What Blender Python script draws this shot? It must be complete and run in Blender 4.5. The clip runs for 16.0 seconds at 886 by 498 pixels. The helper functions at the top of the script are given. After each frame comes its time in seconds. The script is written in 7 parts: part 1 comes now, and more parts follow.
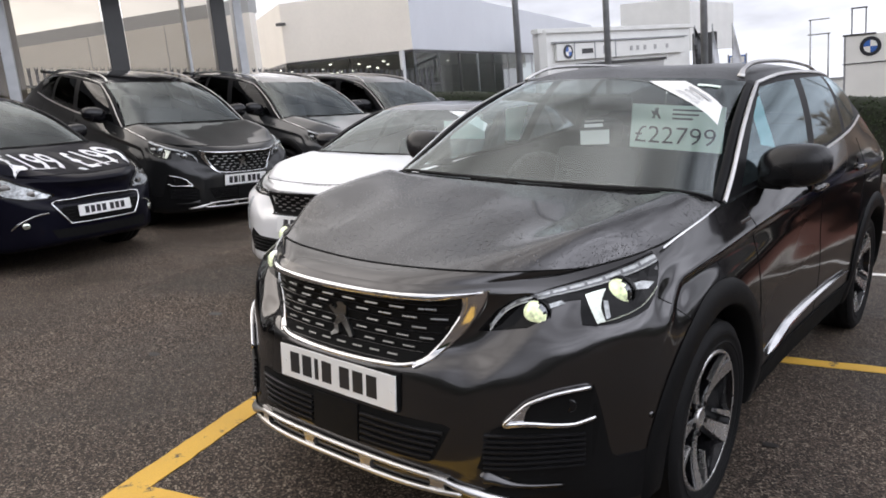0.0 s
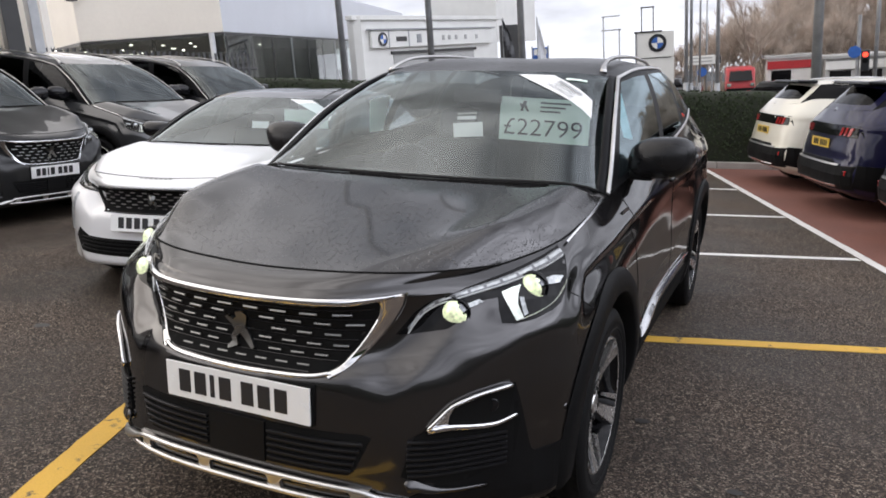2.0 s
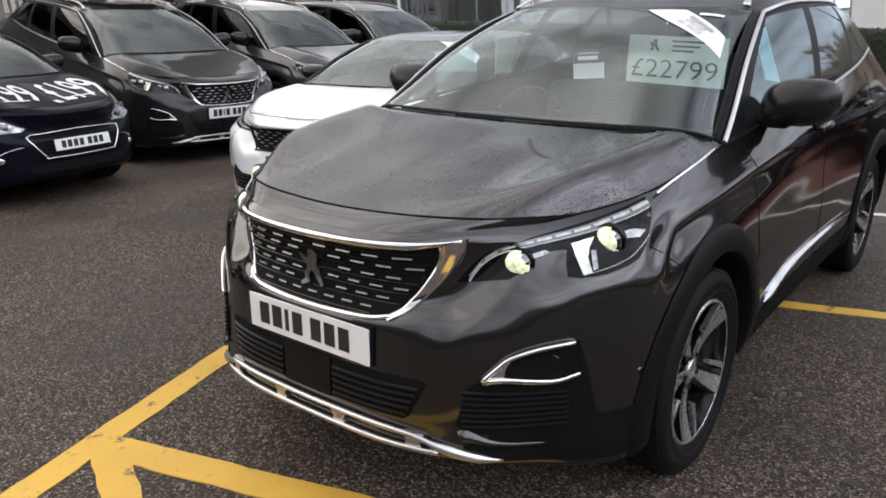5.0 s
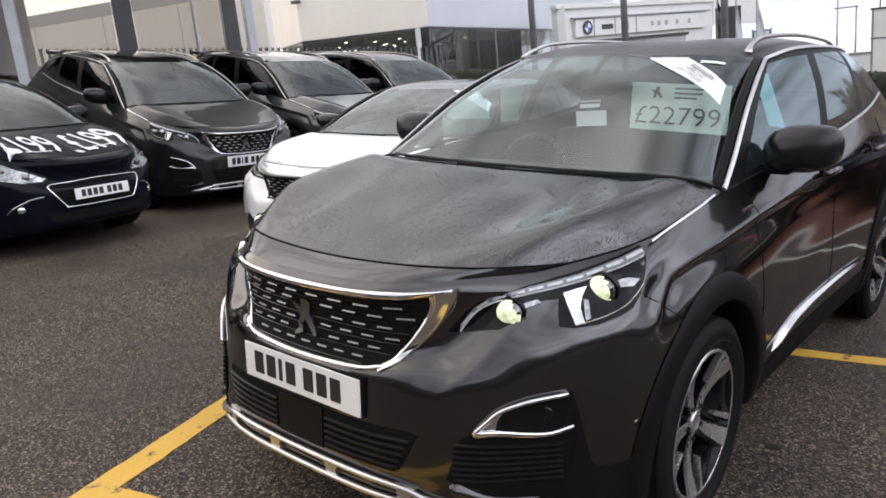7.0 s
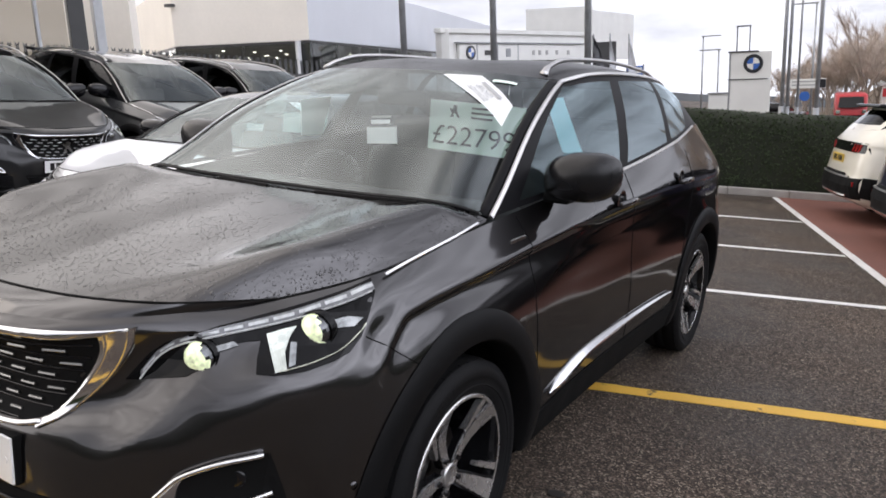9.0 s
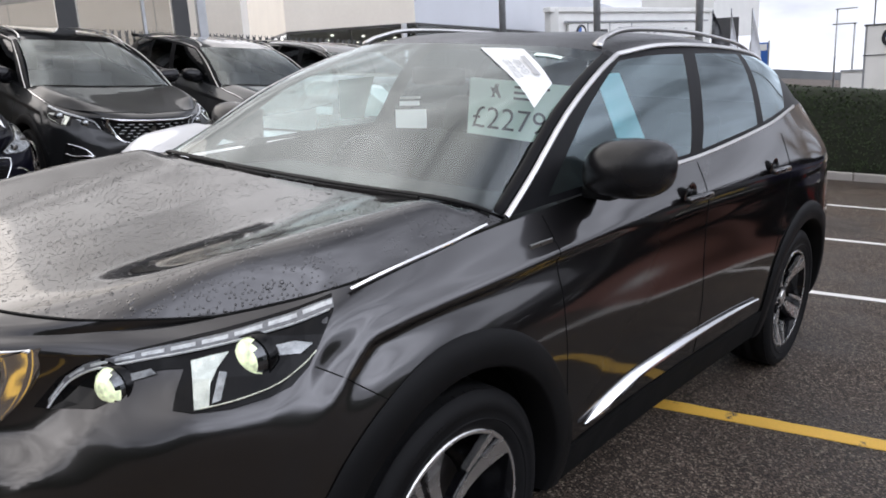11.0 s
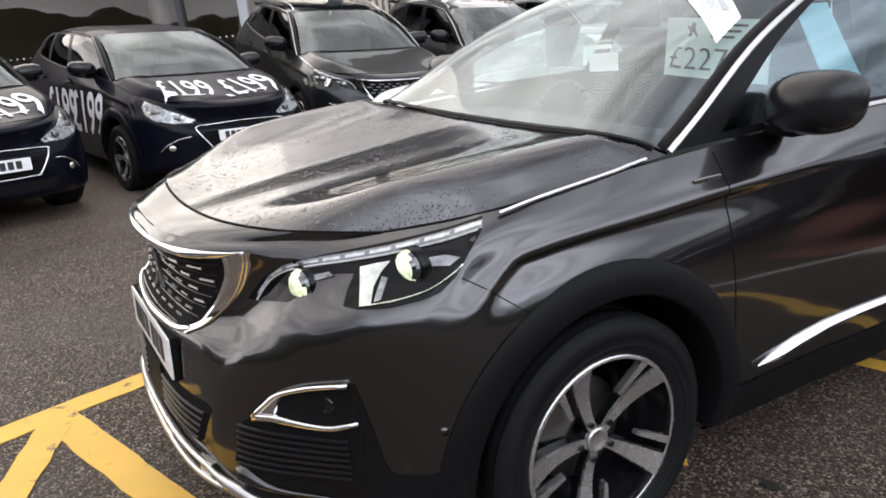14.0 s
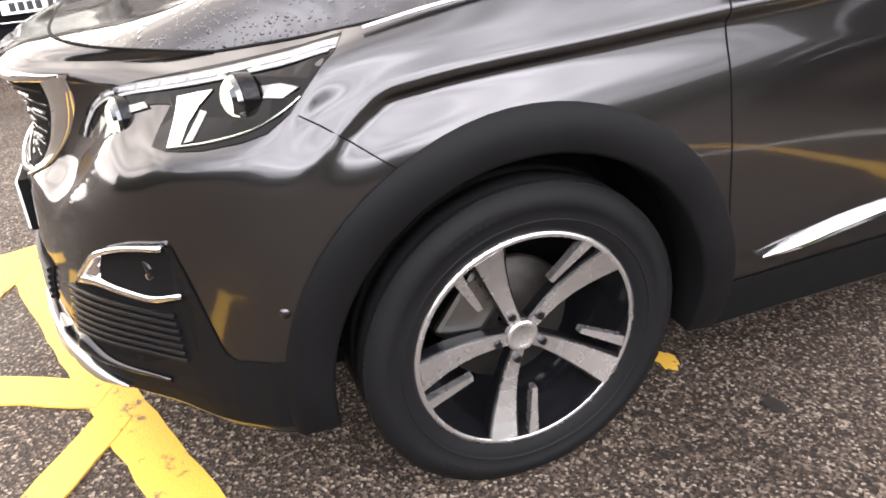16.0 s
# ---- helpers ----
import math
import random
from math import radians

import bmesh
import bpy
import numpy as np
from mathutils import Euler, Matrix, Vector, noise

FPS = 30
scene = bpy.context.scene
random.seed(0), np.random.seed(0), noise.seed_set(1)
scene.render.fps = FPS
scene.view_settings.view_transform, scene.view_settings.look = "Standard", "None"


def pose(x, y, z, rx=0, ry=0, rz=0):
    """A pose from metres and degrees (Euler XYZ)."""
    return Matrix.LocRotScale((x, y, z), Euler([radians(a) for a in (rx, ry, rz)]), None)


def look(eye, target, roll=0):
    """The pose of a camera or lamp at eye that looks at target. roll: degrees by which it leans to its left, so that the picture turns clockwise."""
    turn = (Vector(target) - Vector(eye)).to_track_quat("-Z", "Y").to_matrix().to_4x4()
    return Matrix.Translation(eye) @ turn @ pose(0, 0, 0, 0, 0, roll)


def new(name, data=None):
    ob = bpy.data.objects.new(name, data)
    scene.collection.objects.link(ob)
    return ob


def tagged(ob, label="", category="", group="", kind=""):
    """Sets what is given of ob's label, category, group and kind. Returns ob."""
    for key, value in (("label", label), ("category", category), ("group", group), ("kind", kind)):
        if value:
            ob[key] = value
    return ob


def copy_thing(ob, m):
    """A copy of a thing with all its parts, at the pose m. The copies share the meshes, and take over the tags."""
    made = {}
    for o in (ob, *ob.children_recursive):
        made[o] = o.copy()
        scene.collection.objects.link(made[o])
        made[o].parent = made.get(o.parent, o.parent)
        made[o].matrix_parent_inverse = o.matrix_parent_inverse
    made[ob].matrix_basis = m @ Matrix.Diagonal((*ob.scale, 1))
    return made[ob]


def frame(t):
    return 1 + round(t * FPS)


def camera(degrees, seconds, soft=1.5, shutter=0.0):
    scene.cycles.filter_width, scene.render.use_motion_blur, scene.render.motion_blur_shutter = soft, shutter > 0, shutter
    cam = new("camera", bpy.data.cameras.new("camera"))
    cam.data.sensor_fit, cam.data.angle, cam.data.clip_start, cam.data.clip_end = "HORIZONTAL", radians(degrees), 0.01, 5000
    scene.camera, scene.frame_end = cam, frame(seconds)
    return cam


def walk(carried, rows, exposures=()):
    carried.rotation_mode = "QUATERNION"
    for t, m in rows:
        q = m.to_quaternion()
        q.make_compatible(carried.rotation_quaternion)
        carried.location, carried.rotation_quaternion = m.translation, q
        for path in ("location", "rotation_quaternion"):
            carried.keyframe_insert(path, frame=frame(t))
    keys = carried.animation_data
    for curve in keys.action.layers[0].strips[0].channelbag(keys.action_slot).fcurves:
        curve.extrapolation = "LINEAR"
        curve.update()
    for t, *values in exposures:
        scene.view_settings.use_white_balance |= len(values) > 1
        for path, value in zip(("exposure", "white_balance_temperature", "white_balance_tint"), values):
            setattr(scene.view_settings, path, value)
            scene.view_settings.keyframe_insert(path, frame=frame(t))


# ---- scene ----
cam = camera(60.63, 16.0, soft=1.75)
# the car park slopes: LOT lays its plane, in which all places below are given, into the upright world
UP = Vector((-0.0653, -0.0509, 0.9966))
LOT = UP.rotation_difference(Vector((0, 0, 1))).to_matrix().to_4x4()
PATH = [
    (0, 1.695, -2.507, 1.493, 77.95, 0.54, 38.41),
    (0.2, 1.591, -2.516, 1.482, 77.87, -0.05, 37.35),
    (0.5, 1.478, -2.541, 1.496, 77.44, 1.15, 33.25),
    (1, 1.414, -2.552, 1.507, 75.92, -0.16, 29.81),
    (1.5, 1.414, -2.570, 1.510, 76.95, -0.70, 26.32),
    (2, 1.402, -2.573, 1.510, 76.99, -0.62, 24.49),
    (2.5, 1.385, -2.579, 1.504, 77.14, 0.22, 25.45),
    (3, 1.383, -2.577, 1.505, 75.96, 0.50, 26.51),
    (3.5, 1.391, -2.569, 1.500, 76.04, 0.01, 26.74),
    (4, 1.413, -2.546, 1.492, 75.15, -0.25, 26.03),
    (4.5, 1.505, -2.460, 1.477, 74.31, -0.25, 27.14),
    (4.7, 1.545, -2.409, 1.492, 73.38, -1.49, 32.69),
    (5, 1.636, -2.342, 1.488, 72.96, 0.31, 38.20),
    (5.2, 1.671, -2.318, 1.494, 72.32, 1.42, 39.33),
    (7.3, 1.707, -2.253, 1.497, 76.80, 0.88, 39.73),
    (7.5, 1.715, -2.201, 1.483, 76.47, 0.29, 38.22),
    (8, 1.716, -1.981, 1.469, 75.48, -1.83, 29.33),
    (8.5, 1.721, -1.841, 1.463, 76.13, -3.90, 25.98),
    (8.7, 1.751, -1.808, 1.470, 75.53, -4.25, 25.95),
    (9, 1.875, -1.771, 1.463, 77.88, -2.48, 31.95),
    (9.2, 1.965, -1.728, 1.483, 77.87, -2.48, 37.31),
    (11.3, 1.895, -1.284, 1.449, 76.18, -1.91, 40.61),
    (11.5, 1.928, -1.292, 1.451, 76.30, -2.26, 41.34),
    (12, 2.101, -1.271, 1.432, 75.33, -0.59, 50.13),
    (12.5, 2.173, -1.297, 1.453, 73.43, 0.76, 56.41),
    (13, 2.178, -1.313, 1.447, 76.13, 1.19, 59.55),
    (13.5, 2.168, -1.315, 1.443, 76.68, 1.72, 60.85),
    (14, 2.179, -1.241, 1.420, 73.25, 1.73, 58.90),
    (14.5, 2.162, -1.123, 1.404, 69.75, 1.56, 56.36),
    (15, 2.060, -0.909, 1.342, 67.56, 0.32, 57.15),
    (15.2, 2.019, -0.835, 1.328, 65.41, -0.81, 59.04),
    (15.5, 2.022, -0.716, 1.297, 62.73, 0.26, 62.01),
    (16, 2.051, -0.603, 1.227, 63.28, 2.53, 68.74),
]
EXPOSURES = [(0.0, 0.89, 6850, 13), (5.0, 0.95, 6800, 12), (9.0, 0.96, 6850, 14), (11.5, 0.97, 6600, 12.5), (13.5, 1.26, 6800, 13), (14.5, 1.21, 6750, 13),
             (15.0, 1.74, 6900, 13), (15.5, 2.05, 7000, 14), (16.0, 2.50, 7250, 16)]
walk(cam, [(t, LOT @ pose(*row)) for t, *row in PATH], EXPOSURES)

# ---- world and sun ----
world = bpy.data.worlds.new("sky")
scene.world = world
world.use_nodes = True
wn, wl = world.node_tree.nodes, world.node_tree.links
wn.clear()
SUN_EL, SUN_ROT = radians(22), radians(265)
sky = wn.new("ShaderNodeTexSky")
sky.sky_type, sky.sun_disc, sky.sun_elevation, sky.sun_rotation = "NISHITA", False, SUN_EL, SUN_ROT
sky.air_density, sky.dust_density = 1.0, 3.0
wco = wn.new("ShaderNodeTexCoord")
wmap = wn.new("ShaderNodeMapping")
wmap.inputs["Scale"].default_value = (1.0, 1.0, 3.2)
wl.new(wco.outputs["Generated"], wmap.inputs["Vector"])
wno = wn.new("ShaderNodeTexNoise")
wno.inputs["Scale"].default_value, wno.inputs["Detail"].default_value, wno.inputs["Roughness"].default_value = 2.6, 7.0, 0.58
wl.new(wmap.outputs["Vector"], wno.inputs["Vector"])
wra = wn.new("ShaderNodeValToRGB")
wra.color_ramp.elements[0].position, wra.color_ramp.elements[1].position = 0.18, 0.42
wl.new(wno.outputs["Fac"], wra.inputs["Fac"])
wno2 = wn.new("ShaderNodeTexNoise")
wno2.inputs["Scale"].default_value, wno2.inputs["Detail"].default_value = 3.8, 6.0
wl.new(wmap.outputs["Vector"], wno2.inputs["Vector"])
wcl = wn.new("ShaderNodeMapRange")
wcl.inputs["From Min"].default_value, wcl.inputs["From Max"].default_value = 0.30, 0.70
wcl.inputs["To Min"].default_value, wcl.inputs["To Max"].default_value = 0.50, 1.36
wl.new(wno2.outputs["Fac"], wcl.inputs["Value"])
# the cloud is brighter and warmer towards the low sun behind it
wdot = wn.new("ShaderNodeVectorMath")
wdot.operation = "DOT_PRODUCT"
wdot.inputs[1].default_value = (-0.76, -0.22, 0.61)
wl.new(wco.outputs["Generated"], wdot.inputs[0])
wgl = wn.new("ShaderNodeMapRange")
wgl.interpolation_type = "SMOOTHSTEP"
wgl.inputs["From Min"].default_value, wgl.inputs["From Max"].default_value = 0.34, 0.94
wl.new(wdot.outputs["Value"], wgl.inputs["Value"])
wco2 = wn.new("ShaderNodeMix")
wco2.data_type = "RGBA"
wco2.inputs["A"].default_value, wco2.inputs["B"].default_value = (10.7, 11.5, 13.2, 1), (30.0, 29.8, 29.8, 1)
wl.new(wgl.outputs["Result"], wco2.inputs["Factor"])
wsc = wn.new("ShaderNodeVectorMath")
wsc.operation = "SCALE"
wl.new(wco2.outputs["Result"], wsc.inputs[0])
# the cloud is paler along the horizon and brighter over the open side of the lot
wse = wn.new("ShaderNodeSeparateXYZ")
wl.new(wco.outputs["Generated"], wse.inputs[0])
wze = wn.new("ShaderNodeMapRange")
wze.interpolation_type = "SMOOTHSTEP"
wze.inputs["From Min"].default_value, wze.inputs["From Max"].default_value = 0.04, 0.45
wze.inputs["To Min"].default_value, wze.inputs["To Max"].default_value = 1.05, 0.70
wl.new(wse.outputs["Z"], wze.inputs["Value"])
wxs = wn.new("ShaderNodeMapRange")
wxs.inputs["From Min"].default_value, wxs.inputs["From Max"].default_value = 0.15, 0.75
wxs.inputs["To Min"].default_value, wxs.inputs["To Max"].default_value = 1.0, 3.3
wup = wn.new("ShaderNodeMapRange")
wup.interpolation_type = "SMOOTHSTEP"
wup.inputs["From Min"].default_value, wup.inputs["From Max"].default_value = 0.10, 0.38
wl.new(wse.outputs["Z"], wup.inputs["Value"])
wxu = wn.new("ShaderNodeMath")
wxu.operation = "MULTIPLY"
wl.new(wse.outputs["X"], wxu.inputs[0])
wl.new(wup.outputs["Result"], wxu.inputs[1])
wl.new(wxu.outputs[0], wxs.inputs["Value"])
wpx = wn.new("ShaderNodeMath")
wpx.operation = "MULTIPLY"
wl.new(wze.outputs["Result"], wpx.inputs[0])
wl.new(wxs.outputs["Result"], wpx.inputs[1])
wpr = wn.new("ShaderNodeMath")
wpr.operation = "MULTIPLY"
wl.new(wcl.outputs["Result"], wpr.inputs[0])
wl.new(wpx.outputs[0], wpr.inputs[1])
wl.new(wpr.outputs[0], wsc.inputs["Scale"])
wmi = wn.new("ShaderNodeMix")
wmi.data_type = "RGBA"
wfu = wn.new("ShaderNodeMath")
wfu.operation = "MAXIMUM"
wl.new(wra.outputs["Color"], wfu.inputs[0])
wl.new(wgl.outputs["Result"], wfu.inputs[1])
wl.new(wfu.outputs[0], wmi.inputs["Factor"])
wl.new(sky.outputs["Color"], wmi.inputs["A"])
wl.new(wsc.outputs["Vector"], wmi.inputs["B"])
wbg = wn.new("ShaderNodeBackground")
wbg.inputs["Strength"].default_value = 0.05
wl.new(wmi.outputs["Result"], wbg.inputs["Color"])
wout = wn.new("ShaderNodeOutputWorld")
wl.new(wbg.outputs["Background"], wout.inputs["Surface"])
sun = new("sun", bpy.data.lights.new("sun", "SUN"))
sun.data.energy, sun.data.angle, sun.data.color = 0.2, radians(40), (1.0, 0.92, 0.82)
sun.matrix_world = look((0, 0, 0), (-math.sin(SUN_ROT) * math.cos(SUN_EL), -math.cos(SUN_ROT) * math.cos(SUN_EL), -math.sin(SUN_EL)))

# ---- materials ----
def mat(name, colour, rough=0.5, metal=0.0, coat=0.0, vary=0.12, scale=6.0, fine=0.0, fine_scale=250.0, bump=0.0, spec=0.5, emit=0.0, flakes=0.0):
    """A principled material whose colour and gloss vary at a coarse and a fine scale, with an optional relief."""
    m = bpy.data.materials.new(name)
    m.use_nodes = True
    n, l = m.node_tree.nodes, m.node_tree.links
    b = n["Principled BSDF"]
    b.inputs["Metallic"].default_value = metal
    b.inputs["Specular IOR Level"].default_value = spec
    b.inputs["Coat Weight"].default_value = coat
    b.inputs["Coat Roughness"].default_value = 0.03
    co = n.new("ShaderNodeTexCoord")
    big = n.new("ShaderNodeTexNoise")
    big.inputs["Scale"].default_value, big.inputs["Detail"].default_value = scale, 6.0
    l.new(co.outputs["Object"], big.inputs["Vector"])
    sm = n.new("ShaderNodeTexNoise")
    sm.inputs["Scale"].default_value, sm.inputs["Detail"].default_value = fine_scale, 2.0
    l.new(co.outputs["Object"], sm.inputs["Vector"])
    add = n.new("ShaderNodeMath")
    add.operation = "MULTIPLY_ADD"
    l.new(sm.outputs["Fac"], add.inputs[0])
    add.inputs[1].default_value = fine
    l.new(big.outputs["Fac"], add.inputs[2])
    ramp = n.new("ShaderNodeMapRange")
    ramp.inputs["From Min"].default_value, ramp.inputs["From Max"].default_value = 0.3 + 0.5 * fine - 0.25 * fine, 0.7 + 0.5 * fine + 0.25 * fine
    ramp.inputs["To Min"].default_value, ramp.inputs["To Max"].default_value = 1 - vary, 1 + vary
    l.new(add.outputs[0], ramp.inputs["Value"])
    mul = n.new("ShaderNodeVectorMath")
    mul.operation = "SCALE"
    mul.inputs[0].default_value = colour
    l.new(ramp.outputs["Result"], mul.inputs["Scale"])
    l.new(mul.outputs["Vector"], b.inputs["Base Color"])
    rr = n.new("ShaderNodeMapRange")
    rr.inputs["To Min"].default_value, rr.inputs["To Max"].default_value = rough * 0.85, min(1, rough * 1.15)
    l.new(big.outputs["Fac"], rr.inputs["Value"])
    l.new(rr.outputs["Result"], b.inputs["Roughness"])
    if bump:
        bu = n.new("ShaderNodeBump")
        bu.inputs["Strength"].default_value, bu.inputs["Distance"].default_value = 1.0, bump
        l.new(sm.outputs["Fac"], bu.inputs["Height"])
        l.new(bu.outputs["Normal"], b.inputs["Normal"])
    if emit:
        l.new(mul.outputs["Vector"], b.inputs["Emission Color"])
        b.inputs["Emission Strength"].default_value = emit
    return m


def glass_mat(name, tint, ior=1.52, rough=0.0, gloss=(1, 1, 1)):
    """Thin tinted glass: a clear sheet under a Fresnel gloss."""
    m = bpy.data.materials.new(name)
    m.use_nodes = True
    n, l = m.node_tree.nodes, m.node_tree.links
    n.clear()
    lw = n.new("ShaderNodeLayerWeight")
    lw.inputs["Blend"].default_value = 0.5
    pw = n.new("ShaderNodeMath")
    pw.operation = "POWER"
    pw.inputs[1].default_value = 5.0
    l.new(lw.outputs["Facing"], pw.inputs[0])
    straight = ((ior - 1) / (ior + 1)) ** 2
    fr = n.new("ShaderNodeMath")
    fr.operation = "MULTIPLY_ADD"
    fr.inputs[1].default_value, fr.inputs[2].default_value = 1 - straight, straight
    l.new(pw.outputs[0], fr.inputs[0])
    tr = n.new("ShaderNodeBsdfTransparent")
    tr.inputs["Color"].default_value = (*tint, 1)
    gl = n.new("ShaderNodeBsdfGlossy")
    gl.inputs["Roughness"].default_value = rough
    gl.inputs["Color"].default_value = (*gloss, 1)
    mx = n.new("ShaderNodeMixShader")
    out = n.new("ShaderNodeOutputMaterial")
    l.new(fr.outputs[0], mx.inputs[0])
    l.new(tr.outputs[0], mx.inputs[1])
    l.new(gl.outputs[0], mx.inputs[2])
    l.new(mx.outputs[0], out.inputs["Surface"])
    return m


GREY = mat("grey_paint", (0.047, 0.045, 0.0465), 0.30, 0.96, 1.0, 0.08, 3.0, 0.35, 900, spec=0.15)
GREY.node_tree.nodes["Principled BSDF"].inputs["Coat IOR"].default_value = 1.62
GREY.node_tree.nodes["Principled BSDF"].inputs["Specular Tint"].default_value = (0.25, 0.25, 0.25, 1)
GREY.node_tree.nodes["Principled BSDF"].inputs["Coat Roughness"].default_value = 0.07


def wet(name, base, scale=150.0, amount=0.0020):
    """A copy of a paint with rain beads standing on it: sparse domes of two sizes."""
    m = base.copy()
    m.name = name
    n, l = m.node_tree.nodes, m.node_tree.links
    b = n["Principled BSDF"]
    co = n.new("ShaderNodeTexCoord")
    heights = []
    for sc, keep in ((scale, 0.62), (scale * 0.5, 0.86)):
        vo = n.new("ShaderNodeTexVoronoi")
        vo.inputs["Scale"].default_value = sc
        l.new(co.outputs["Object"], vo.inputs["Vector"])
        dome = n.new("ShaderNodeMapRange")
        dome.interpolation_type = "SMOOTHSTEP"
        dome.inputs["From Min"].default_value, dome.inputs["From Max"].default_value = 0.42, 0.22
        l.new(vo.outputs["Distance"], dome.inputs["Value"])
        sep = n.new("ShaderNodeSeparateColor")
        l.new(vo.outputs["Color"], sep.inputs[0])
        gate = n.new("ShaderNodeMath")
        gate.operation = "GREATER_THAN"
        gate.inputs[1].default_value = keep
        l.new(sep.outputs[0], gate.inputs[0])
        mu = n.new("ShaderNodeMath")
        mu.operation = "MULTIPLY"
        l.new(dome.outputs["Result"], mu.inputs[0])
        l.new(gate.outputs[0], mu.inputs[1])
        heights.append(mu)
    ad = n.new("ShaderNodeMath")
    ad.operation = "MAXIMUM"
    l.new(heights[0].outputs[0], ad.inputs[0])
    l.new(heights[1].outputs[0], ad.inputs[1])
    patch = n.new("ShaderNodeTexNoise")
    patch.inputs["Scale"].default_value = 4.0
    l.new(co.outputs["Object"], patch.inputs["Vector"])
    pr = n.new("ShaderNodeMapRange")
    pr.inputs["From Min"].default_value, pr.inputs["From Max"].default_value = 0.38, 0.58
    l.new(patch.outputs["Fac"], pr.inputs["Value"])
    mm = n.new("ShaderNodeMath")
    mm.operation = "MULTIPLY"
    l.new(ad.outputs[0], mm.inputs[0])
    l.new(pr.outputs["Result"], mm.inputs[1])
    bu = n.new("ShaderNodeBump")
    bu.inputs["Strength"].default_value, bu.inputs["Distance"].default_value = 1.0, amount
    l.new(mm.outputs[0], bu.inputs["Height"])
    l.new(bu.outputs["Normal"], b.inputs["Normal"])
    l.new(bu.outputs["Normal"], b.inputs["Coat Normal"])
    return m


GREY_WET = wet("wet_grey_paint", GREY)
GREY2 = mat("charcoal_paint", (0.0155, 0.0160, 0.0168), 0.38, 0.4, 0.65, 0.10, 3.0, 0.35, 900, spec=0.15)
GREY3 = mat("mid_grey_paint", (0.055, 0.056, 0.058), 0.38, 0.5, 1.0, 0.10, 3.0, 0.35, 900)
WHITE = mat("white_paint", (0.74, 0.74, 0.75), 0.35, 0.0, 1.0, 0.05, 3.0)
CREAM = mat("pearl_white_paint", (0.72, 0.69, 0.60), 0.35, 0.0, 1.0, 0.05, 3.0)
NAVY = mat("navy_paint", (0.0035, 0.0035, 0.008), 0.35, 0.0, 0.17, 0.15, 3.0, spec=0.05)
BLUE = mat("blue_paint", (0.009, 0.009, 0.036), 0.35, 0.2, 0.8, 0.15, 3.0, spec=0.15)
PIANO = mat("gloss_black", (0.006, 0.006, 0.007), 0.10, 0.0, 0.0, 0.2, spec=0.4)
PLASTIC = mat("black_plastic", (0.0062, 0.0062, 0.0066), 0.52, 0.0, 0.0, 0.2, 9.0, 0.6, 700, 0.0004, spec=0.11)
SLAT = mat("satin_slat", (0.009, 0.009, 0.010), 0.38, 0.0, 0.0, 0.15, spec=0.22)
INNER = mat("shadow_plastic", (0.006, 0.006, 0.006), 0.8, spec=0.1)
IRON = mat("brake_iron", (0.05, 0.045, 0.042), 0.5, 0.6, 0.0, 0.25, 30.0)
RUBBER = mat("tyre_rubber", (0.009, 0.009, 0.0095), 0.60, 0.0, 0.0, 0.25, 7.0, 0.5, 400, 0.0005, spec=0.11)
CHROME = mat("chrome", (0.78, 0.78, 0.79), 0.10, 1.0, 0.0, 0.04)
SATIN = mat("satin_silver", (0.62, 0.61, 0.60), 0.33, 1.0, 0.0, 0.06, 12.0)
ALLOY = mat("diamond_cut_alloy", (0.66, 0.65, 0.64), 0.27, 0.9, 0.3, 0.06, 18.0)
STEEL = mat("brake_steel", (0.20, 0.19, 0.18), 0.4, 1.0, 0.0, 0.2, 25.0)
LAMP = mat("lamp_reflector", (0.66, 0.70, 0.63), 0.20, 0.9, 0.5, 0.30, 25.0)
# pale green with a faint glow, for the shine in the headlight lenses
LENS = mat("lens_shine", (0.74, 0.84, 0.55), 0.12, 0.0, 1.0, 0.62, 48.0, 0.5, 110.0, emit=0.3)
GUIDE = mat("light_guide", (0.16, 0.165, 0.175), 0.25, 0.2, 0.8, 0.2, 60.0)
SHARD = mat("faceted_reflector", (0.30, 0.31, 0.31), 0.16, 1.0, 0.4, 0.45, 30.0)
DRL = mat("light_bar", (0.50, 0.52, 0.53), 0.2, 0.2, 1.0, 0.45, 60.0, 0.6, 260.0)
REDLAMP = mat("red_lamp", (0.35, 0.015, 0.015), 0.15, 0.0, 1.0, 0.1)
PLATE_W = mat("white_plate", (0.80, 0.80, 0.79), 0.35, 0.0, 0.3, 0.03, 8.0)
PLATE_Y = mat("yellow_plate", (0.72, 0.50, 0.08), 0.35, 0.0, 0.3, 0.03, 8.0)
INK = mat("black_ink", (0.012, 0.012, 0.014), 0.5)
MIRROR = mat("mirror_casing_black", (0.010, 0.010, 0.011), 0.26, 0.0, 0.0, 0.2, spec=0.35)
DECAL = mat("white_vinyl", (0.78, 0.78, 0.80), 0.4, 0.0, 0.2, 0.04)


def paper_mat(name, colour, thin):
    """Paper or thin card that lets some of the light behind it through."""
    m = mat(name, colour, 0.6, vary=0.05)
    n, l = m.node_tree.nodes, m.node_tree.links
    tr = n.new("ShaderNodeBsdfTranslucent")
    tr.inputs["Color"].default_value = (*colour, 1)
    mx = n.new("ShaderNodeMixShader")
    mx.inputs[0].default_value = thin
    l.new(n["Principled BSDF"].outputs[0], mx.inputs[1])
    l.new(tr.outputs[0], mx.inputs[2])
    l.new(mx.outputs[0], n["Material Output"].inputs["Surface"])
    return m


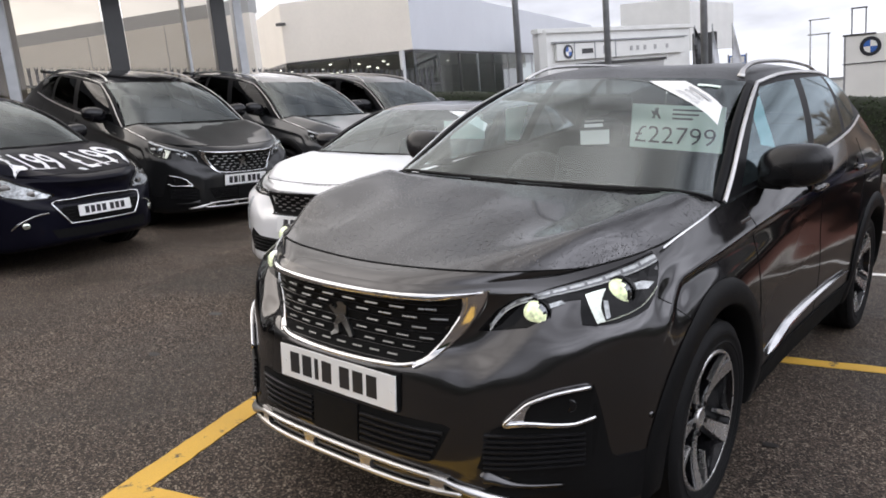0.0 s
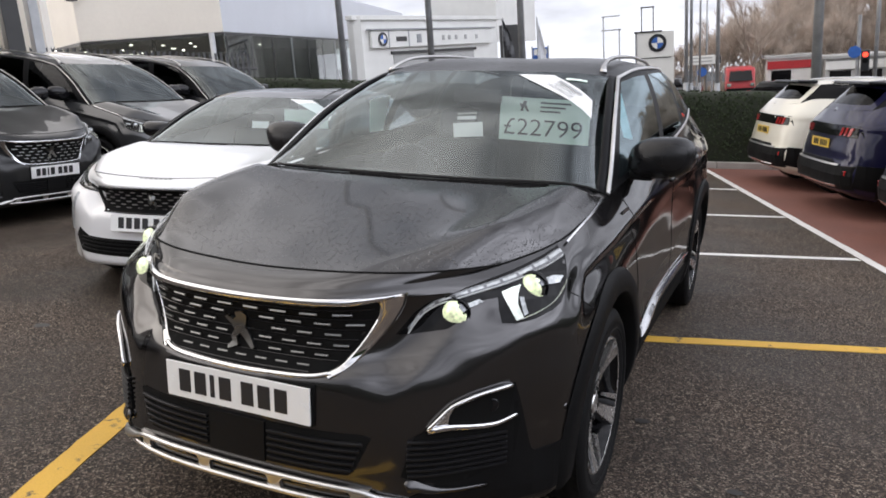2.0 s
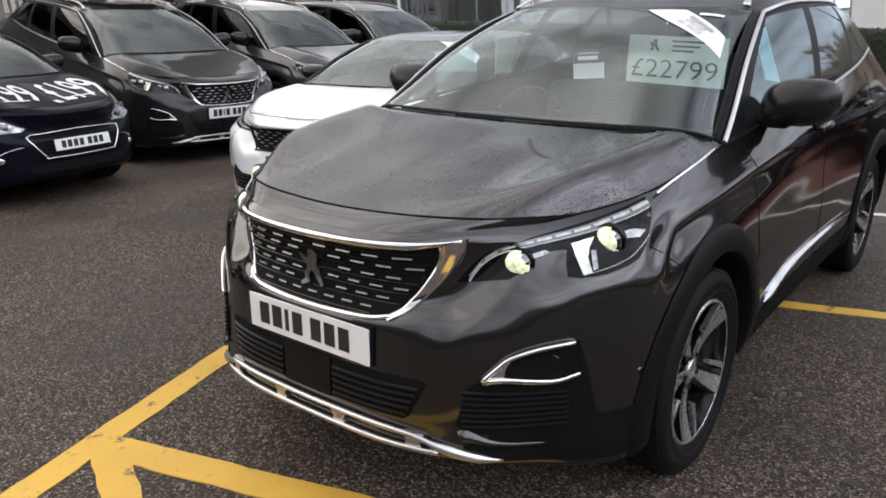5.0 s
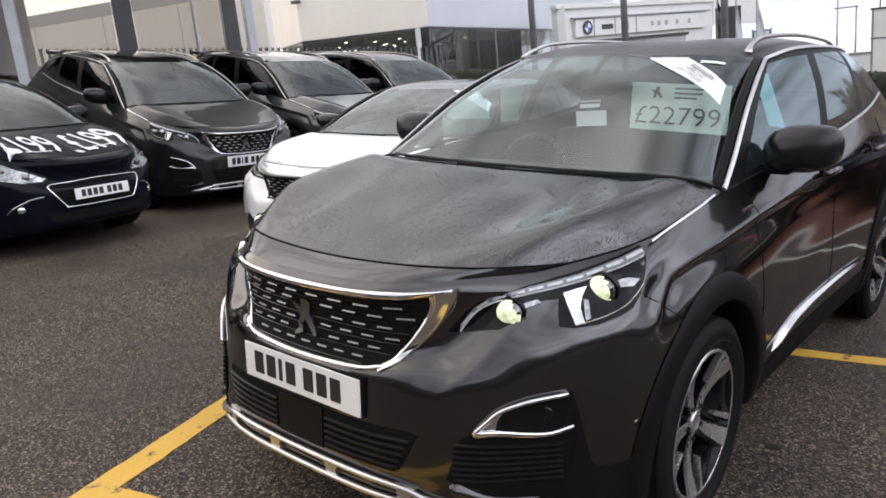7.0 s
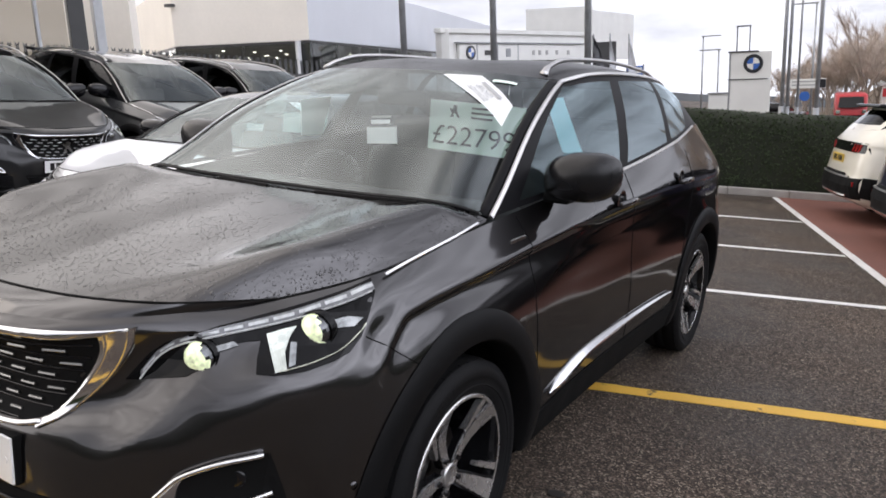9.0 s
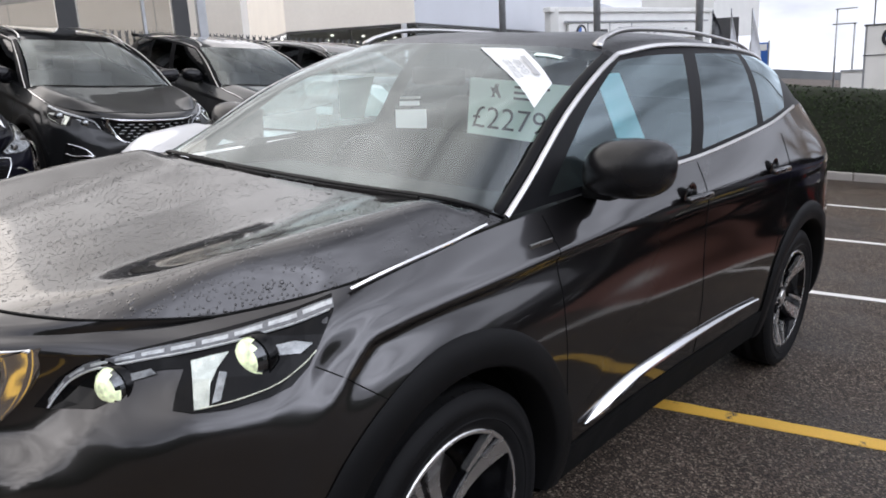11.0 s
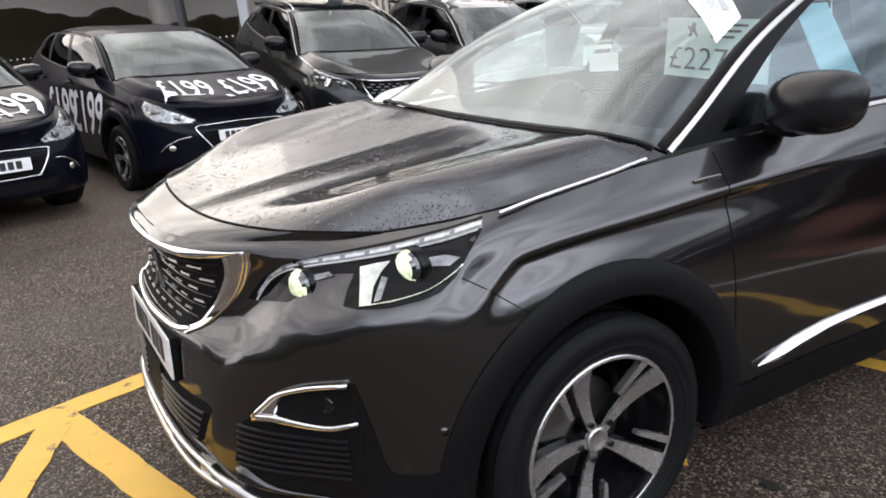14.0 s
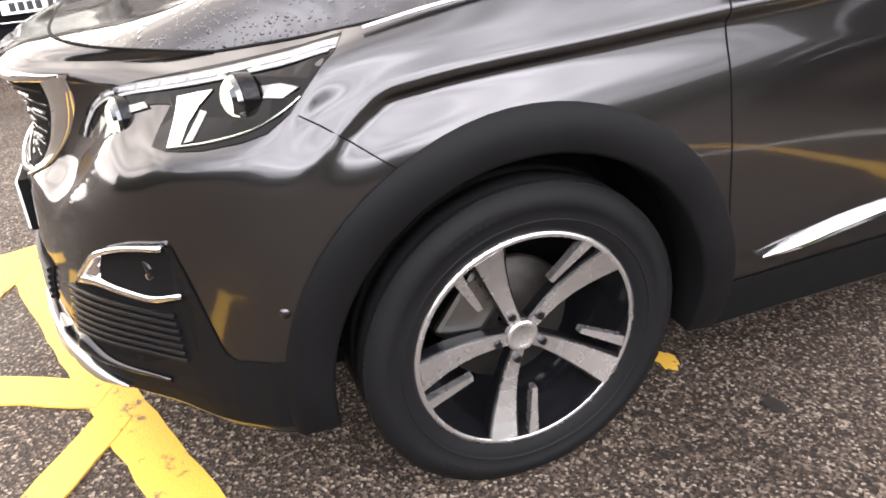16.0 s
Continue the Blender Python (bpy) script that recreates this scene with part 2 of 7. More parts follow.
PAPER = paper_mat("white_paper", (0.86, 0.87, 0.87), 0.1)
CARD = paper_mat("green_card", (0.78, 0.92, 0.85), 0.08)
AQUA = paper_mat("aqua_card", (0.50, 0.82, 0.86), 0.4)
FABRIC = mat("seat_fabric", (0.030, 0.030, 0.033), 0.85, 0.0, 0.0, 0.25, 20.0)
DASH = mat("dashboard_plastic", (0.016, 0.0155, 0.0155), 0.7, 0.0, 0.0, 0.2, 15.0)
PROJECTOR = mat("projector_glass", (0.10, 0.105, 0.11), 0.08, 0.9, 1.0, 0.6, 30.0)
LAMPBLACK = mat("lamp_housing", (0.004, 0.004, 0.0045), 0.12, 0.0, 0.0, 0.2, spec=0.20)
SURROUND = mat("window_surround_black", (0.006, 0.006, 0.007), 0.45, 0.0, 0.0, 0.2, spec=0.10)
DASHES = mat("dark_chrome", (0.24, 0.24, 0.235), 0.28, 1.0, 0.0, 0.1, 20.0)
ROOFWET = wet("wet_black_roof", mat("black_roof", (0.007, 0.007, 0.008), 0.30, 0.0, 0.0, 0.2, spec=0.3))
GLASS = glass_mat("windscreen_glass", (0.80, 0.87, 0.86), 2.05, 0.0, (0.92, 0.99, 1.0))
TINT = glass_mat("side_glass", (0.70, 0.82, 0.84), 2.2, 0.0, (0.80, 0.95, 1.0))
DARKGLASS = glass_mat("privacy_glass", (0.30, 0.34, 0.36), 2.2, 0.0, (0.82, 0.95, 1.0))
NIGHTGLASS = glass_mat("black_glass", (0.10, 0.11, 0.11), 1.45)
REARGLASS = glass_mat("rear_glass", (0.08, 0.09, 0.09), 1.2)

# ---- mesh tools ----
from mathutils.bvhtree import BVHTree


def part(name, bm, material, parent=None, label="", smooth=False, at=None):
    """Links a bmesh as one mesh object, under its thing or part where one is given."""
    me = bpy.data.meshes.new(name)
    bm.to_mesh(me)
    bm.free()
    me.materials.append(material)
    if smooth:
        me.shade_smooth()
    ob = new(name, me)
    if parent:
        ob.parent = parent
    if at is not None:
        ob.matrix_basis = at
    if label:
        ob["label"] = label
    return ob


def empty(name, at, label="", category="", group=""):
    ob = new(name)
    ob.empty_display_size = 0.2
    ob.matrix_basis = at
    return tagged(ob, label, category, group)


def box(bm, lo, hi, m=None, bevel=0.0):
    c = [(a + b) / 2 for a, b in zip(lo, hi)]
    s = [b - a for a, b in zip(lo, hi)]
    vs = bmesh.ops.create_cube(bm, size=1, matrix=(m or Matrix()) @ Matrix.Translation(c) @ Matrix.Diagonal((*s, 1)))["verts"]
    if bevel:
        es = list({e for v in vs for e in v.link_edges})
        bmesh.ops.bevel(bm, geom=es, offset=bevel, segments=2, affect="EDGES", profile=0.5)
    return bm


def boxed(lo, hi, bevel=0.0, m=None):
    return box(bmesh.new(), lo, hi, m, bevel)


def rod(bm, a, b, r, seg=10, r2=None):
    a, b = Vector(a), Vector(b)
    m = Matrix.Translation((a + b) / 2) @ (b - a).to_track_quat("Z", "Y").to_matrix().to_4x4()
    bmesh.ops.create_cone(bm, cap_ends=True, segments=seg, radius1=r, radius2=r if r2 is None else r2, depth=(b - a).length, matrix=m)
    return bm


def lathe(bm, profile, seg=48, m=None):
    """Turns (radius, along) points about the local x axis."""
    m = m or Matrix()
    rings = []
    for r, a in profile:
        rings.append([bm.verts.new(m @ Vector((a, r * math.cos(2 * math.pi * k / seg), r * math.sin(2 * math.pi * k / seg)))) for k in range(seg)])
    for p, q in zip(rings, rings[1:]):
        for k in range(seg):
            bm.faces.new((p[k], p[(k + 1) % seg], q[(k + 1) % seg], q[k]))
    return bm


def spline(pts, n):
    """n + 1 points on a Catmull-Rom curve through pts (any dimension)."""
    p = np.asarray(pts, float)
    k = len(p) - 1
    ext = np.vstack([2 * p[0] - p[1], p, 2 * p[-1] - p[-2]])
    if p.shape[1] == 3:   # a curve that starts or ends square to the car's middle goes on as its own mirror image
        if p[0][0] == 0 and p[1][0] > 0.05:
            ext[0] = p[1] * (-1, 1, 1)
        if p[-1][0] == 0 and p[-2][0] > 0.05:
            ext[-1] = p[-2] * (-1, 1, 1)
    out = []
    for j in range(n + 1):
        s = min(j * k / n, k - 1e-9)
        i, t = int(s), s - int(s)
        a, b, c, d = ext[i:i + 4]
        out.append(0.5 * (2 * b + (c - a) * t + (2 * a - 5 * b + 4 * c - d) * t * t + (3 * b - a - 3 * c + d) * t ** 3))
    return np.array(out)


def coons(b0, b1, l, r, nu, nv):
    """A grid (nv + 1, nu + 1, 3) between four boundary curves."""
    B0, B1, L, R = spline(b0, nu), spline(b1, nu), spline(l, nv), spline(r, nv)
    g = np.empty((nv + 1, nu + 1, 3))
    for j in range(nv + 1):
        v = j / nv
        for i in range(nu + 1):
            u = i / nu
            g[j, i] = (1 - v) * B0[i] + v * B1[i] + (1 - u) * L[j] + u * R[j] - ((1 - u) * (1 - v) * B0[0] + u * (1 - v) * B0[-1] + (1 - u) * v * B1[0] + u * v * B1[-1])
    return g


def sheet(bm, g, keep=None, mirror=True):
    """Adds a grid's cells (those for which keep(row, column) holds) and, mirrored, those of the other side."""
    for side in ((1, -1) if mirror else (1,)):
        vs = {}
        nv, nu = g.shape[0] - 1, g.shape[1] - 1
        for j in range(nv):
            for i in range(nu):
                if keep and not keep(j, i):
                    continue
                q = []
                for a, b in ((j, i), (j, i + 1), (j + 1, i + 1), (j + 1, i)):
                    if (a, b) not in vs:
                        x, y, z = g[a, b]
                        vs[a, b] = bm.verts.new((side * x, y, z))
                    q.append(vs[a, b])
                try:
                    bm.faces.new(q if side > 0 else q[::-1])
                except ValueError:
                    pass
    if mirror:
        bmesh.ops.remove_doubles(bm, verts=bm.verts, dist=0.0006)
    return bm


def conform(bvh, poly, n, offset=0.004, depth=0.012, step=0.03, both=True, origin=(0, 0, 0)):
    """A plate with the outline poly, given as (along, up) in the plane square to n, laid on a shell from the side n, and proud by offset."""
    n = Vector(n).normalized()
    a = Vector((0, 0, 1)).cross(n).normalized() if abs(n.z) < 0.9 else Vector((1, 0, 0))
    b = n.cross(a)
    o = Vector(origin)
    bm = bmesh.new()
    f = bm.faces.new([bm.verts.new((p, q, 0)) for p, q in poly])
    for k in (0, 1):
        lo, hi = min(p[k] for p in poly), max(p[k] for p in poly)
        c = math.floor(lo / step) * step + step
        while c < hi:
            no = (1, 0, 0) if k == 0 else (0, 1, 0)
            bmesh.ops.bisect_plane(bm, geom=list(bm.verts) + list(bm.edges) + list(bm.faces), plane_co=(c * no[0], c * no[1], 0), plane_no=no)
            c += step
    last, missed = 0.0, []
    for v in bm.verts:
        p = o + a * v.co.x + b * v.co.y
        hit = bvh.ray_cast(p + n * 4, -n, 6)
        last = (hit[0] - p).dot(n) if hit[0] else last
        if not hit[0] or hit[1].z < -0.75:
            missed.append(v)
        v.co = p + n * (last + offset)
    if missed and len(missed) < len(bm.verts) - 4:
        bmesh.ops.delete(bm, geom=missed, context="VERTS")
    bmesh.ops.recalc_face_normals(bm, faces=bm.faces)
    if bm.faces and sum(fc.normal.dot(n) * fc.calc_area() for fc in bm.faces) < 0:
        bmesh.ops.reverse_faces(bm, faces=bm.faces)
    if depth:
        front = list(bm.faces)
        rim = [e for e in bm.edges if e.is_boundary]
        twin = {v: bm.verts.new(v.co - n * depth) for v in list(bm.verts)}
        for fc in front:
            bm.faces.new([twin[v] for v in reversed(fc.verts)])
        for e in rim:
            v, w = e.verts
            bm.faces.new((v, w, twin[w], twin[v]))
        bmesh.ops.recalc_face_normals(bm, faces=bm.faces)
    return bm


def ribbon(path, half, thickness, out):
    """A flat strip along a path: half its width square to the path, facing the direction out."""
    bm = bmesh.new()
    P = [Vector(p) for p in path]
    rings = []
    for i, p in enumerate(P):
        t = (P[min(i + 1, len(P) - 1)] - P[max(i - 1, 0)]).normalized()
        o = Vector(out(p) if callable(out) else out)
        o = (o - t * o.dot(t)).normalized()
        s = t.cross(o)
        h = half(i / (len(P) - 1)) if callable(half) else half
        rings.append([bm.verts.new(p + s * h * x + o * y) for x, y in ((-1, -thickness), (-1, thickness * 0.4), (-0.6, thickness), (0.6, thickness), (1, thickness * 0.4), (1, -thickness))])
    for p, q in zip(rings, rings[1:]):
        for k in range(6):
            bm.faces.new((p[k], p[(k + 1) % 6], q[(k + 1) % 6], q[k]))
    bm.faces.new(rings[0])
    bm.faces.new(rings[-1][::-1])
    bmesh.ops.recalc_face_normals(bm, faces=bm.faces)
    return bm


def flat_text(words, size, squeeze=1.0, bold=0.0):
    """The words as a flat bmesh in the xy plane, centred, size high."""
    cu = bpy.data.curves.new("words", "FONT")
    cu.body, cu.size, cu.align_x, cu.align_y, cu.resolution_u = words, size * 1.4, "CENTER", "CENTER", 3
    cu.offset = bold
    ob = new("words", cu)
    me = bpy.data.meshes.new_from_object(ob.evaluated_get(bpy.context.evaluated_depsgraph_get()))
    bm = bmesh.new()
    bm.from_mesh(me)
    bpy.data.objects.remove(ob)
    bpy.data.curves.remove(cu)
    bpy.data.meshes.remove(me)
    for v in bm.verts:
        v.co.x *= squeeze
    return bm


def laid(bm, bvh, n, origin, right, offset=0.006, limit=0.3):
    """Projects a flat bmesh (x along right, y up across it) from the side n onto a shell."""
    n, right, o = Vector(n).normalized(), Vector(right).normalized(), Vector(origin)
    up = n.cross(right)
    bmesh.ops.triangulate(bm, faces=bm.faces)
    for _ in range(1):
        bmesh.ops.subdivide_edges(bm, edges=[e for e in bm.edges if e.calc_length() > 0.05], cuts=1)
    last, missed = 0.0, []
    for v in bm.verts:
        p = o + right * v.co.x + up * v.co.y
        hit = bvh.ray_cast(p + n * 2, -n, 4)
        last = (hit[0] - p).dot(n) if hit[0] else last
        v.co = p + n * (last + offset)
    return bm

# ---- ground ----
E1, E2 = Vector((0.953, 0.302, 0)), Vector((-0.302, 0.953, 0))   # along and across the bays


def grid_at(a, b, z=0.0, turn=0.0):
    """The pose of a thing on the car park: a along the bays' lines, b across them, turned from their direction."""
    p = E1 * a + E2 * b
    return LOT @ pose(p.x, p.y, z, 0, 0, 17.6 + turn)


def upright(x, y, z=0.0, turn=0.0):
    """The pose of an upright thing that stands on the slope."""
    p = LOT @ Vector((x, y, z))
    return pose(p.x, p.y, p.z, 0, 0, turn)


def asphalt_mat(name="asphalt", chip=140, low=0.34, high=0.92):
    m = bpy.data.materials.new(name)
    m.use_nodes = True
    n, l = m.node_tree.nodes, m.node_tree.links
    b = n["Principled BSDF"]
    co = n.new("ShaderNodeTexCoord")
    vo = n.new("ShaderNodeTexVoronoi")
    vo.inputs["Scale"].default_value = chip
    l.new(co.outputs["Object"], vo.inputs["Vector"])
    chips = n.new("ShaderNodeValToRGB")
    e = chips.color_ramp.elements
    e[0].position, e[0].color = 0.0, (0.026, 0.021, 0.018, 1)
    e[1].position, e[1].color = 1.0, (0.45, 0.385, 0.30, 1)
    for pos, c in ((0.40, 0.038), (0.64, 0.075), (0.86, 0.16)):
        k = e.new(pos)
        k.color = (c * 1.36, c * 1.02, c * 0.80, 1)
    sep = n.new("ShaderNodeSeparateColor")
    l.new(vo.outputs["Color"], sep.inputs[0])
    l.new(sep.outputs[0], chips.inputs["Fac"])
    big = n.new("ShaderNodeTexNoise")
    big.inputs["Scale"].default_value, big.inputs["Detail"].default_value = 0.8, 8
    l.new(co.outputs["Object"], big.inputs["Vector"])
    b.inputs["Specular IOR Level"].default_value = 0.20
    mid = n.new("ShaderNodeTexNoise")
    mid.inputs["Scale"].default_value, mid.inputs["Detail"].default_value = 38.0, 4
    l.new(co.outputs["Object"], mid.inputs["Vector"])
    both = n.new("ShaderNodeMath")
    both.operation = "MULTIPLY_ADD"
    l.new(mid.outputs["Fac"], both.inputs[0])
    both.inputs[1].default_value = 0.55
    l.new(big.outputs["Fac"], both.inputs[2])
    mr = n.new("ShaderNodeMapRange")
    mr.inputs["From Min"].default_value, mr.inputs["From Max"].default_value = 0.50, 1.05
    mr.inputs["To Min"].default_value, mr.inputs["To Max"].default_value = low, high
    l.new(both.outputs[0], mr.inputs["Value"])
    mx = n.new("ShaderNodeVectorMath")
    mx.operation = "SCALE"
    l.new(chips.outputs["Color"], mx.inputs[0])
    l.new(mr.outputs["Result"], mx.inputs["Scale"])
    l.new(mx.outputs["Vector"], b.inputs["Base Color"])
    rg = n.new("ShaderNodeMapRange")
    rg.inputs["From Min"].default_value, rg.inputs["From Max"].default_value = 0.35, 0.65
    rg.inputs["To Min"].default_value, rg.inputs["To Max"].default_value = 0.42, 0.85
    l.new(big.outputs["Fac"], rg.inputs["Value"])
    l.new(rg.outputs["Result"], b.inputs["Roughness"])
    bu = n.new("ShaderNodeBump")
    bu.inputs["Strength"].default_value, bu.inputs["Distance"].default_value = 0.7, 0.004
    l.new(vo.outputs["Distance"], bu.inputs["Height"])
    l.new(bu.outputs["Normal"], b.inputs["Normal"])
    return m


def worn_paint(name, colour, wear=0.42):
    """Road paint, worn through to the asphalt in flecks."""
    m = mat(name, colour, 0.6, 0, 0, 0.14, 3.0, 0.8, 160, 0.0012)
    n, l = m.node_tree.nodes, m.node_tree.links
    b = n["Principled BSDF"]
    co = n.new("ShaderNodeTexCoord")
    no = n.new("ShaderNodeTexNoise")
    no.inputs["Scale"].default_value, no.inputs["Detail"].default_value, no.inputs["Roughness"].default_value = 9.0, 9.0, 0.72
    l.new(co.outputs["Object"], no.inputs["Vector"])
    ra = n.new("ShaderNodeValToRGB")
    ra.color_ramp.elements[0].position, ra.color_ramp.elements[1].position = wear - 0.06, wear + 0.02
    l.new(no.outputs["Fac"], ra.inputs["Fac"])
    mi = n.new("ShaderNodeMix")
    mi.data_type = "RGBA"
    mi.inputs["A"].default_value = (0.06, 0.055, 0.05, 1)
    src = b.inputs["Base Color"].links[0].from_socket
    l.new(ra.outputs["Color"], mi.inputs["Factor"])
    l.new(src, mi.inputs["B"])
    l.new(mi.outputs["Result"], b.inputs["Base Color"])
    return m


ASPHALT = asphalt_mat()
YELLOW = worn_paint("yellow_road_paint", (0.68, 0.40, 0.060), 0.395)
LINE = worn_paint("white_road_paint", (0.72, 0.71, 0.69), 0.36)
RED = mat("red_surfacing", (0.195, 0.080, 0.060), 0.75, 0, 0, 0.3, 1.2, 0.9, 180, 0.003)
CONCRETE = mat("kerb_concrete", (0.34, 0.32, 0.30), 0.8, 0, 0, 0.2, 4.0, 0.5, 90, 0.002)

bm = bmesh.new()
bmesh.ops.create_grid(bm, x_segments=40, y_segments=40, size=900)
tagged(part("ground", bm, ASPHALT, at=LOT), "grey-brown stone-chip asphalt of a damp sloping car park", "asphalt", kind="structure")


def marking(name, pts, width, material, z, label):
    """A painted line through points of the lot, a few millimetres thick, with slightly ragged edges."""
    bm = bmesh.new()
    rnd = random.Random(name + str(pts))
    P = [Vector((x, y, 0)) for x, y in pts]
    for p, q in zip(P, P[1:]):
        d = (q - p)
        n = max(2, int(d.length / 0.07))
        s = Vector((-d.y, d.x, 0)).normalized() * width / 2
        rows = []
        for k in range(n + 1):
            c = p + d * k / n
            a, b = 1 + rnd.uniform(-0.07, 0.07), 1 + rnd.uniform(-0.07, 0.07)
            rows.append([bm.verts.new(c + s * a + Vector((0, 0, z))), bm.verts.new(c - s * b + Vector((0, 0, z)))])
        for u, v in zip(rows, rows[1:]):
            bm.faces.new((u[0], v[0], v[1], u[1]))
    ext = bmesh.ops.extrude_face_region(bm, geom=list(bm.faces))
    for v in [g for g in ext["geom"] if isinstance(g, bmesh.types.BMVert)]:
        v.co.z = 0.0005
    bmesh.ops.recalc_face_normals(bm, faces=bm.faces)
    return tagged(part(name, bm, material, at=LOT), label, "road marking", "painted lines", "structure")


def ab(a, b):
    p = E1 * a + E2 * b
    return p.x, p.y


YL = "worn yellow painted bay line on the asphalt"
marking("yellow_line", [(0.35, 1.66), (3.6, 2.68)], 0.10, YELLOW, 0.004, YL)
marking("yellow_line", [(-1.98, 2.05), (-1.0, -0.87), (-0.88, -1.22), (-0.60, -2.0)], 0.125, YELLOW, 0.004, YL)
marking("yellow_line", [(-0.84, -1.20), (0.20, -0.885), (0.80, -0.68)], 0.13, YELLOW, 0.005, YL)
marking("yellow_line", [(-0.80, -1.21), (-0.06, -1.50), (0.90, -1.88)], 0.12, YELLOW, 0.006, YL)
marking("yellow_line", [(0.17, -0.90), (-0.12, -1.46), (-0.38, -1.95)], 0.12, YELLOW, 0.006, YL)
marking("yellow_line", [(0.28, -0.88), (0.75, -1.17), (1.20, -1.45)], 0.10, YELLOW, 0.007, YL)
WL = "white painted bay line on the asphalt"
for b in (3.80, 5.80, 7.90):
    marking("white_line", [ab(-0.6, b), ab(3.35, b)], 0.075, LINE, 0.004, WL)
marking("white_line", [ab(3.41, 10.32), ab(3.41, 0.4)], 0.085, LINE, 0.005, "long white painted line along the red strip")
bm = bmesh.new()
box(bm, (3.45, 2.9, -0.02), (4.5, 4.2, 0.003))
box(bm, (3.45, 4.2, -0.02), (7.2, 10.36, 0.003))
tagged(part("red_surface", bm, RED, at=LOT @ pose(0, 0, 0, 0, 0, 17.6)), "red-brown surfaced strip beside the bays", "surfacing", kind="structure")
for k in range(30):
    bm = boxed((0, 0, -0.05), (0.905, 0.13, 0.11), 0.015)
    tagged(part("kerb", bm, CONCRETE, at=grid_at(-13.7 + 0.912 * k, 10.37)), "weathered concrete kerbstone along the hedge", "kerb", "kerbstones", "structure")

# lighter concrete apron under the display row, rising towards the showroom
APRON = asphalt_mat("worn_apron", 190, 0.42, 1.18)
bm = bmesh.new()
rows = []
for i in range(601):
    y = -9 + 24 * i / 600
    x0 = -3.75 - 0.20 * y + 0.30 * noise.noise((y * 0.9, 0, 0)) + 0.24 * noise.noise((y * 3.1, 0, 3)) + 0.07 * noise.noise((y * 7.0, 0, 6)) + 0.02 * noise.noise((y * 15.0, 0, 9))
    rows.append([bm.verts.new((x, y, z)) for x, z in ((x0 + 0.1, -0.01), (x0, 0.004), (-6.1, 0.006), (-9.0, 0.20), (-12.5, 0.50))])
for p, q in zip(rows, rows[1:]):
    for k in range(4):
        bm.faces.new((p[k], q[k], q[k + 1], p[k + 1]))
bmesh.ops.recalc_face_normals(bm, faces=bm.faces)
tagged(part("apron", bm, APRON, at=LOT), "stained grey-brown concrete apron under the display cars", "paving", kind="structure")
# oil spots and a stray patch of yellow
for x, y, r in ((0.93, 0.66, 0.035), (1.35, 0.2, 0.03), (-2.6, 0.4, 0.05), (-2.2, -0.3, 0.04)):
    bm = bmesh.new()
    bm.faces.new([bm.verts.new((x + r * (1 + 0.35 * noise.noise((k, x, y))) * math.cos(k * 0.45), y + 0.7 * r * (1 + 0.35 * noise.noise((k, y, x))) * math.sin(k * 0.45), 0.0035)) for k in range(14)])
    tagged(part("oil_stain", bm, mat("oil", (0.022, 0.020, 0.018), 0.5), at=LOT), "small dark oil stain on the asphalt", "stain", "oil stains", "structure")
bm = bmesh.new()
bm.faces.new([bm.verts.new((0.665 + (0.050 + 0.030 * noise.noise((k * 1.7, 2, 5))) * math.cos(k * 0.3142), 0.532 + (0.030 + 0.022 * noise.noise((k * 2.3, 7, 1))) * math.sin(k * 0.3142), 0.003)) for k in range(20)])
tagged(part("yellow_patch", bm, YELLOW, at=LOT), "worn yellow paint fleck on the asphalt", "marking", kind="structure")

# ---- cars ----
# Half of the lower body as curves from the front's middle round the side to the rear's middle: (x, y, z), the front axle at y = 0.
FLANK_Y = (0.0, 0.46, 0.95, 1.5, 2.2, 2.675, 3.05)


def level(front, xs, zs, rear):
    return [*front, *[(x, y, z) for x, y, z in zip(xs, FLANK_Y, zs)], *rear]


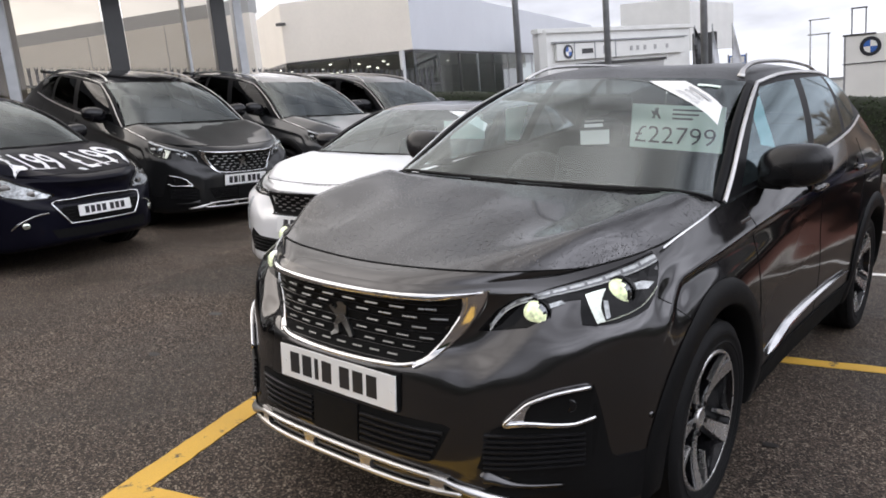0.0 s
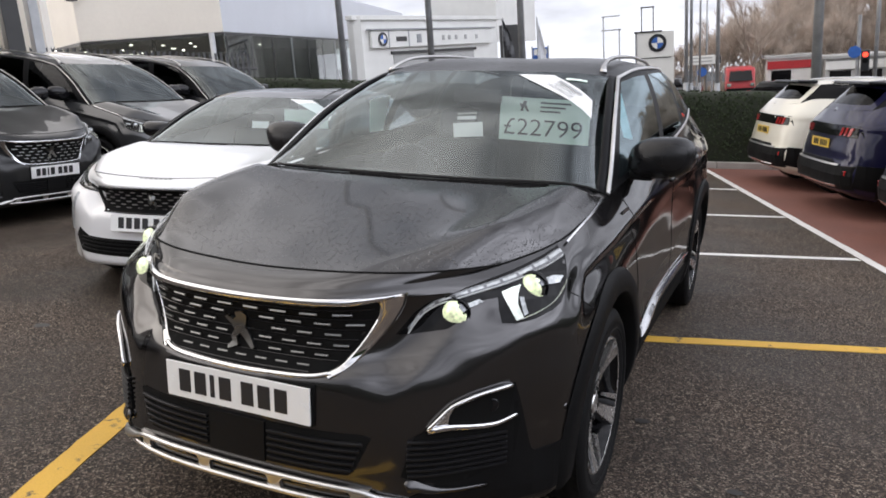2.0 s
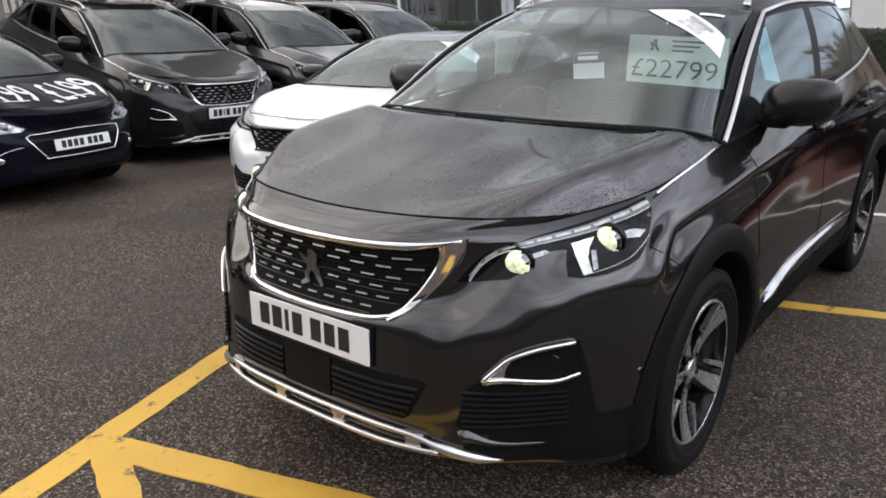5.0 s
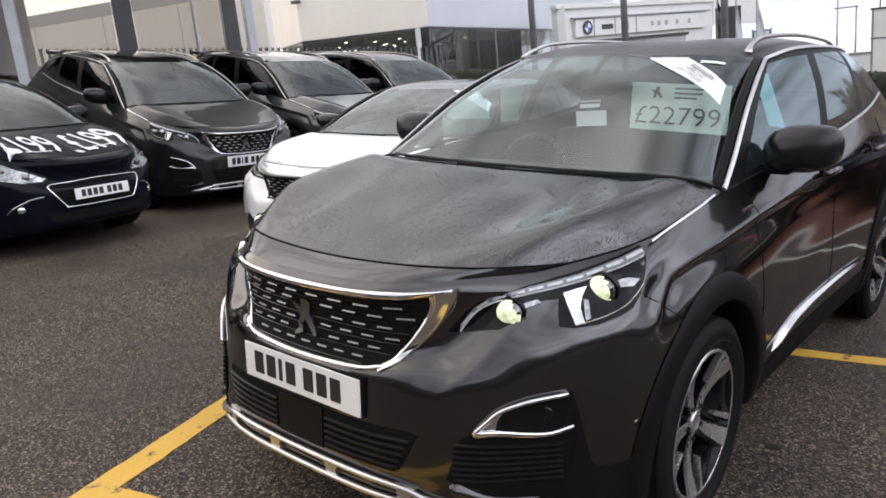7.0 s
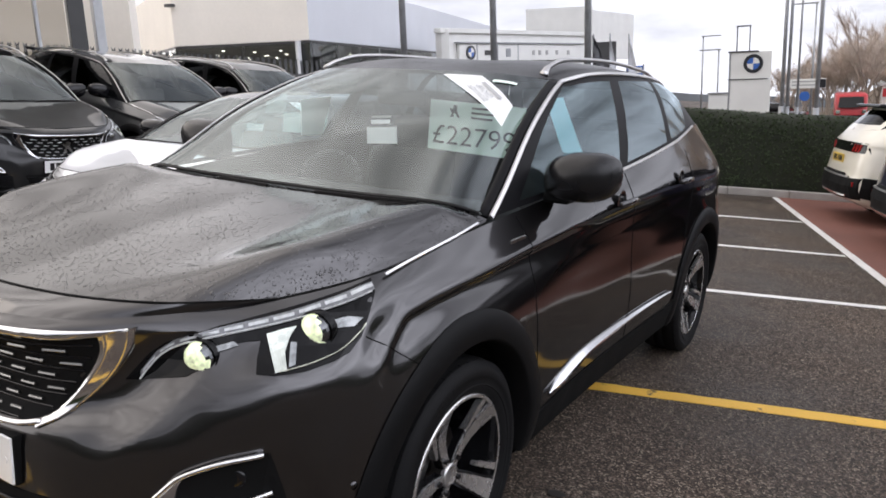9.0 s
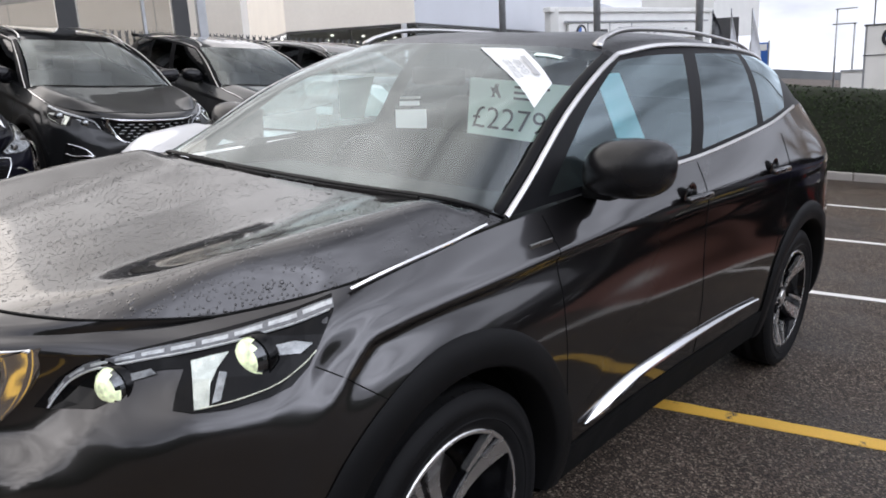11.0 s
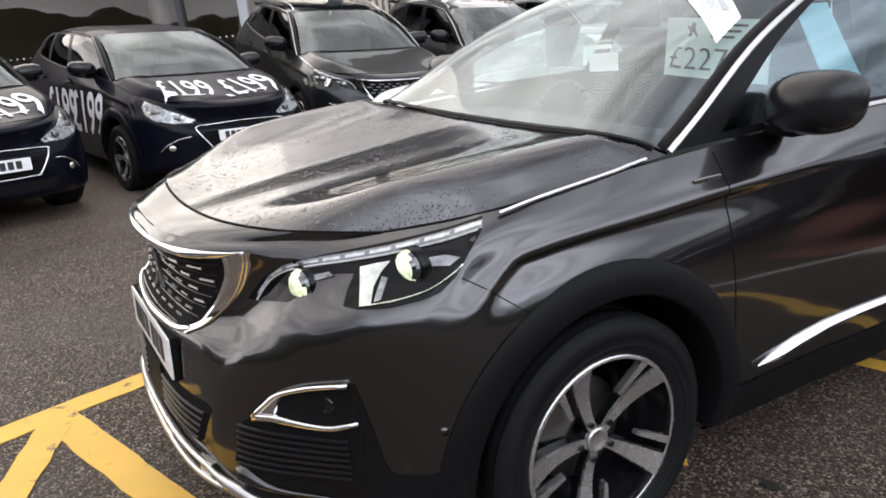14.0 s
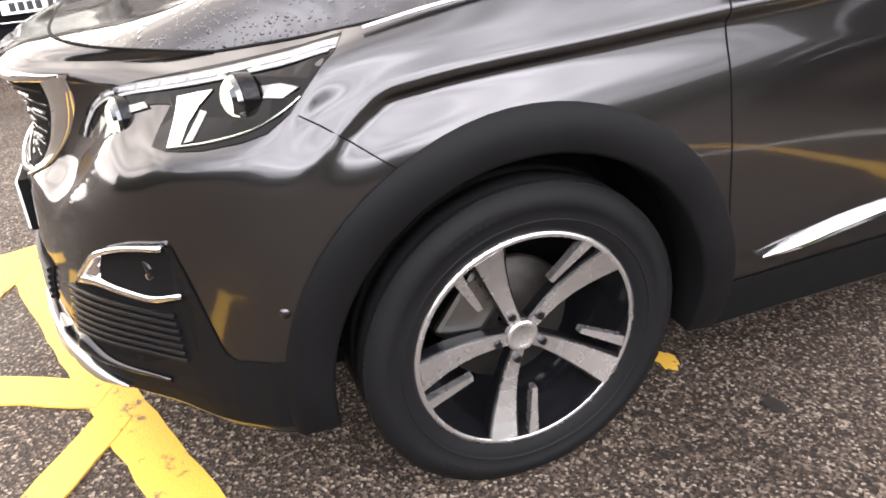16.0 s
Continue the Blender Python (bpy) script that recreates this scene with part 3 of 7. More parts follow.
NET = [
    level([(0, -0.78, 0.25), (0.30, -0.77, 0.25), (0.50, -0.72, 0.24), (0.64, -0.65, 0.23), (0.74, -0.54, 0.22), (0.80, -0.42, 0.22)],
          (0.80,) * 7, (0.21,) * 7, [(0.70, 3.30, 0.25), (0.40, 3.36, 0.27), (0, 3.38, 0.27)]),
    level([(0, -0.920, 0.30), (0.32, -0.905, 0.30), (0.542, -0.828, 0.285), (0.680, -0.692, 0.275), (0.805, -0.572, 0.265), (0.865, -0.42, 0.255)],
          (0.885, 0.865, 0.855, 0.855, 0.865, 0.89, 0.88), (0.25, 0.25, 0.255, 0.26, 0.265, 0.27, 0.30), [(0.78, 3.38, 0.33), (0.44, 3.50, 0.34), (0, 3.52, 0.34)]),
    level([(0, -0.936, 0.40), (0.32, -0.918, 0.40), (0.540, -0.838, 0.40), (0.692, -0.702, 0.41), (0.815, -0.557, 0.42), (0.884, -0.41, 0.43)],
          (0.915, 0.905, 0.885, 0.885, 0.90, 0.92, 0.905), (0.45, 0.42, 0.42, 0.42, 0.43, 0.46, 0.48), [(0.80, 3.42, 0.50), (0.45, 3.53, 0.50), (0, 3.55, 0.50)]),
    level([(0, -0.932, 0.57), (0.30, -0.915, 0.57), (0.523, -0.832, 0.585), (0.691, -0.709, 0.60), (0.818, -0.561, 0.605), (0.886, -0.399, 0.605)],
          (0.915, 0.905, 0.895, 0.895, 0.905, 0.925, 0.905), (0.66, 0.60, 0.58, 0.58, 0.60, 0.66, 0.66), [(0.80, 3.39, 0.66), (0.45, 3.49, 0.66), (0, 3.51, 0.66)]),
    level([(0, -0.936, 0.664), (0.27, -0.910, 0.666), (0.50, -0.826, 0.68), (0.692, -0.708, 0.69), (0.819, -0.557, 0.70), (0.885, -0.385, 0.71)],
          (0.910, 0.903, 0.893, 0.893, 0.904, 0.921, 0.901), (0.75, 0.70, 0.68, 0.685, 0.71, 0.76, 0.76), [(0.79, 3.38, 0.76), (0.445, 3.475, 0.76), (0, 3.495, 0.76)]),
    level([(0, -0.890, 0.715), (0.27, -0.870, 0.718), (0.440, -0.806, 0.74), (0.682, -0.696, 0.770), (0.814, -0.548, 0.788), (0.880, -0.368, 0.80)],
          (0.897, 0.893, 0.885, 0.886, 0.897, 0.908, 0.89), (0.83, 0.80, 0.78, 0.79, 0.82, 0.86, 0.86), [(0.78, 3.36, 0.88), (0.44, 3.45, 0.88), (0, 3.47, 0.88)]),
    level([(0, -0.888, 0.825), (0.27, -0.866, 0.83), (0.45, -0.780, 0.84), (0.645, -0.650, 0.85), (0.776, -0.488, 0.862), (0.844, -0.318, 0.88)],
          (0.879, 0.881, 0.881, 0.883, 0.893, 0.899, 0.881), (0.90, 0.89, 0.89, 0.905, 0.93, 0.96, 0.97), [(0.76, 3.345, 0.98), (0.43, 3.435, 0.98), (0, 3.455, 0.98)]),
    level([(0, -0.930, 0.890), (0.27, -0.906, 0.895), (0.47, -0.768, 0.906), (0.625, -0.614, 0.913), (0.750, -0.455, 0.93), (0.815, -0.288, 0.955)],
          (0.850, 0.864, 0.872, 0.877, 0.885, 0.883, 0.865), (0.965, 0.98, 1.0, 1.02, 1.04, 1.06, 1.08), [(0.74, 3.33, 1.08), (0.42, 3.42, 1.07), (0, 3.44, 1.07)]),
    level([(0, -0.905, 0.920), (0.255, -0.882, 0.926), (0.455, -0.755, 0.933), (0.60, -0.582, 0.947), (0.708, -0.408, 0.972), (0.772, -0.245, 0.999)],
          (0.792, 0.797, 0.812, 0.817, 0.815, 0.775, 0.71), (1.033, 1.075, 1.12, 1.152, 1.232, 1.30, 1.30), [(0.63, 3.22, 1.24), (0.38, 3.34, 1.22), (0, 3.36, 1.22)]),
]
EDGE = NET[-1]
ROOF_SIDE = [(0.630, 1.11, 1.50), (0.648, 1.35, 1.535), (0.655, 1.65, 1.550), (0.640, 2.1, 1.553), (0.605, 2.5, 1.540), (0.53, 2.95, 1.50)]
SCREEN_TOP = [(0, 0.92, 1.528), (0.30, 0.945, 1.525), (0.50, 1.005, 1.518), (0.630, 1.11, 1.50)]
PILLAR = [(0.793, 0.272, 1.073), (0.762, 0.41, 1.160), (0.709, 0.655, 1.318), (0.660, 0.92, 1.438), (0.630, 1.11, 1.50)]
HUBS = (0.0, 2.675)
HUB_Z = 0.345


def lower_body():
    K = np.array(NET)
    along = np.array([spline(c, 200) for c in K])
    g = np.array([spline(along[:, i], 150) for i in range(201)]).transpose(1, 0, 2).copy()
    # ease the skin round the corners, outside the grille's recess
    soft = g.copy()
    for _ in range(34):
        soft[1:-1] = 0.25 * soft[:-2] + 0.5 * soft[1:-1] + 0.25 * soft[2:]
    w = np.clip((g[..., 0] - 0.40) / 0.16, 0, 1) * np.clip((0.6 - g[..., 1]) / 0.4, 0, 1)
    w = (w * w * (3 - 2 * w))[..., None]
    g = g * (1 - w) + soft * w
    # the fold that sweeps from the headlight over the front arch into the door
    fold_y, fold_z = (-0.42, -0.34, -0.256, -0.14, -0.03, 0.18, 0.43, 0.80), (0.76, 0.832, 0.888, 0.907, 0.918, 0.932, 0.952, 0.975)
    for p in g.reshape(-1, 3):
        if p[0] > 0.7 and -0.42 < p[1] < 1.0:
            d = p[2] - np.interp(p[1], fold_y, fold_z)
            fade = min(1, (p[1] + 0.42) / 0.12) * min(1, (1.0 - p[1]) / 0.6)
            p[0] += fade * (0.007 * math.exp(-((d - 0.020) / 0.018) ** 2) - 0.013 * math.exp(-((d + 0.012) / (0.014 if d > -0.012 else 0.060)) ** 2))
    # the fold that runs down from the headlight's notch: the face beside the grille lies behind it
    for p in g.reshape(-1, 3):
        if p[1] < -0.45 and 0.18 < p[0] < 0.85 and 0.55 < p[2] < 0.90:
            a = (p[0] - 0.455) * 0.572 + (p[1] + 0.778) * 0.82
            d = (-(a - 0.066) * 0.697 + (p[2] - 0.739) * 0.717)
            t = (a - 0.066) * 0.717 + (p[2] - 0.739) * 0.697
            fade = math.exp(-(t / 0.15) ** 4) * max(0.0, 1 - max(0.0, d - 0.05) / 0.10)
            if d > 0:
                q = 0.042 * (1 - math.exp(-d / 0.05)) * fade
                p[0] -= 0.82 * q
                p[1] += 0.572 * q
    # the shelf on which the headlight sits: the skin below it stands upright
    for p in g.reshape(-1, 3):
        if p[0] > 0.55 and -0.76 < p[1] < -0.15 and 0.62 < p[2] < 1.0:
            a = (p[0] - 0.455) * 0.572 + (p[1] + 0.778) * 0.82
            d = p[2] - np.interp(a, (0.26, 0.37, 0.44, 0.51, 0.56), (0.824, 0.827, 0.840, 0.880, 0.930))
            fade = min(1, max(0, (a - 0.20) / 0.12)) * min(1, max(0, (0.66 - a) / 0.14))
            q = 0.018 * fade * fade * (3 - 2 * fade) * math.exp(-(d / 0.048) ** 2)
            p[0] += 0.82 * q
            p[1] -= 0.572 * q
    return g


BODY = lower_body()
def along(pts, a, b, n):
    """n + 1 points of the curve through pts, from its a-th to its b-th point."""
    fine = spline(pts, 40 * (len(pts) - 1))
    q = np.linspace(a, b, n + 1) * 40
    return np.array([[np.interp(t, np.arange(len(fine)), fine[:, k]) for k in range(3)] for t in q])


# the bonnet's front edge, from the middle to the corner where it meets its side edge, over a lip of body above the grille
MEET = 3.45
SHUT = along([(0, -0.805, 0.950), (0.20, -0.798, 0.955), (0.36, -0.772, 0.961), (0.50, -0.702, 0.962), (0.59, -0.600, 0.960), tuple(along(EDGE, MEET, MEET, 1)[0])], 0, 5, 28)
LIP = coons(along(EDGE, 0, MEET, 28), SHUT, [EDGE[0], (0, -0.862, 0.938), (0, -0.805, 0.950)], [tuple(SHUT[-1])] * 3, 28, 6)
def ease(q):
    """0 to 1, smoothly."""
    q = min(1.0, max(0.0, q))
    return q * q * (3 - 2 * q)


NOSE = coons(SHUT, [(0, 0.155, 1.100), (0.35, 0.150, 1.103), (0.60, 0.162, 1.106), (0.72, 0.205, 1.094), (0.794, 0.265, 1.066)],
             [(0, -0.805, 0.950), (0, -0.55, 0.990), (0, -0.25, 1.036), (0, -0.02, 1.072), (0, 0.155, 1.100)],
             np.vstack([along(EDGE, MEET, 6, 30), along([EDGE[6], (0.794, 0.265, 1.066)], 0, 1, 10)[1:]]), 28, 40)
for j in range(NOSE.shape[0]):
    for i in range(NOSE.shape[1]):
        u, v = i / 28, j / 40
        rise = (0.068 - 0.033 * v) * ease(v / 0.38 + 0.04) * (0.15 + 0.85 * ease((1 - v) / 0.12))
        NOSE[j, i, 2] += rise * (math.exp(-((u - 0.72) / (0.26 if u < 0.72 else 0.22)) ** 2) - 0.10 * math.exp(-((u - 0.36) / 0.16) ** 2)) * (1 - u ** 12) + 0.006 * math.sin(math.pi * u) * math.sin(math.pi * v)
SCREEN = coons([(0, 0.165, 1.109), (0.35, 0.160, 1.112), (0.60, 0.172, 1.116), (0.72, 0.215, 1.103), (0.793, 0.272, 1.073)], SCREEN_TOP,
               [(0, 0.165, 1.109), (0, 0.54, 1.338), (0, 0.92, 1.528)], PILLAR, 30, 20)
for j in range(21):
    for i in range(31):
        u = i / 30
        SCREEN[j, i, 2] -= 0.036 * min(1, max(0, (u - 0.58) / 0.34)) ** 2 * (1 - ease((u - 0.94) / 0.06)) * math.sin(math.pi * j / 20) ** 0.5
ROOF = coons(SCREEN_TOP, [(0, 3.08, 1.55), (0.30, 3.06, 1.54), (0.53, 2.95, 1.50)],
             [(0, 0.92, 1.528), (0, 1.4, 1.585), (0, 2.2, 1.60), (0, 3.08, 1.55)], ROOF_SIDE, 14, 30)
for j in range(31):
    for i in range(15):
        ROOF[j, i, 2] += 0.016 * math.sin(math.pi * i / 14) * math.sin(math.pi * j / 30)
SIDE = coons([PILLAR[0], *EDGE[7 + 1:13], (0.63, 3.22, 1.24)], ROOF_SIDE, PILLAR, [(0.63, 3.22, 1.24), (0.585, 3.06, 1.385), (0.53, 2.95, 1.50)], 48, 16)
for j in range(17):
    SIDE[j, :, 0] += 0.012 * math.sin(math.pi * j / 16)


def set_pillars(g):
    """Slides the columns of the window band along it, so that the pillars stand where they should at belt and roof."""
    cols = np.array((21, 23, 36, 38, 44))
    belt, eave = np.array((1.39, 1.50, 2.08, 2.16, 2.52)), np.array((1.54, 1.65, 2.14, 2.21, 2.80))
    out = g.copy()
    for j, row in enumerate(g):
        q = (j - 1.5) / 12
        y = np.interp(np.arange(49), (0, 2, *cols, 48), (row[0, 1], row[2, 1], *(belt + (eave - belt) * q), row[48, 1]))
        for k in range(3):
            out[j, :, k] = np.interp(y, row[:, 1], row[:, k])
    return out


SIDE = set_pillars(SIDE)
BACK = coons([(0, 3.36, 1.22), (0.38, 3.34, 1.22), (0.63, 3.22, 1.24)], [(0, 3.08, 1.55), (0.30, 3.06, 1.54), (0.53, 2.95, 1.50)],
             [(0, 3.36, 1.22), (0, 3.24, 1.39), (0, 3.08, 1.55)], [(0.63, 3.22, 1.24), (0.585, 3.06, 1.385), (0.53, 2.95, 1.50)], 12, 10)
WINDOWS = ((2, 21), (23, 36), (38, 44))   # columns of SIDE: front door, rear door, quarter light


def whole_shell():
    bm = bmesh.new()
    for g in (BODY, LIP, NOSE, SCREEN, ROOF, SIDE, BACK):
        sheet(bm, g)
    t = BVHTree.FromBMesh(bm)
    bm.free()
    return t


SHELL = whole_shell()
FRONT, LEFT, TOP = (0, -1, 0), (1, 0, 0), (0, 0, 1)


def on_side(y, z, d=0.0):
    h = SHELL.ray_cast(Vector((3, y, z)), Vector((-1, 0, 0)))
    return Vector((h[0].x + d if h[0] else 0.88, y, z))


def on_front(x, z, d=0.0):
    h = SHELL.ray_cast(Vector((x, -3, z)), Vector((0, 1, 0)))
    return Vector((x, h[0].y - d if h[0] else -0.9, z))


def in_window(j, i):
    return any(a <= i < b for a, b in WINDOWS) and 1 <= j < 14


def near_wheel(p):
    return any(math.hypot(p[1] - y, p[2] - HUB_Z) < 0.452 for y in HUBS) and abs(p[0]) > 0.5


def flip(bm):
    """The mirror image on the car's other side."""
    for v in bm.verts:
        v.co.x = -v.co.x
    bmesh.ops.reverse_faces(bm, faces=bm.faces)
    return bm


def bend(bm, warp):
    if warp:
        for v in bm.verts:
            v.co = warp(v.co)
    return bm


def wheel(car, at, r=0.355, rim=0.248, detail=True, dark=False):
    """tyre, rim with five split spokes, hub cap, brake; the outer face looks along local +x."""
    w = empty("wheel", at)
    w.parent = car
    tyre = lathe(bmesh.new(), [(rim, -0.10), (rim + 0.02, -0.112), (r - 0.03, -0.118), (r - 0.006, -0.098), (r, -0.07), (r, -0.035), (r - 0.005, -0.03), (r - 0.005, -0.022), (r, -0.018), (r, 0.018), (r - 0.005, 0.022), (r - 0.005, 0.03),
                                (r, 0.035), (r, 0.07), (r - 0.006, 0.096), (r - 0.03, 0.112), (r - 0.05, 0.114), (r - 0.053, 0.110), (rim + 0.035, 0.112), (rim + 0.022, 0.108), (rim + 0.006, 0.100), (rim, 0.092)], 64)
    body = part("tyre", tyre, RUBBER, w, "black rubber tyre", True)
    if detail:
        bm = bmesh.new()
        for k in range(54):
            box(bm, (0.070, -0.0188, r - 0.024), (0.0945, 0.0188, r - 0.0030), pose(0, 0, 0, 360 * k / 54))
        part("tread", bm, RUBBER, body, "tyre shoulder tread")
        bm = lathe(bmesh.new(), [(rim + 0.030, 0.1105), (rim + 0.033, 0.1135), (rim + 0.036, 0.1105)], 64)
        part("bead_ridge", bm, RUBBER, body)
        for k, n in ((15, 7), (140, 5), (255, 9)):
            for i in range(n):
                bm = boxed((0.1105, -0.004, rim + 0.058), (0.1138, 0.004, rim + 0.072), 0.0, pose(0, 0, 0, k + 3.0 * i))
                part("raised_mark", bm, RUBBER, body)
    part("rim", lathe(bmesh.new(), [(rim + 0.004, 0.094), (rim + 0.003, 0.100), (rim - 0.006, 0.103), (rim - 0.009, 0.100)], 64), ALLOY, w, "bright machined rim edge", True)
    part("barrel", lathe(bmesh.new(), [(rim - 0.009, 0.100), (rim - 0.02, 0.06), (rim - 0.03, -0.09), (0.02, -0.095)], 48), PIANO, w, "gloss black wheel barrel", True)
    part("brake_disc", lathe(bmesh.new(), [(0.02, -0.01), (0.145, -0.01), (0.15, -0.02), (0.145, -0.035), (0.02, -0.035)], 40), IRON, w, "dull iron brake disc", True)
    bm = bmesh.new()
    box(bm, (-0.045, -0.085, 0.06), (0.025, 0.085, 0.165), pose(0, 0, 0, 55), 0.012)
    part("caliper", bm, DASHES, w, "grey brake caliper")
    for k in range(5):
        turn = pose(0, 0, 0, 72 * k + 24)
        for nm, mt, lift, wide in (("spoke_core", PIANO, 0.0, 1.25), ("spoke", ALLOY, 0.006, 1.0)):
            bm = bmesh.new()
            rows = []
            for s in range(7):
                q = s / 6
                rad = 0.035 + (rim - 0.010 - 0.035) * q
                x = 0.060 + 0.036 * q ** 1.5 + lift - 0.012 * math.sin(math.pi * q)
                h = (0.013 + 0.019 * q ** 1.4) * wide
                off = 0.010 * q
                rows.append([bm.verts.new(turn @ Vector((x - d, off + e * h, rad))) for d, e in ((0.0, -1), (0.0, 1), (0.025, 1.05), (0.025, -1.05))])
            for a, b in zip(rows, rows[1:]):
                for i in range(4):
                    bm.faces.new((a[i], a[(i + 1) % 4], b[(i + 1) % 4], b[i]))
            bm.faces.new(rows[0])
            bm.faces.new(rows[-1][::-1])
            bmesh.ops.recalc_face_normals(bm, faces=bm.faces)
            part(nm, bm, PIANO if dark and mt is ALLOY else mt, w)
        if detail:
            bm = bmesh.new()
            rows = []
            for s in range(5):
                q = s / 4
                rad = 0.125 + (rim - 0.012 - 0.125) * q
                x = 0.080 + 0.020 * q
                c, h = -0.052 - 0.012 * q, 0.006 + 0.006 * q
                rows.append([bm.verts.new(turn @ Vector((x - d, c + e * h, rad))) for d, e in ((0, -1), (0, 1), (0.02, 1), (0.02, -1))])
            for a, b in zip(rows, rows[1:]):
                for i in range(4):
                    bm.faces.new((a[i], a[(i + 1) % 4], b[(i + 1) % 4], b[i]))
            bm.faces.new(rows[0])
            bm.faces.new(rows[-1][::-1])
            bmesh.ops.recalc_face_normals(bm, faces=bm.faces)
            part("thin_spoke", bm, ALLOY, w)
            bm = bmesh.new()
            rod(bm, turn @ Vector((0.050, 0.034, -0.045)), turn @ Vector((0.072, 0.034, -0.045)), 0.009, 6)
            part("wheel_bolt", bm, PIANO, w)
    part("hub_cap", lathe(bmesh.new(), [(0.037, 0.055), (0.037, 0.067), (0.034, 0.071), (0.026, 0.072), (0.024, 0.070), (0.0005, 0.071)], 28), ALLOY, w, "machined hub cap with a plain emblem", True)
    return w


HOOD_OF = {"grey_paint": GREY_WET}
CORNER = Vector((0.455, -0.778, 0))       # inner tip of a headlight, from which its outline runs back along the wing
DIAG = Vector((0.82, -0.572, 0)).normalized()


def lofted(one, two, offset, depth):
    """A smooth plate on the nose between two curves of (x, z), a few millimetres proud."""
    q = np.linspace(0, 1, len(one))
    grid = []
    for k in (0.0, 0.25, 0.5, 0.75, 1.0):
        c = one * (1 - k) + two * k
        y = np.polyval(np.polyfit(q, [on_front(x, z, offset).y for x, z in c], 4), q)
        grid.append(np.column_stack([c[:, 0], y, c[:, 1]]))
    grid = [grid[0] + (0, depth, 0)] + grid + [grid[-1] + (0, depth, 0)]
    bm = sheet(bmesh.new(), np.array(grid), None, False)
    bmesh.ops.recalc_face_normals(bm, faces=bm.faces)
    if sum(f.normal.y * f.calc_area() for f in bm.faces) > 0:
        bmesh.ops.reverse_faces(bm, faces=bm.faces)
    return bm


def suv_face(car, P, paint, full):
    # grille: dark bowl, rows of bright dashes, frame
    right = [(0.418, 0.893), (0.412, 0.856), (0.392, 0.814), (0.357, 0.757), (0.320, 0.712), (0.284, 0.692), (0.245, 0.685), (0.13, 0.682)]
    grille = P("grille", conform(SHELL, [(-x, z) for x, z in right] + [(0, 0.681)] + right[::-1] + [(0.25, 0.893), (0, 0.890), (-0.25, 0.893)], FRONT, 0.002, 0.01, 0.03), INNER, "black grille with bright dashes")
    for r in range(6):
        z = 0.702 + 0.0305 * r
        half = float(np.interp(z, (0.685, 0.712, 0.757, 0.814, 0.856, 0.89), (0.24, 0.315, 0.355, 0.39, 0.41, 0.415)))
        step = 0.070 + 0.0045 * r
        for k in range(-6, 7):
            x = (k + (0.5 if r % 2 else 0)) * step
            if abs(x) > half - 0.024 or (abs(x) < 0.055 and r in (1, 2, 3, 4)):
                continue
            p = [on_front(x + d * step * 0.27, z, 0.006) for d in (-1, 1)]
            P("dash_bar", ribbon(p, 0.0034, 0.003, (0, -0.93, 0.36)), DASHES, "", False, grille)
    if full:
        for r in range(7):
            z = 0.687 + 0.0305 * r
            half = float(np.interp(z, (0.685, 0.712, 0.757, 0.814, 0.856, 0.89), (0.24, 0.315, 0.355, 0.39, 0.41, 0.415)))
            P("grille_slat", ribbon([on_front(x, z, 0.003) for x in np.linspace(-half + 0.01, half - 0.01, 14)], 0.003, 0.002, FRONT), PIANO, "", False, grille)
    # frame: a thin rim below, broad mirror wedges at the corners, a bright bar on top
    low = spline([(-0.300, 0.690), (-0.24, 0.679), (-0.12, 0.676), (0, 0.675), (0.12, 0.676), (0.24, 0.679), (0.300, 0.690)], 40)
    P("grille_frame", ribbon([on_front(x, z, 0.004) for x, z in low], 0.0075 if full else 0.005, 0.006, (0, -0.85, 0.5)), CHROME, "chrome grille frame", True)
    rim_in, rim_out = spline(right[:6], 24), spline([(0.477, 0.915), (0.461, 0.861), (0.427, 0.803), (0.386, 0.752), (0.346, 0.706), (0.300, 0.678)], 24)
    for s in (1, -1):
        bm = lofted(rim_in, rim_out, 0.006, 0.012)
        P("frame_wedge", bm if s > 0 else flip(bm), CHROME, "mirror-bright chrome wedge", True)
    top = spline([(-0.477, 0.916), (-0.43, 0.908), (-0.30, 0.906), (0, 0.902), (0.30, 0.906), (0.43, 0.908), (0.477, 0.916)], 48)
    bot = spline([(-0.470, 0.909), (-0.41, 0.892), (-0.30, 0.888), (0, 0.883), (0.30, 0.888), (0.41, 0.892), (0.470, 0.909)], 48)
    P("grille_top_bar", lofted(top, bot, 0.009, 0.014), CHROME, "chrome bar across the grille top", True)
    # plain emblem: an upright shape with raised limbs
    emb = [(-0.062, 0.806), (-0.050, 0.815), (-0.030, 0.800), (-0.018, 0.813), (-0.020, 0.828), (0.005, 0.833), (0.020, 0.822), (0.016, 0.800), (0.012, 0.785), (0.024, 0.765), (0.044, 0.728), (0.034, 0.722),
           (0.005, 0.752), (-0.008, 0.765), (-0.022, 0.750), (-0.015, 0.727), (-0.030, 0.720), (-0.050, 0.712), (-0.052, 0.722), (-0.036, 0.735), (-0.040, 0.752), (-0.028, 0.772), (-0.034, 0.785)]
    P("emblem", conform(SHELL, emb, FRONT, 0.012, 0.010, 0.05), DASHES, "plain silver emblem")
    # number plate
    pl = P("number_plate", boxed((-0.26, -0.9405, 0.541), (0.26, -0.9345, 0.654), 0.0015), PLATE_W, "white number plate with dark bars")
    x = -0.210
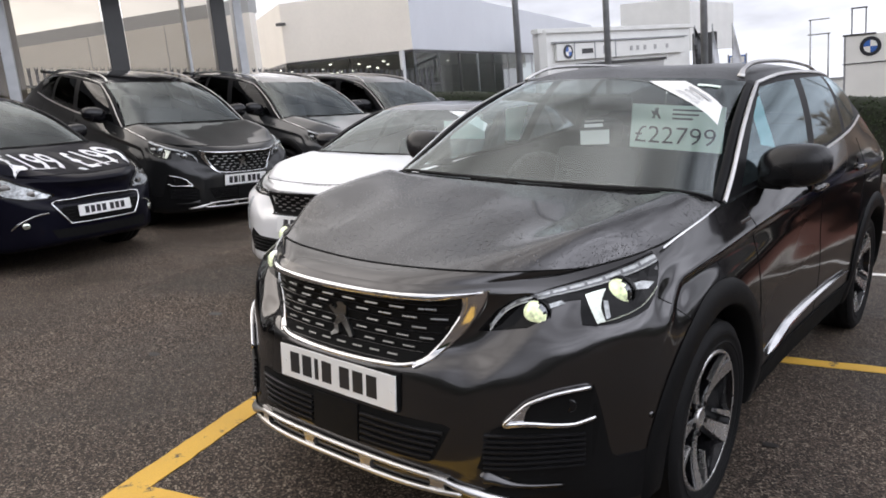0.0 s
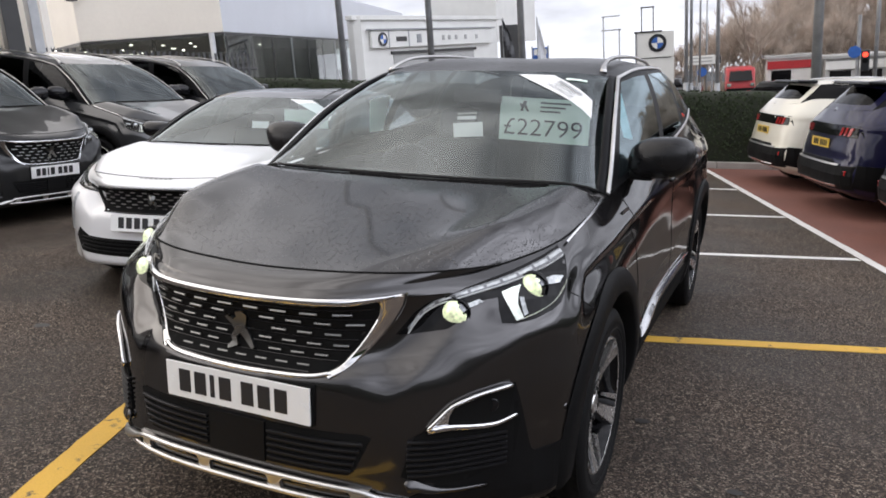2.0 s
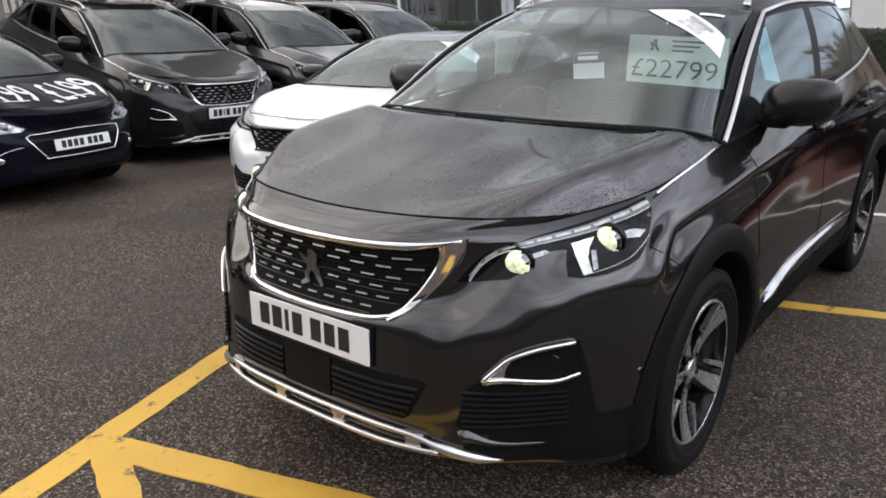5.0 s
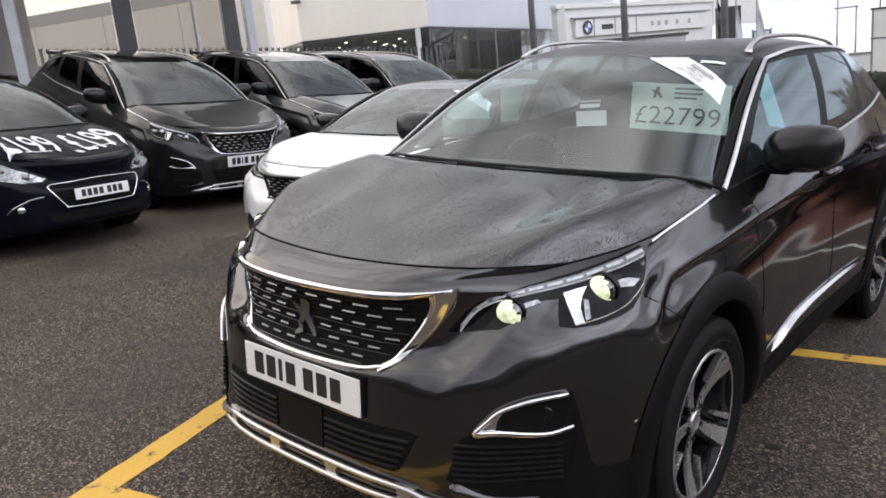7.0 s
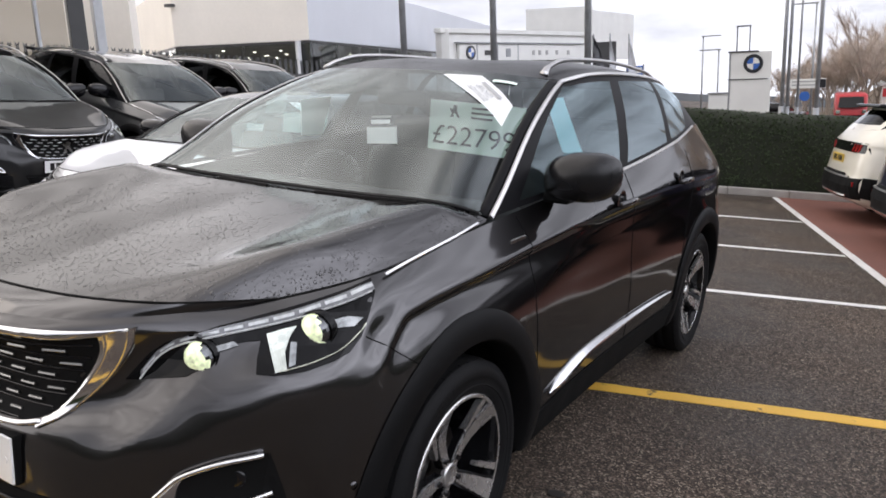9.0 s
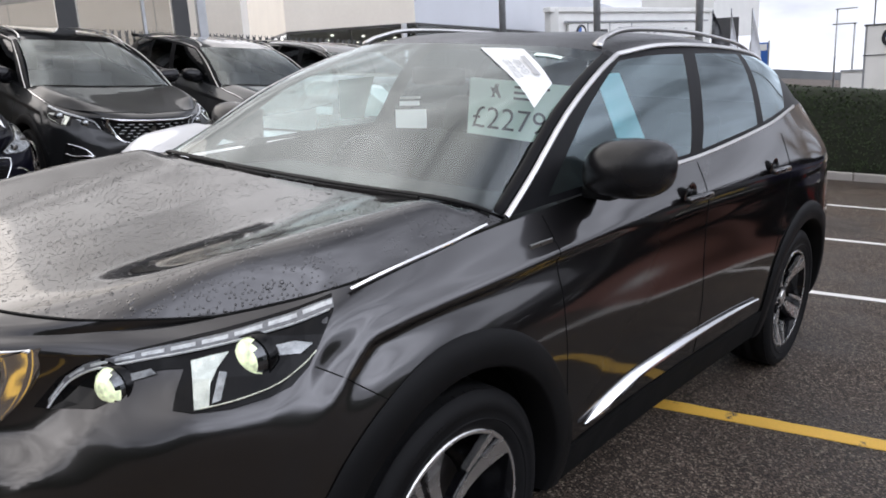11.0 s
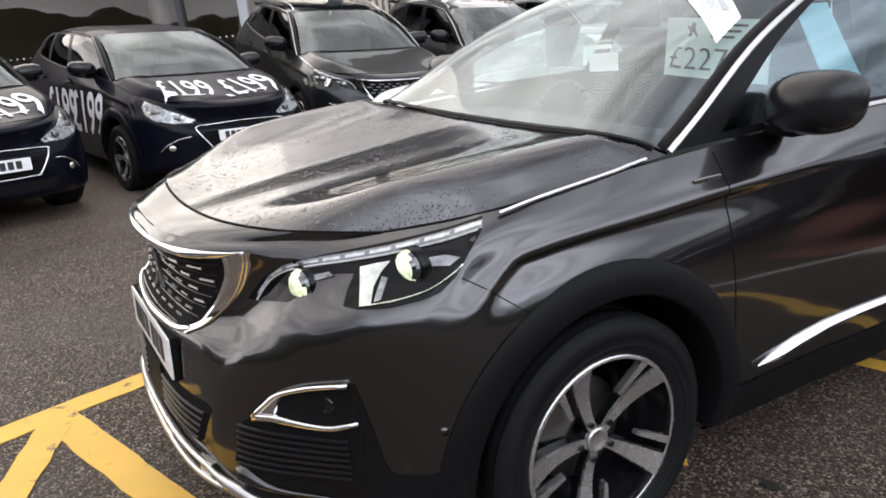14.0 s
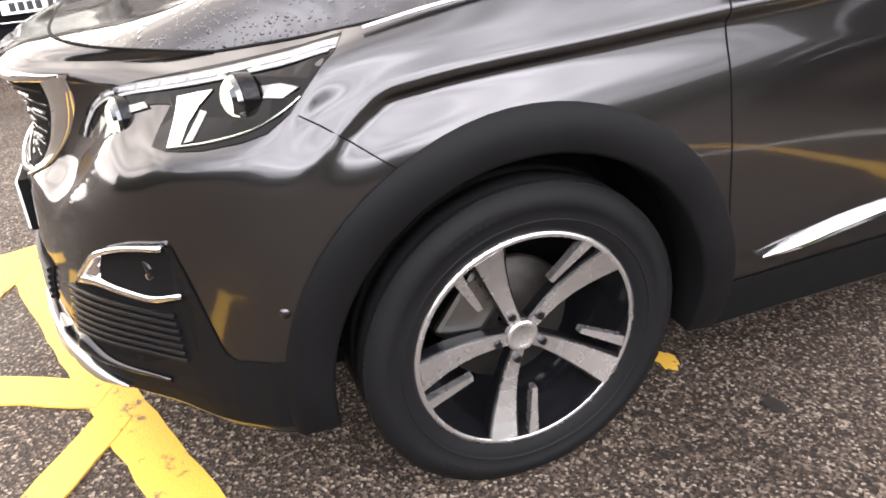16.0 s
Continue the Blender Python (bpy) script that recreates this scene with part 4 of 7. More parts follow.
    for n in (4, 3):
        for k in range(n):
            wide = 0.016 if (n, k) == (4, 2) else 0.043
            P("plate_mark", boxed((x, -0.9420, 0.563), (x + wide, -0.9400, 0.634)), INK, "", False, pl)
            x += 0.034 if (n, k) == (4, 2) else 0.059
        x += 0.022
    P("plate_holder", boxed((-0.264, -0.9345, 0.537), (0.264, -0.905, 0.658), 0.002), INNER, "", False, pl)
    if full:
        for sx in (-0.238, 0.238):
            P("plate_cap", rod(bmesh.new(), (sx, -0.939, 0.598), (sx, -0.9425, 0.598), 0.007, 12), PLATE_W, "", False, pl)
    # lower intake with slats and a sensor panel
    lower = [(-0.425, 0.515), (-0.40, 0.525), (0.40, 0.525), (0.425, 0.515), (0.378, 0.412), (0.36, 0.400), (-0.36, 0.400), (-0.378, 0.412)]
    intake = P("lower_intake", conform(SHELL, lower, FRONT, 0.003, 0.01, 0.08), INNER, "black lower air intake")
    for z in (0.418, 0.438, 0.458, 0.478, 0.498):
        half = 0.368 + (z - 0.41) * 0.42
        for a, b in ((-half, -0.11), (0.11, half)):
            P("slat", ribbon([on_front(x, z, 0.006) for x in np.linspace(a, b, 9)], 0.005, 0.007, FRONT), SLAT, "", False, intake)
    P("sensor_panel", conform(SHELL, [(-0.10, 0.40), (0.10, 0.40), (0.10, 0.525), (-0.10, 0.525)], FRONT, 0.010, 0.01, 0.06), PLASTIC, "satin black sensor panel", False, intake)
    # skid plate: two silver rails joined by posts, swept up and broad at the corners
    up = spline([(-0.615, 0.298), (-0.54, 0.318), (-0.46, 0.341), (-0.38, 0.362), (-0.20, 0.369), (0, 0.369), (0.20, 0.369), (0.38, 0.362), (0.46, 0.341), (0.54, 0.318), (0.615, 0.298)], 60)
    wide = lambda q: float(np.interp(abs(q - 0.5) * 2, (0, 0.55, 0.72, 0.88, 1), (0.0075, 0.0085, 0.016, 0.013, 0.003)))
    skid = P("skid_plate", ribbon([on_front(x, z, 0.012) for x, z in up], wide, 0.009, (0, -0.85, 0.5)), SATIN, "silver skid plate", True)
    dn = spline([(-0.47, 0.318), (-0.36, 0.319), (-0.18, 0.320), (0, 0.320), (0.18, 0.320), (0.36, 0.319), (0.47, 0.318)], 40)
    P("skid_rail", ribbon([on_front(x, z, 0.012) for x, z in dn], 0.0085, 0.009, (0, -0.9, 0.3)), SATIN, "", True, skid)
    P("skid_recess", conform(SHELL, [(-0.44, 0.360), (0, 0.372), (0.44, 0.360), (0.46, 0.318), (0, 0.318), (-0.46, 0.318)], FRONT, 0.002, 0.01, 0.06), INNER, "", False, skid)
    for x in (-0.395, -0.13, 0.13, 0.395):
        P("skid_post", conform(SHELL, [(x - 0.034, 0.368), (x + 0.034, 0.368), (x + 0.020, 0.345), (x + 0.026, 0.316), (x - 0.026, 0.316), (x - 0.020, 0.345)], FRONT, 0.012, 0.02, 0.04), SATIN, "", False, skid)
    for s in (1, -1):
        F = (lambda b: b) if s > 0 else flip
        # black corner trim, fog lamp pocket, its chrome bracket, slats
        P("corner_trim", F(conform(SHELL, [(0.285, 0.655), (0.300, 0.612), (0.317, 0.555), (0.343, 0.458), (0.352, 0.434), (0.372, 0.420), (0.446, 0.424), (0.51, 0.436), (0.52, 0.275), (0.30, 0.275), (0.0, 0.295), (-0.02, 0.34), (0.10, 0.40), (0.24, 0.42), (0.26, 0.50)], DIAG, 0.004, 0.012, 0.04, origin=CORNER)), PLASTIC, "black plastic bumper corner")
        pod = P("lamp_pocket", F(conform(SHELL, [(0.567, 0.541), (0.600, 0.585), (0.623, 0.608), (0.661, 0.626), (0.756, 0.652), (0.775, 0.56), (0.760, 0.42), (0.660, 0.375), (0.600, 0.375), (0.505, 0.405), (0.535, 0.52)], FRONT, 0.006, 0.010, 0.04)), INNER, "black lamp pocket")
        top = spline([(0.756, 0.652), (0.70, 0.640), (0.661, 0.626), (0.623, 0.606), (0.598, 0.578), (0.568, 0.542)], 16)
        P("lamp_bracket", F(ribbon([on_front(x, z, 0.012) for x, z in top], 0.006, 0.008, FRONT)), CHROME, "chrome bracket round the fog lamp", True, pod)
        low = spline([(0.568, 0.541), (0.62, 0.547), (0.68, 0.541), (0.725, 0.541), (0.766, 0.558)], 12)
        P("lamp_bracket", F(ribbon([on_front(x, z, 0.012) for x, z in low], lambda q: 0.010 - 0.004 * q, 0.008, FRONT)), CHROME, "chrome bracket round the fog lamp", True, pod)
        P("bracket_web", F(conform(SHELL, [(0.568, 0.541), (0.605, 0.588), (0.632, 0.612), (0.618, 0.580), (0.614, 0.549)], FRONT, 0.012, 0.006, 0.04)), CHROME, "", False, pod)
        o = on_front(0.708, 0.596)
        P("fog_lamp", F(lathe(bmesh.new(), [(0.001, 0.003), (0.018, 0.005), (0.022, 0.002), (0.022, -0.02)], 20, Matrix.Translation(o) @ pose(0, 0, 0, 0, 0, -62))), PIANO, "round dark fog lamp", True, pod)
        for k in range(7):
            z = 0.408 + 0.0165 * k
            P("slat", F(ribbon([on_front(x, z, 0.009) for x in np.linspace(0.520 + 0.1 * max(0, 0.44 - z), 0.745, 8)], 0.0045, 0.006, FRONT)), SLAT, "", False, pod)
        fin = spline([(0.515, 0.388), (0.545, 0.378), (0.59, 0.360), (0.64, 0.349), (0.70, 0.344)], 16)
        P("bumper_lip", F(ribbon([on_front(x, z, 0.008) for x, z in fin], lambda q: float(np.interp(q, (0, 0.12, 0.35, 0.6, 1), (0.004, 0.022, 0.015, 0.007, 0.004))), 0.008, (0, -0.8, 0.6))), paint, "", True, pod)
        # headlight: black housing, light bar of dashes, two lenses
        hl = [(-0.001, 0.789), (0.020, 0.815), (0.050, 0.850), (0.085, 0.876), (0.130, 0.895), (0.200, 0.914), (0.285, 0.930), (0.360, 0.943), (0.440, 0.958), (0.500, 0.970), (0.572, 0.988), (0.571, 0.965), (0.545, 0.928), (0.515, 0.880), (0.480, 0.852), (0.440, 0.840), (0.370, 0.827), (0.300, 0.822), (0.264, 0.824), (0.270, 0.850), (0.284, 0.884), (0.250, 0.882), (0.212, 0.876), (0.184, 0.856), (0.155, 0.830), (0.120, 0.810), (0.060, 0.796), (0.030, 0.790)]
        lamp = P("headlight", F(conform(SHELL, hl, DIAG, 0.003, 0.012, 0.03, origin=CORNER)), LAMPBLACK, "narrow headlight with a row of light dashes")
        diag = lambda a, z, d: CORNER + Vector((0.572, 0.82, 0)) * a + Vector((0, 0, z))

        def on_diag(a, z, d=0.006):
            p = diag(a, z, 0)
            h = SHELL.ray_cast(p + DIAG * 2, -DIAG)
            return (h[0] if h[0] else p) + DIAG * d
        line = np.array(spline([(0.029, 0.793), (0.051, 0.824), (0.080, 0.854), (0.124, 0.877), (0.19, 0.894), (0.27, 0.907), (0.36, 0.922), (0.43, 0.936), (0.49, 0.948), (0.563, 0.967)], 60))

        def band(a0, a1, d0, d1, lift, deep, n=6):
            """A slice of the band over the bright line: from a0 to a1 along it, d0 to d1 above it."""
            aa = np.linspace(a0, a1, n)
            zz = np.interp(aa, line[:, 0], line[:, 1])
            return conform(SHELL, [(a, z + d1) for a, z in zip(aa, zz)] + [(a, z + d0) for a, z in zip(aa[::-1], zz[::-1])], DIAG, lift, deep, 0.03, origin=CORNER)
        P("light_guide", F(band(0.03, 0.572, 0.002, 0.0155, 0.0045, 0.004, 16)), GUIDE, "grey light guide", False, lamp)
        P("light_strip", F(ribbon([on_diag(a, z) for a, z in line], 0.0022, 0.002, DIAG)), DRL, "", False, lamp)
        at_a = 0.035
        for k in range(10):
            wide = 0.026 + 0.0038 * k
            P("light_dash", F(band(at_a, at_a + wide, 0.0055 + 0.0002 * k, 0.0105 + 0.0003 * k, 0.0065, 0.004, 4)), DRL, "", False, lamp)
            at_a += wide + 0.0115
        for a, z, r in ((0.156, 0.844, 0.042), (0.411, 0.891, 0.045)):
            o = on_diag(a, z, -0.014)
            axis = Vector((0.22, -0.97, 0.0)).normalized()
            m = Matrix.Translation(o) @ Vector((1, 0, 0)).rotation_difference(axis).to_matrix().to_4x4()
            bez = P("bezel", F(lathe(bmesh.new(), [(r * 1.10, -0.02), (r * 1.09, 0.006), (r * 1.05, 0.008), (r * 1.0, 0.004)], 24, m)), LAMPBLACK, "", True, lamp)
            # front-turned faces carry a painted shine, glowing on the detailed car; others stay dark
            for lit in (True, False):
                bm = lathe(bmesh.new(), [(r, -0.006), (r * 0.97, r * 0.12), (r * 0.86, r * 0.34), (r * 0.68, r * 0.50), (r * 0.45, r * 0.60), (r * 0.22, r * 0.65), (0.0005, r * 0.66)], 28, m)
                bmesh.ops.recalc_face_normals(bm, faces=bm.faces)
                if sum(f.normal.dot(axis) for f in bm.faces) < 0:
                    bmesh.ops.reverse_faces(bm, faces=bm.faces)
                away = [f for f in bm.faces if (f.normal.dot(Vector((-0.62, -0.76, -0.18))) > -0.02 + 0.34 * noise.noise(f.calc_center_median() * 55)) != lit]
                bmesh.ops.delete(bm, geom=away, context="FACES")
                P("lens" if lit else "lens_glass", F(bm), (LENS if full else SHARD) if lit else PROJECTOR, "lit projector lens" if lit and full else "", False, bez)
        P("reflector", F(conform(SHELL, [(0.303, 0.828), (0.329, 0.831), (0.331, 0.862), (0.345, 0.886), (0.366, 0.910), (0.335, 0.905), (0.297, 0.897)], DIAG, 0.007, 0.006, 0.03, origin=CORNER)), LAMP, "bright reflector blade", False, lamp)
        P("reflector", F(conform(SHELL, [(0.334, 0.836), (0.350, 0.840), (0.362, 0.878), (0.348, 0.880)], DIAG, 0.0055, 0.004, 0.03, origin=CORNER)), SHARD, "", False, lamp)
        P("reflector", F(conform(SHELL, [(0.452, 0.900), (0.50, 0.902), (0.525, 0.918), (0.49, 0.922), (0.45, 0.916)], DIAG, 0.0055, 0.004, 0.03, origin=CORNER)), SHARD, "faceted side reflector", False, lamp)
        P("reflector", F(conform(SHELL, [(0.185, 0.862), (0.235, 0.876), (0.225, 0.884), (0.185, 0.874)], DIAG, 0.0055, 0.004, 0.03, origin=CORNER)), SHARD, "", False, lamp)
        low_line = spline([(0.312, 0.829), (0.385, 0.840), (0.455, 0.858), (0.505, 0.885), (0.53, 0.905)], 14)
        P("light_strip", F(ribbon([on_diag(a, z, 0.005) for a, z in low_line], 0.0016, 0.002, DIAG)), LAMP, "", False, lamp)
        P("parking_sensor", F(lathe(bmesh.new(), [(0.001, 0.003), (0.010, 0.002), (0.011, -0.004)], 16, Matrix.Translation(on_side(-0.477, 0.533)) @ pose(0, 0, 0, 0, 0, -20))), paint, "", True)
        P("panel_gap", F(ribbon([on_side(y, z, 0.0004) for y, z in spline([(-0.401, 0.875), (-0.351, 0.845), (-0.300, 0.808), (-0.253, 0.774)], 10)], 0.0013, 0.001, LEFT)), INNER)
        P("badge", F(ribbon([on_side(0.310, 0.996, 0.002), on_side(0.36, 0.999, 0.002), on_side(0.410, 1.001, 0.002)], 0.008, 0.002, LEFT)), DASHES, "small silver wing badge")


def plate_at(P, m):
    pl = P("number_plate", boxed((-0.26, -0.006, -0.0555), (0.26, 0.006, 0.0555), 0.002, m), PLATE_W, "white number plate with dark bars")
    x = -0.205
    for n in (4, 3):
        for k in range(n):
            P("plate_mark", boxed((x, -0.0075, -0.034), (x + 0.040, -0.005, 0.036), 0.0, m), INK, "", False, pl)
            x += 0.056
        x += 0.022


def hatch_face(car, P, paint, full):
    """A small hatchback's front: floating chrome grille frame round the plate, large bright headlights, fog lamps, price figures."""
    shape = [(-0.42, 0.715), (0, 0.738), (0.42, 0.715), (0.45, 0.67), (0.35, 0.485), (0.29, 0.465), (-0.29, 0.465), (-0.35, 0.485), (-0.45, 0.67)]
    gr = P("grille", conform(SHELL, shape, FRONT, 0.003, 0.01, 0.07), INNER, "black grille in a chrome frame")
    ring = spline([*shape, shape[0]], 72)
    P("grille_frame", ribbon([on_front(x, z, 0.008) for x, z in ring], 0.008, 0.009, FRONT), CHROME, "chrome grille frame", True)
    for k in range(6):
        z = 0.503 + 0.036 * k
        half = 0.345 + (z - 0.488) * 0.45 - 0.03
        P("slat", ribbon([on_front(x, z, 0.005) for x in np.linspace(-half, half, 12)], 0.004, 0.004, FRONT), PLASTIC, "", False, gr)
    plate_at(P, Matrix.Translation((0, on_front(0, 0.59).y - 0.018, 0.595)) @ pose(0, 0, 0, -8) @ Matrix.Diagonal((1 / 0.945, 1, 1 / 0.912, 1)))
    P("lower_intake", conform(SHELL, [(-0.50, 0.42), (0.50, 0.42), (0.46, 0.34), (-0.46, 0.34)], FRONT, 0.003, 0.01, 0.08), INNER)
    for s in (1, -1):
        F = (lambda b: b) if s > 0 else flip
        hl = [(-0.06, 0.785), (0.10, 0.862), (0.28, 0.930), (0.42, 0.968), (0.52, 0.985), (0.52, 0.920), (0.45, 0.845), (0.30, 0.778), (0.12, 0.738), (-0.02, 0.738)]
        lamp = P("headlight", F(conform(SHELL, hl, DIAG, 0.004, 0.012, 0.04, origin=CORNER)), LAMPBLACK, "large headlight with bright reflectors")
        P("reflector", F(conform(SHELL, [(-0.03, 0.780), (0.12, 0.850), (0.28, 0.912), (0.46, 0.955), (0.46, 0.900), (0.40, 0.845), (0.28, 0.795), (0.12, 0.755), (0.0, 0.752)], DIAG, 0.008, 0.006, 0.04, origin=CORNER)), SHARD, "bright reflector", False, lamp)
        for a, z, r in ((0.11, 0.800, 0.034), (0.30, 0.855, 0.044)):
            p = CORNER + Vector((0.572, 0.82, 0)) * a + Vector((0, 0, z))
            h = SHELL.ray_cast(p + DIAG * 2, -DIAG)
            m = Matrix.Translation((h[0] if h[0] else p) + DIAG * 0.004) @ Vector((1, 0, 0)).rotation_difference(Vector((0.5, -0.86, 0))).to_matrix().to_4x4()
            P("lens", F(lathe(bmesh.new(), [(r, 0.006), (r * 0.8, 0.012), (0.0005, 0.013)], 20, m)), STEEL, "", True, lamp)
        P("fog_blade", F(ribbon([on_front(x, z, 0.008) for x, z in spline([(0.50, 0.60), (0.60, 0.575), (0.70, 0.50), (0.74, 0.44)], 10)], 0.008, 0.006, FRONT)), CHROME, "chrome blade over the fog lamp")
        o = on_front(0.655, 0.475)
        P("fog_lamp", F(lathe(bmesh.new(), [(0.001, 0.012), (0.028, 0.014), (0.036, 0.004), (0.036, -0.02)], 20, Matrix.Translation(o) @ pose(0, 0, 0, 0, 0, -60))), LAMP, "round fog lamp", True)
        # price figures on the bonnet and along the doors
        bm = flat_text("\u00a3199", 0.54, 0.36, 0.008)
        P("price_decal", laid(bm, SHELL, TOP, (s * 0.325, -0.405 - 0.025 * s, 1.0), (1, 0.10 * s, 0), 0.010), DECAL, "white price figures on the bonnet")
        P("small_print", laid(box(bmesh.new(), (-0.12, -0.012, 0), (0.12, 0.012, 0.001)), SHELL, TOP, (s * 0.33, -0.585, 1.0), (1, 0, 0), 0.006), DECAL)
        for y in (0.80, 1.62):
            bm = flat_text("\u00a3199", 0.44, 0.80, 0.012)
            P("price_decal", laid(bm, SHELL, (s, 0, 0), (0, y, 0.70), (0, s, 0), 0.008), DECAL, "large white price figures along the doors")
    emb = laid(box(bmesh.new(), (-0.03, -0.045, 0), (0.03, 0.045, 0.001)), SHELL, TOP, (0, -0.68, 1.0), (1, 0.2, 0), 0.006)
    P("emblem", emb, DECAL, "plain white emblem")


def saloon_face(car, P, paint, full):
    """A low saloon's front: wide dotted grille, slim headlights with a light blade below, black lower intake."""
    shape = [(-0.42, 0.875), (0, 0.885), (0.42, 0.875), (0.46, 0.84), (0.36, 0.715), (0.30, 0.70), (-0.30, 0.70), (-0.36, 0.715), (-0.46, 0.84)]
    gr = P("grille", conform(SHELL, shape, FRONT, 0.003, 0.01, 0.07), INNER, "dark grille with bright dashes")
    ring = spline([*shape, shape[0]], 60)
    P("grille_frame", ribbon([on_front(x, z, 0.006) for x, z in ring], 0.006, 0.008, FRONT), PIANO, "gloss black grille frame", True)
    for r in range(6):
        z = 0.735 + 0.023 * r
        half = 0.34 + (z - 0.72) * 0.6
        for k in range(-4, 5):
            x = (k + (0.5 if r % 2 else 0)) * 0.085
            if abs(x) < half - 0.03:
                P("dash_bar", ribbon([on_front(x + d, z, 0.005) for d in (-0.018, 0.018)], 0.0035, 0.003, FRONT), SATIN, "", False, gr)
    emb = conform(SHELL, [(-0.030, 0.745), (0.0, 0.775), (0.034, 0.745), (0.018, 0.80), (0.028, 0.83), (-0.018, 0.845), (-0.026, 0.80)], FRONT, 0.012, 0.01, 0.06)
    P("emblem", emb, DASHES, "plain silver emblem", True)
    for k in range(7):
        P("letter_bar", laid(box(bmesh.new(), (-0.010, -0.009, 0), (0.010, 0.009, 0.001)), SHELL, TOP, ((k - 3) * 0.034, -0.83, 1.0), (1, 0, 0), 0.004), GREY3)
    plate_at(P, Matrix.Translation((0, on_front(0, 0.64).y - 0.02, 0.635)) @ pose(0, 0, 0, -8) @ Matrix.Diagonal((1, 1, 1 / 0.875, 1)))
    it = P("lower_intake", conform(SHELL, [(-0.62, 0.545), (-0.50, 0.50), (0.50, 0.50), (0.62, 0.545), (0.70, 0.46), (0.60, 0.37), (-0.60, 0.37), (-0.70, 0.46)], FRONT, 0.003, 0.01, 0.07), INNER, "black lower intake")
    for z in (0.40, 0.43, 0.46, 0.485):
        P("slat", ribbon([on_front(x, z, 0.006) for x in np.linspace(-0.58, 0.58, 16)], 0.005, 0.005, FRONT), PLASTIC, "", False, it)
    for s in (1, -1):
        F = (lambda b: b) if s > 0 else flip
        hl = [(0.0, 0.835), (0.10, 0.865), (0.30, 0.918), (0.46, 0.955), (0.58, 0.985), (0.53, 0.93), (0.44, 0.885), (0.30, 0.852), (0.12, 0.822), (0.02, 0.815)]
        lamp = P("headlight", F(conform(SHELL, hl, DIAG, 0.004, 0.012, 0.04, origin=CORNER)), LAMPBLACK, "slim headlight")
        P("light_dash", F(conform(SHELL, [(0.03, 0.83), (0.2, 0.868), (0.38, 0.905), (0.38, 0.885), (0.2, 0.852), (0.03, 0.822)], DIAG, 0.006, 0.004, 0.04, origin=CORNER)), GUIDE, "", False, lamp)
        P("light_blade", F(ribbon([on_front(x, z, 0.006) for x, z in spline([(0.66, 0.80), (0.70, 0.70), (0.735, 0.58), (0.75, 0.50)], 8)], 0.010, 0.005, FRONT)), DRL, "slim vertical light blade")


FACES = {"suv": suv_face, "hatch": hatch_face, "saloon": saloon_face}


def hatch_warp(p):
    y = p.y * 0.87 if p.y < 0 else p.y * 0.949 if p.y < 2.675 else 2.538 + (p.y - 2.675) * 0.72
    drop = 0.055 * min(1, max(0, (0.35 - p.y) / 1.0)) * min(1, max(0, (p.z - 0.45) / 0.35))   # a lower nose
    return Vector((p.x * 0.945, y, p.z * 0.912 - drop))


def saloon_warp(p):
    y = p.y if p.y < 0 else p.y * 1.043 if p.y < 2.675 else 2.79 + (p.y - 2.675) * 1.15
    if p.z > 1.0:
        y += 0.10 * min(1, (p.z - 1.0) / 0.1) * max(0, 1 - abs(p.y - 0.7) / 1.6)
    return Vector((p.x * 1.005, y, p.z * 0.875 if p.z < 1.0 else 0.875 + (p.z - 1.0) * 0.79))


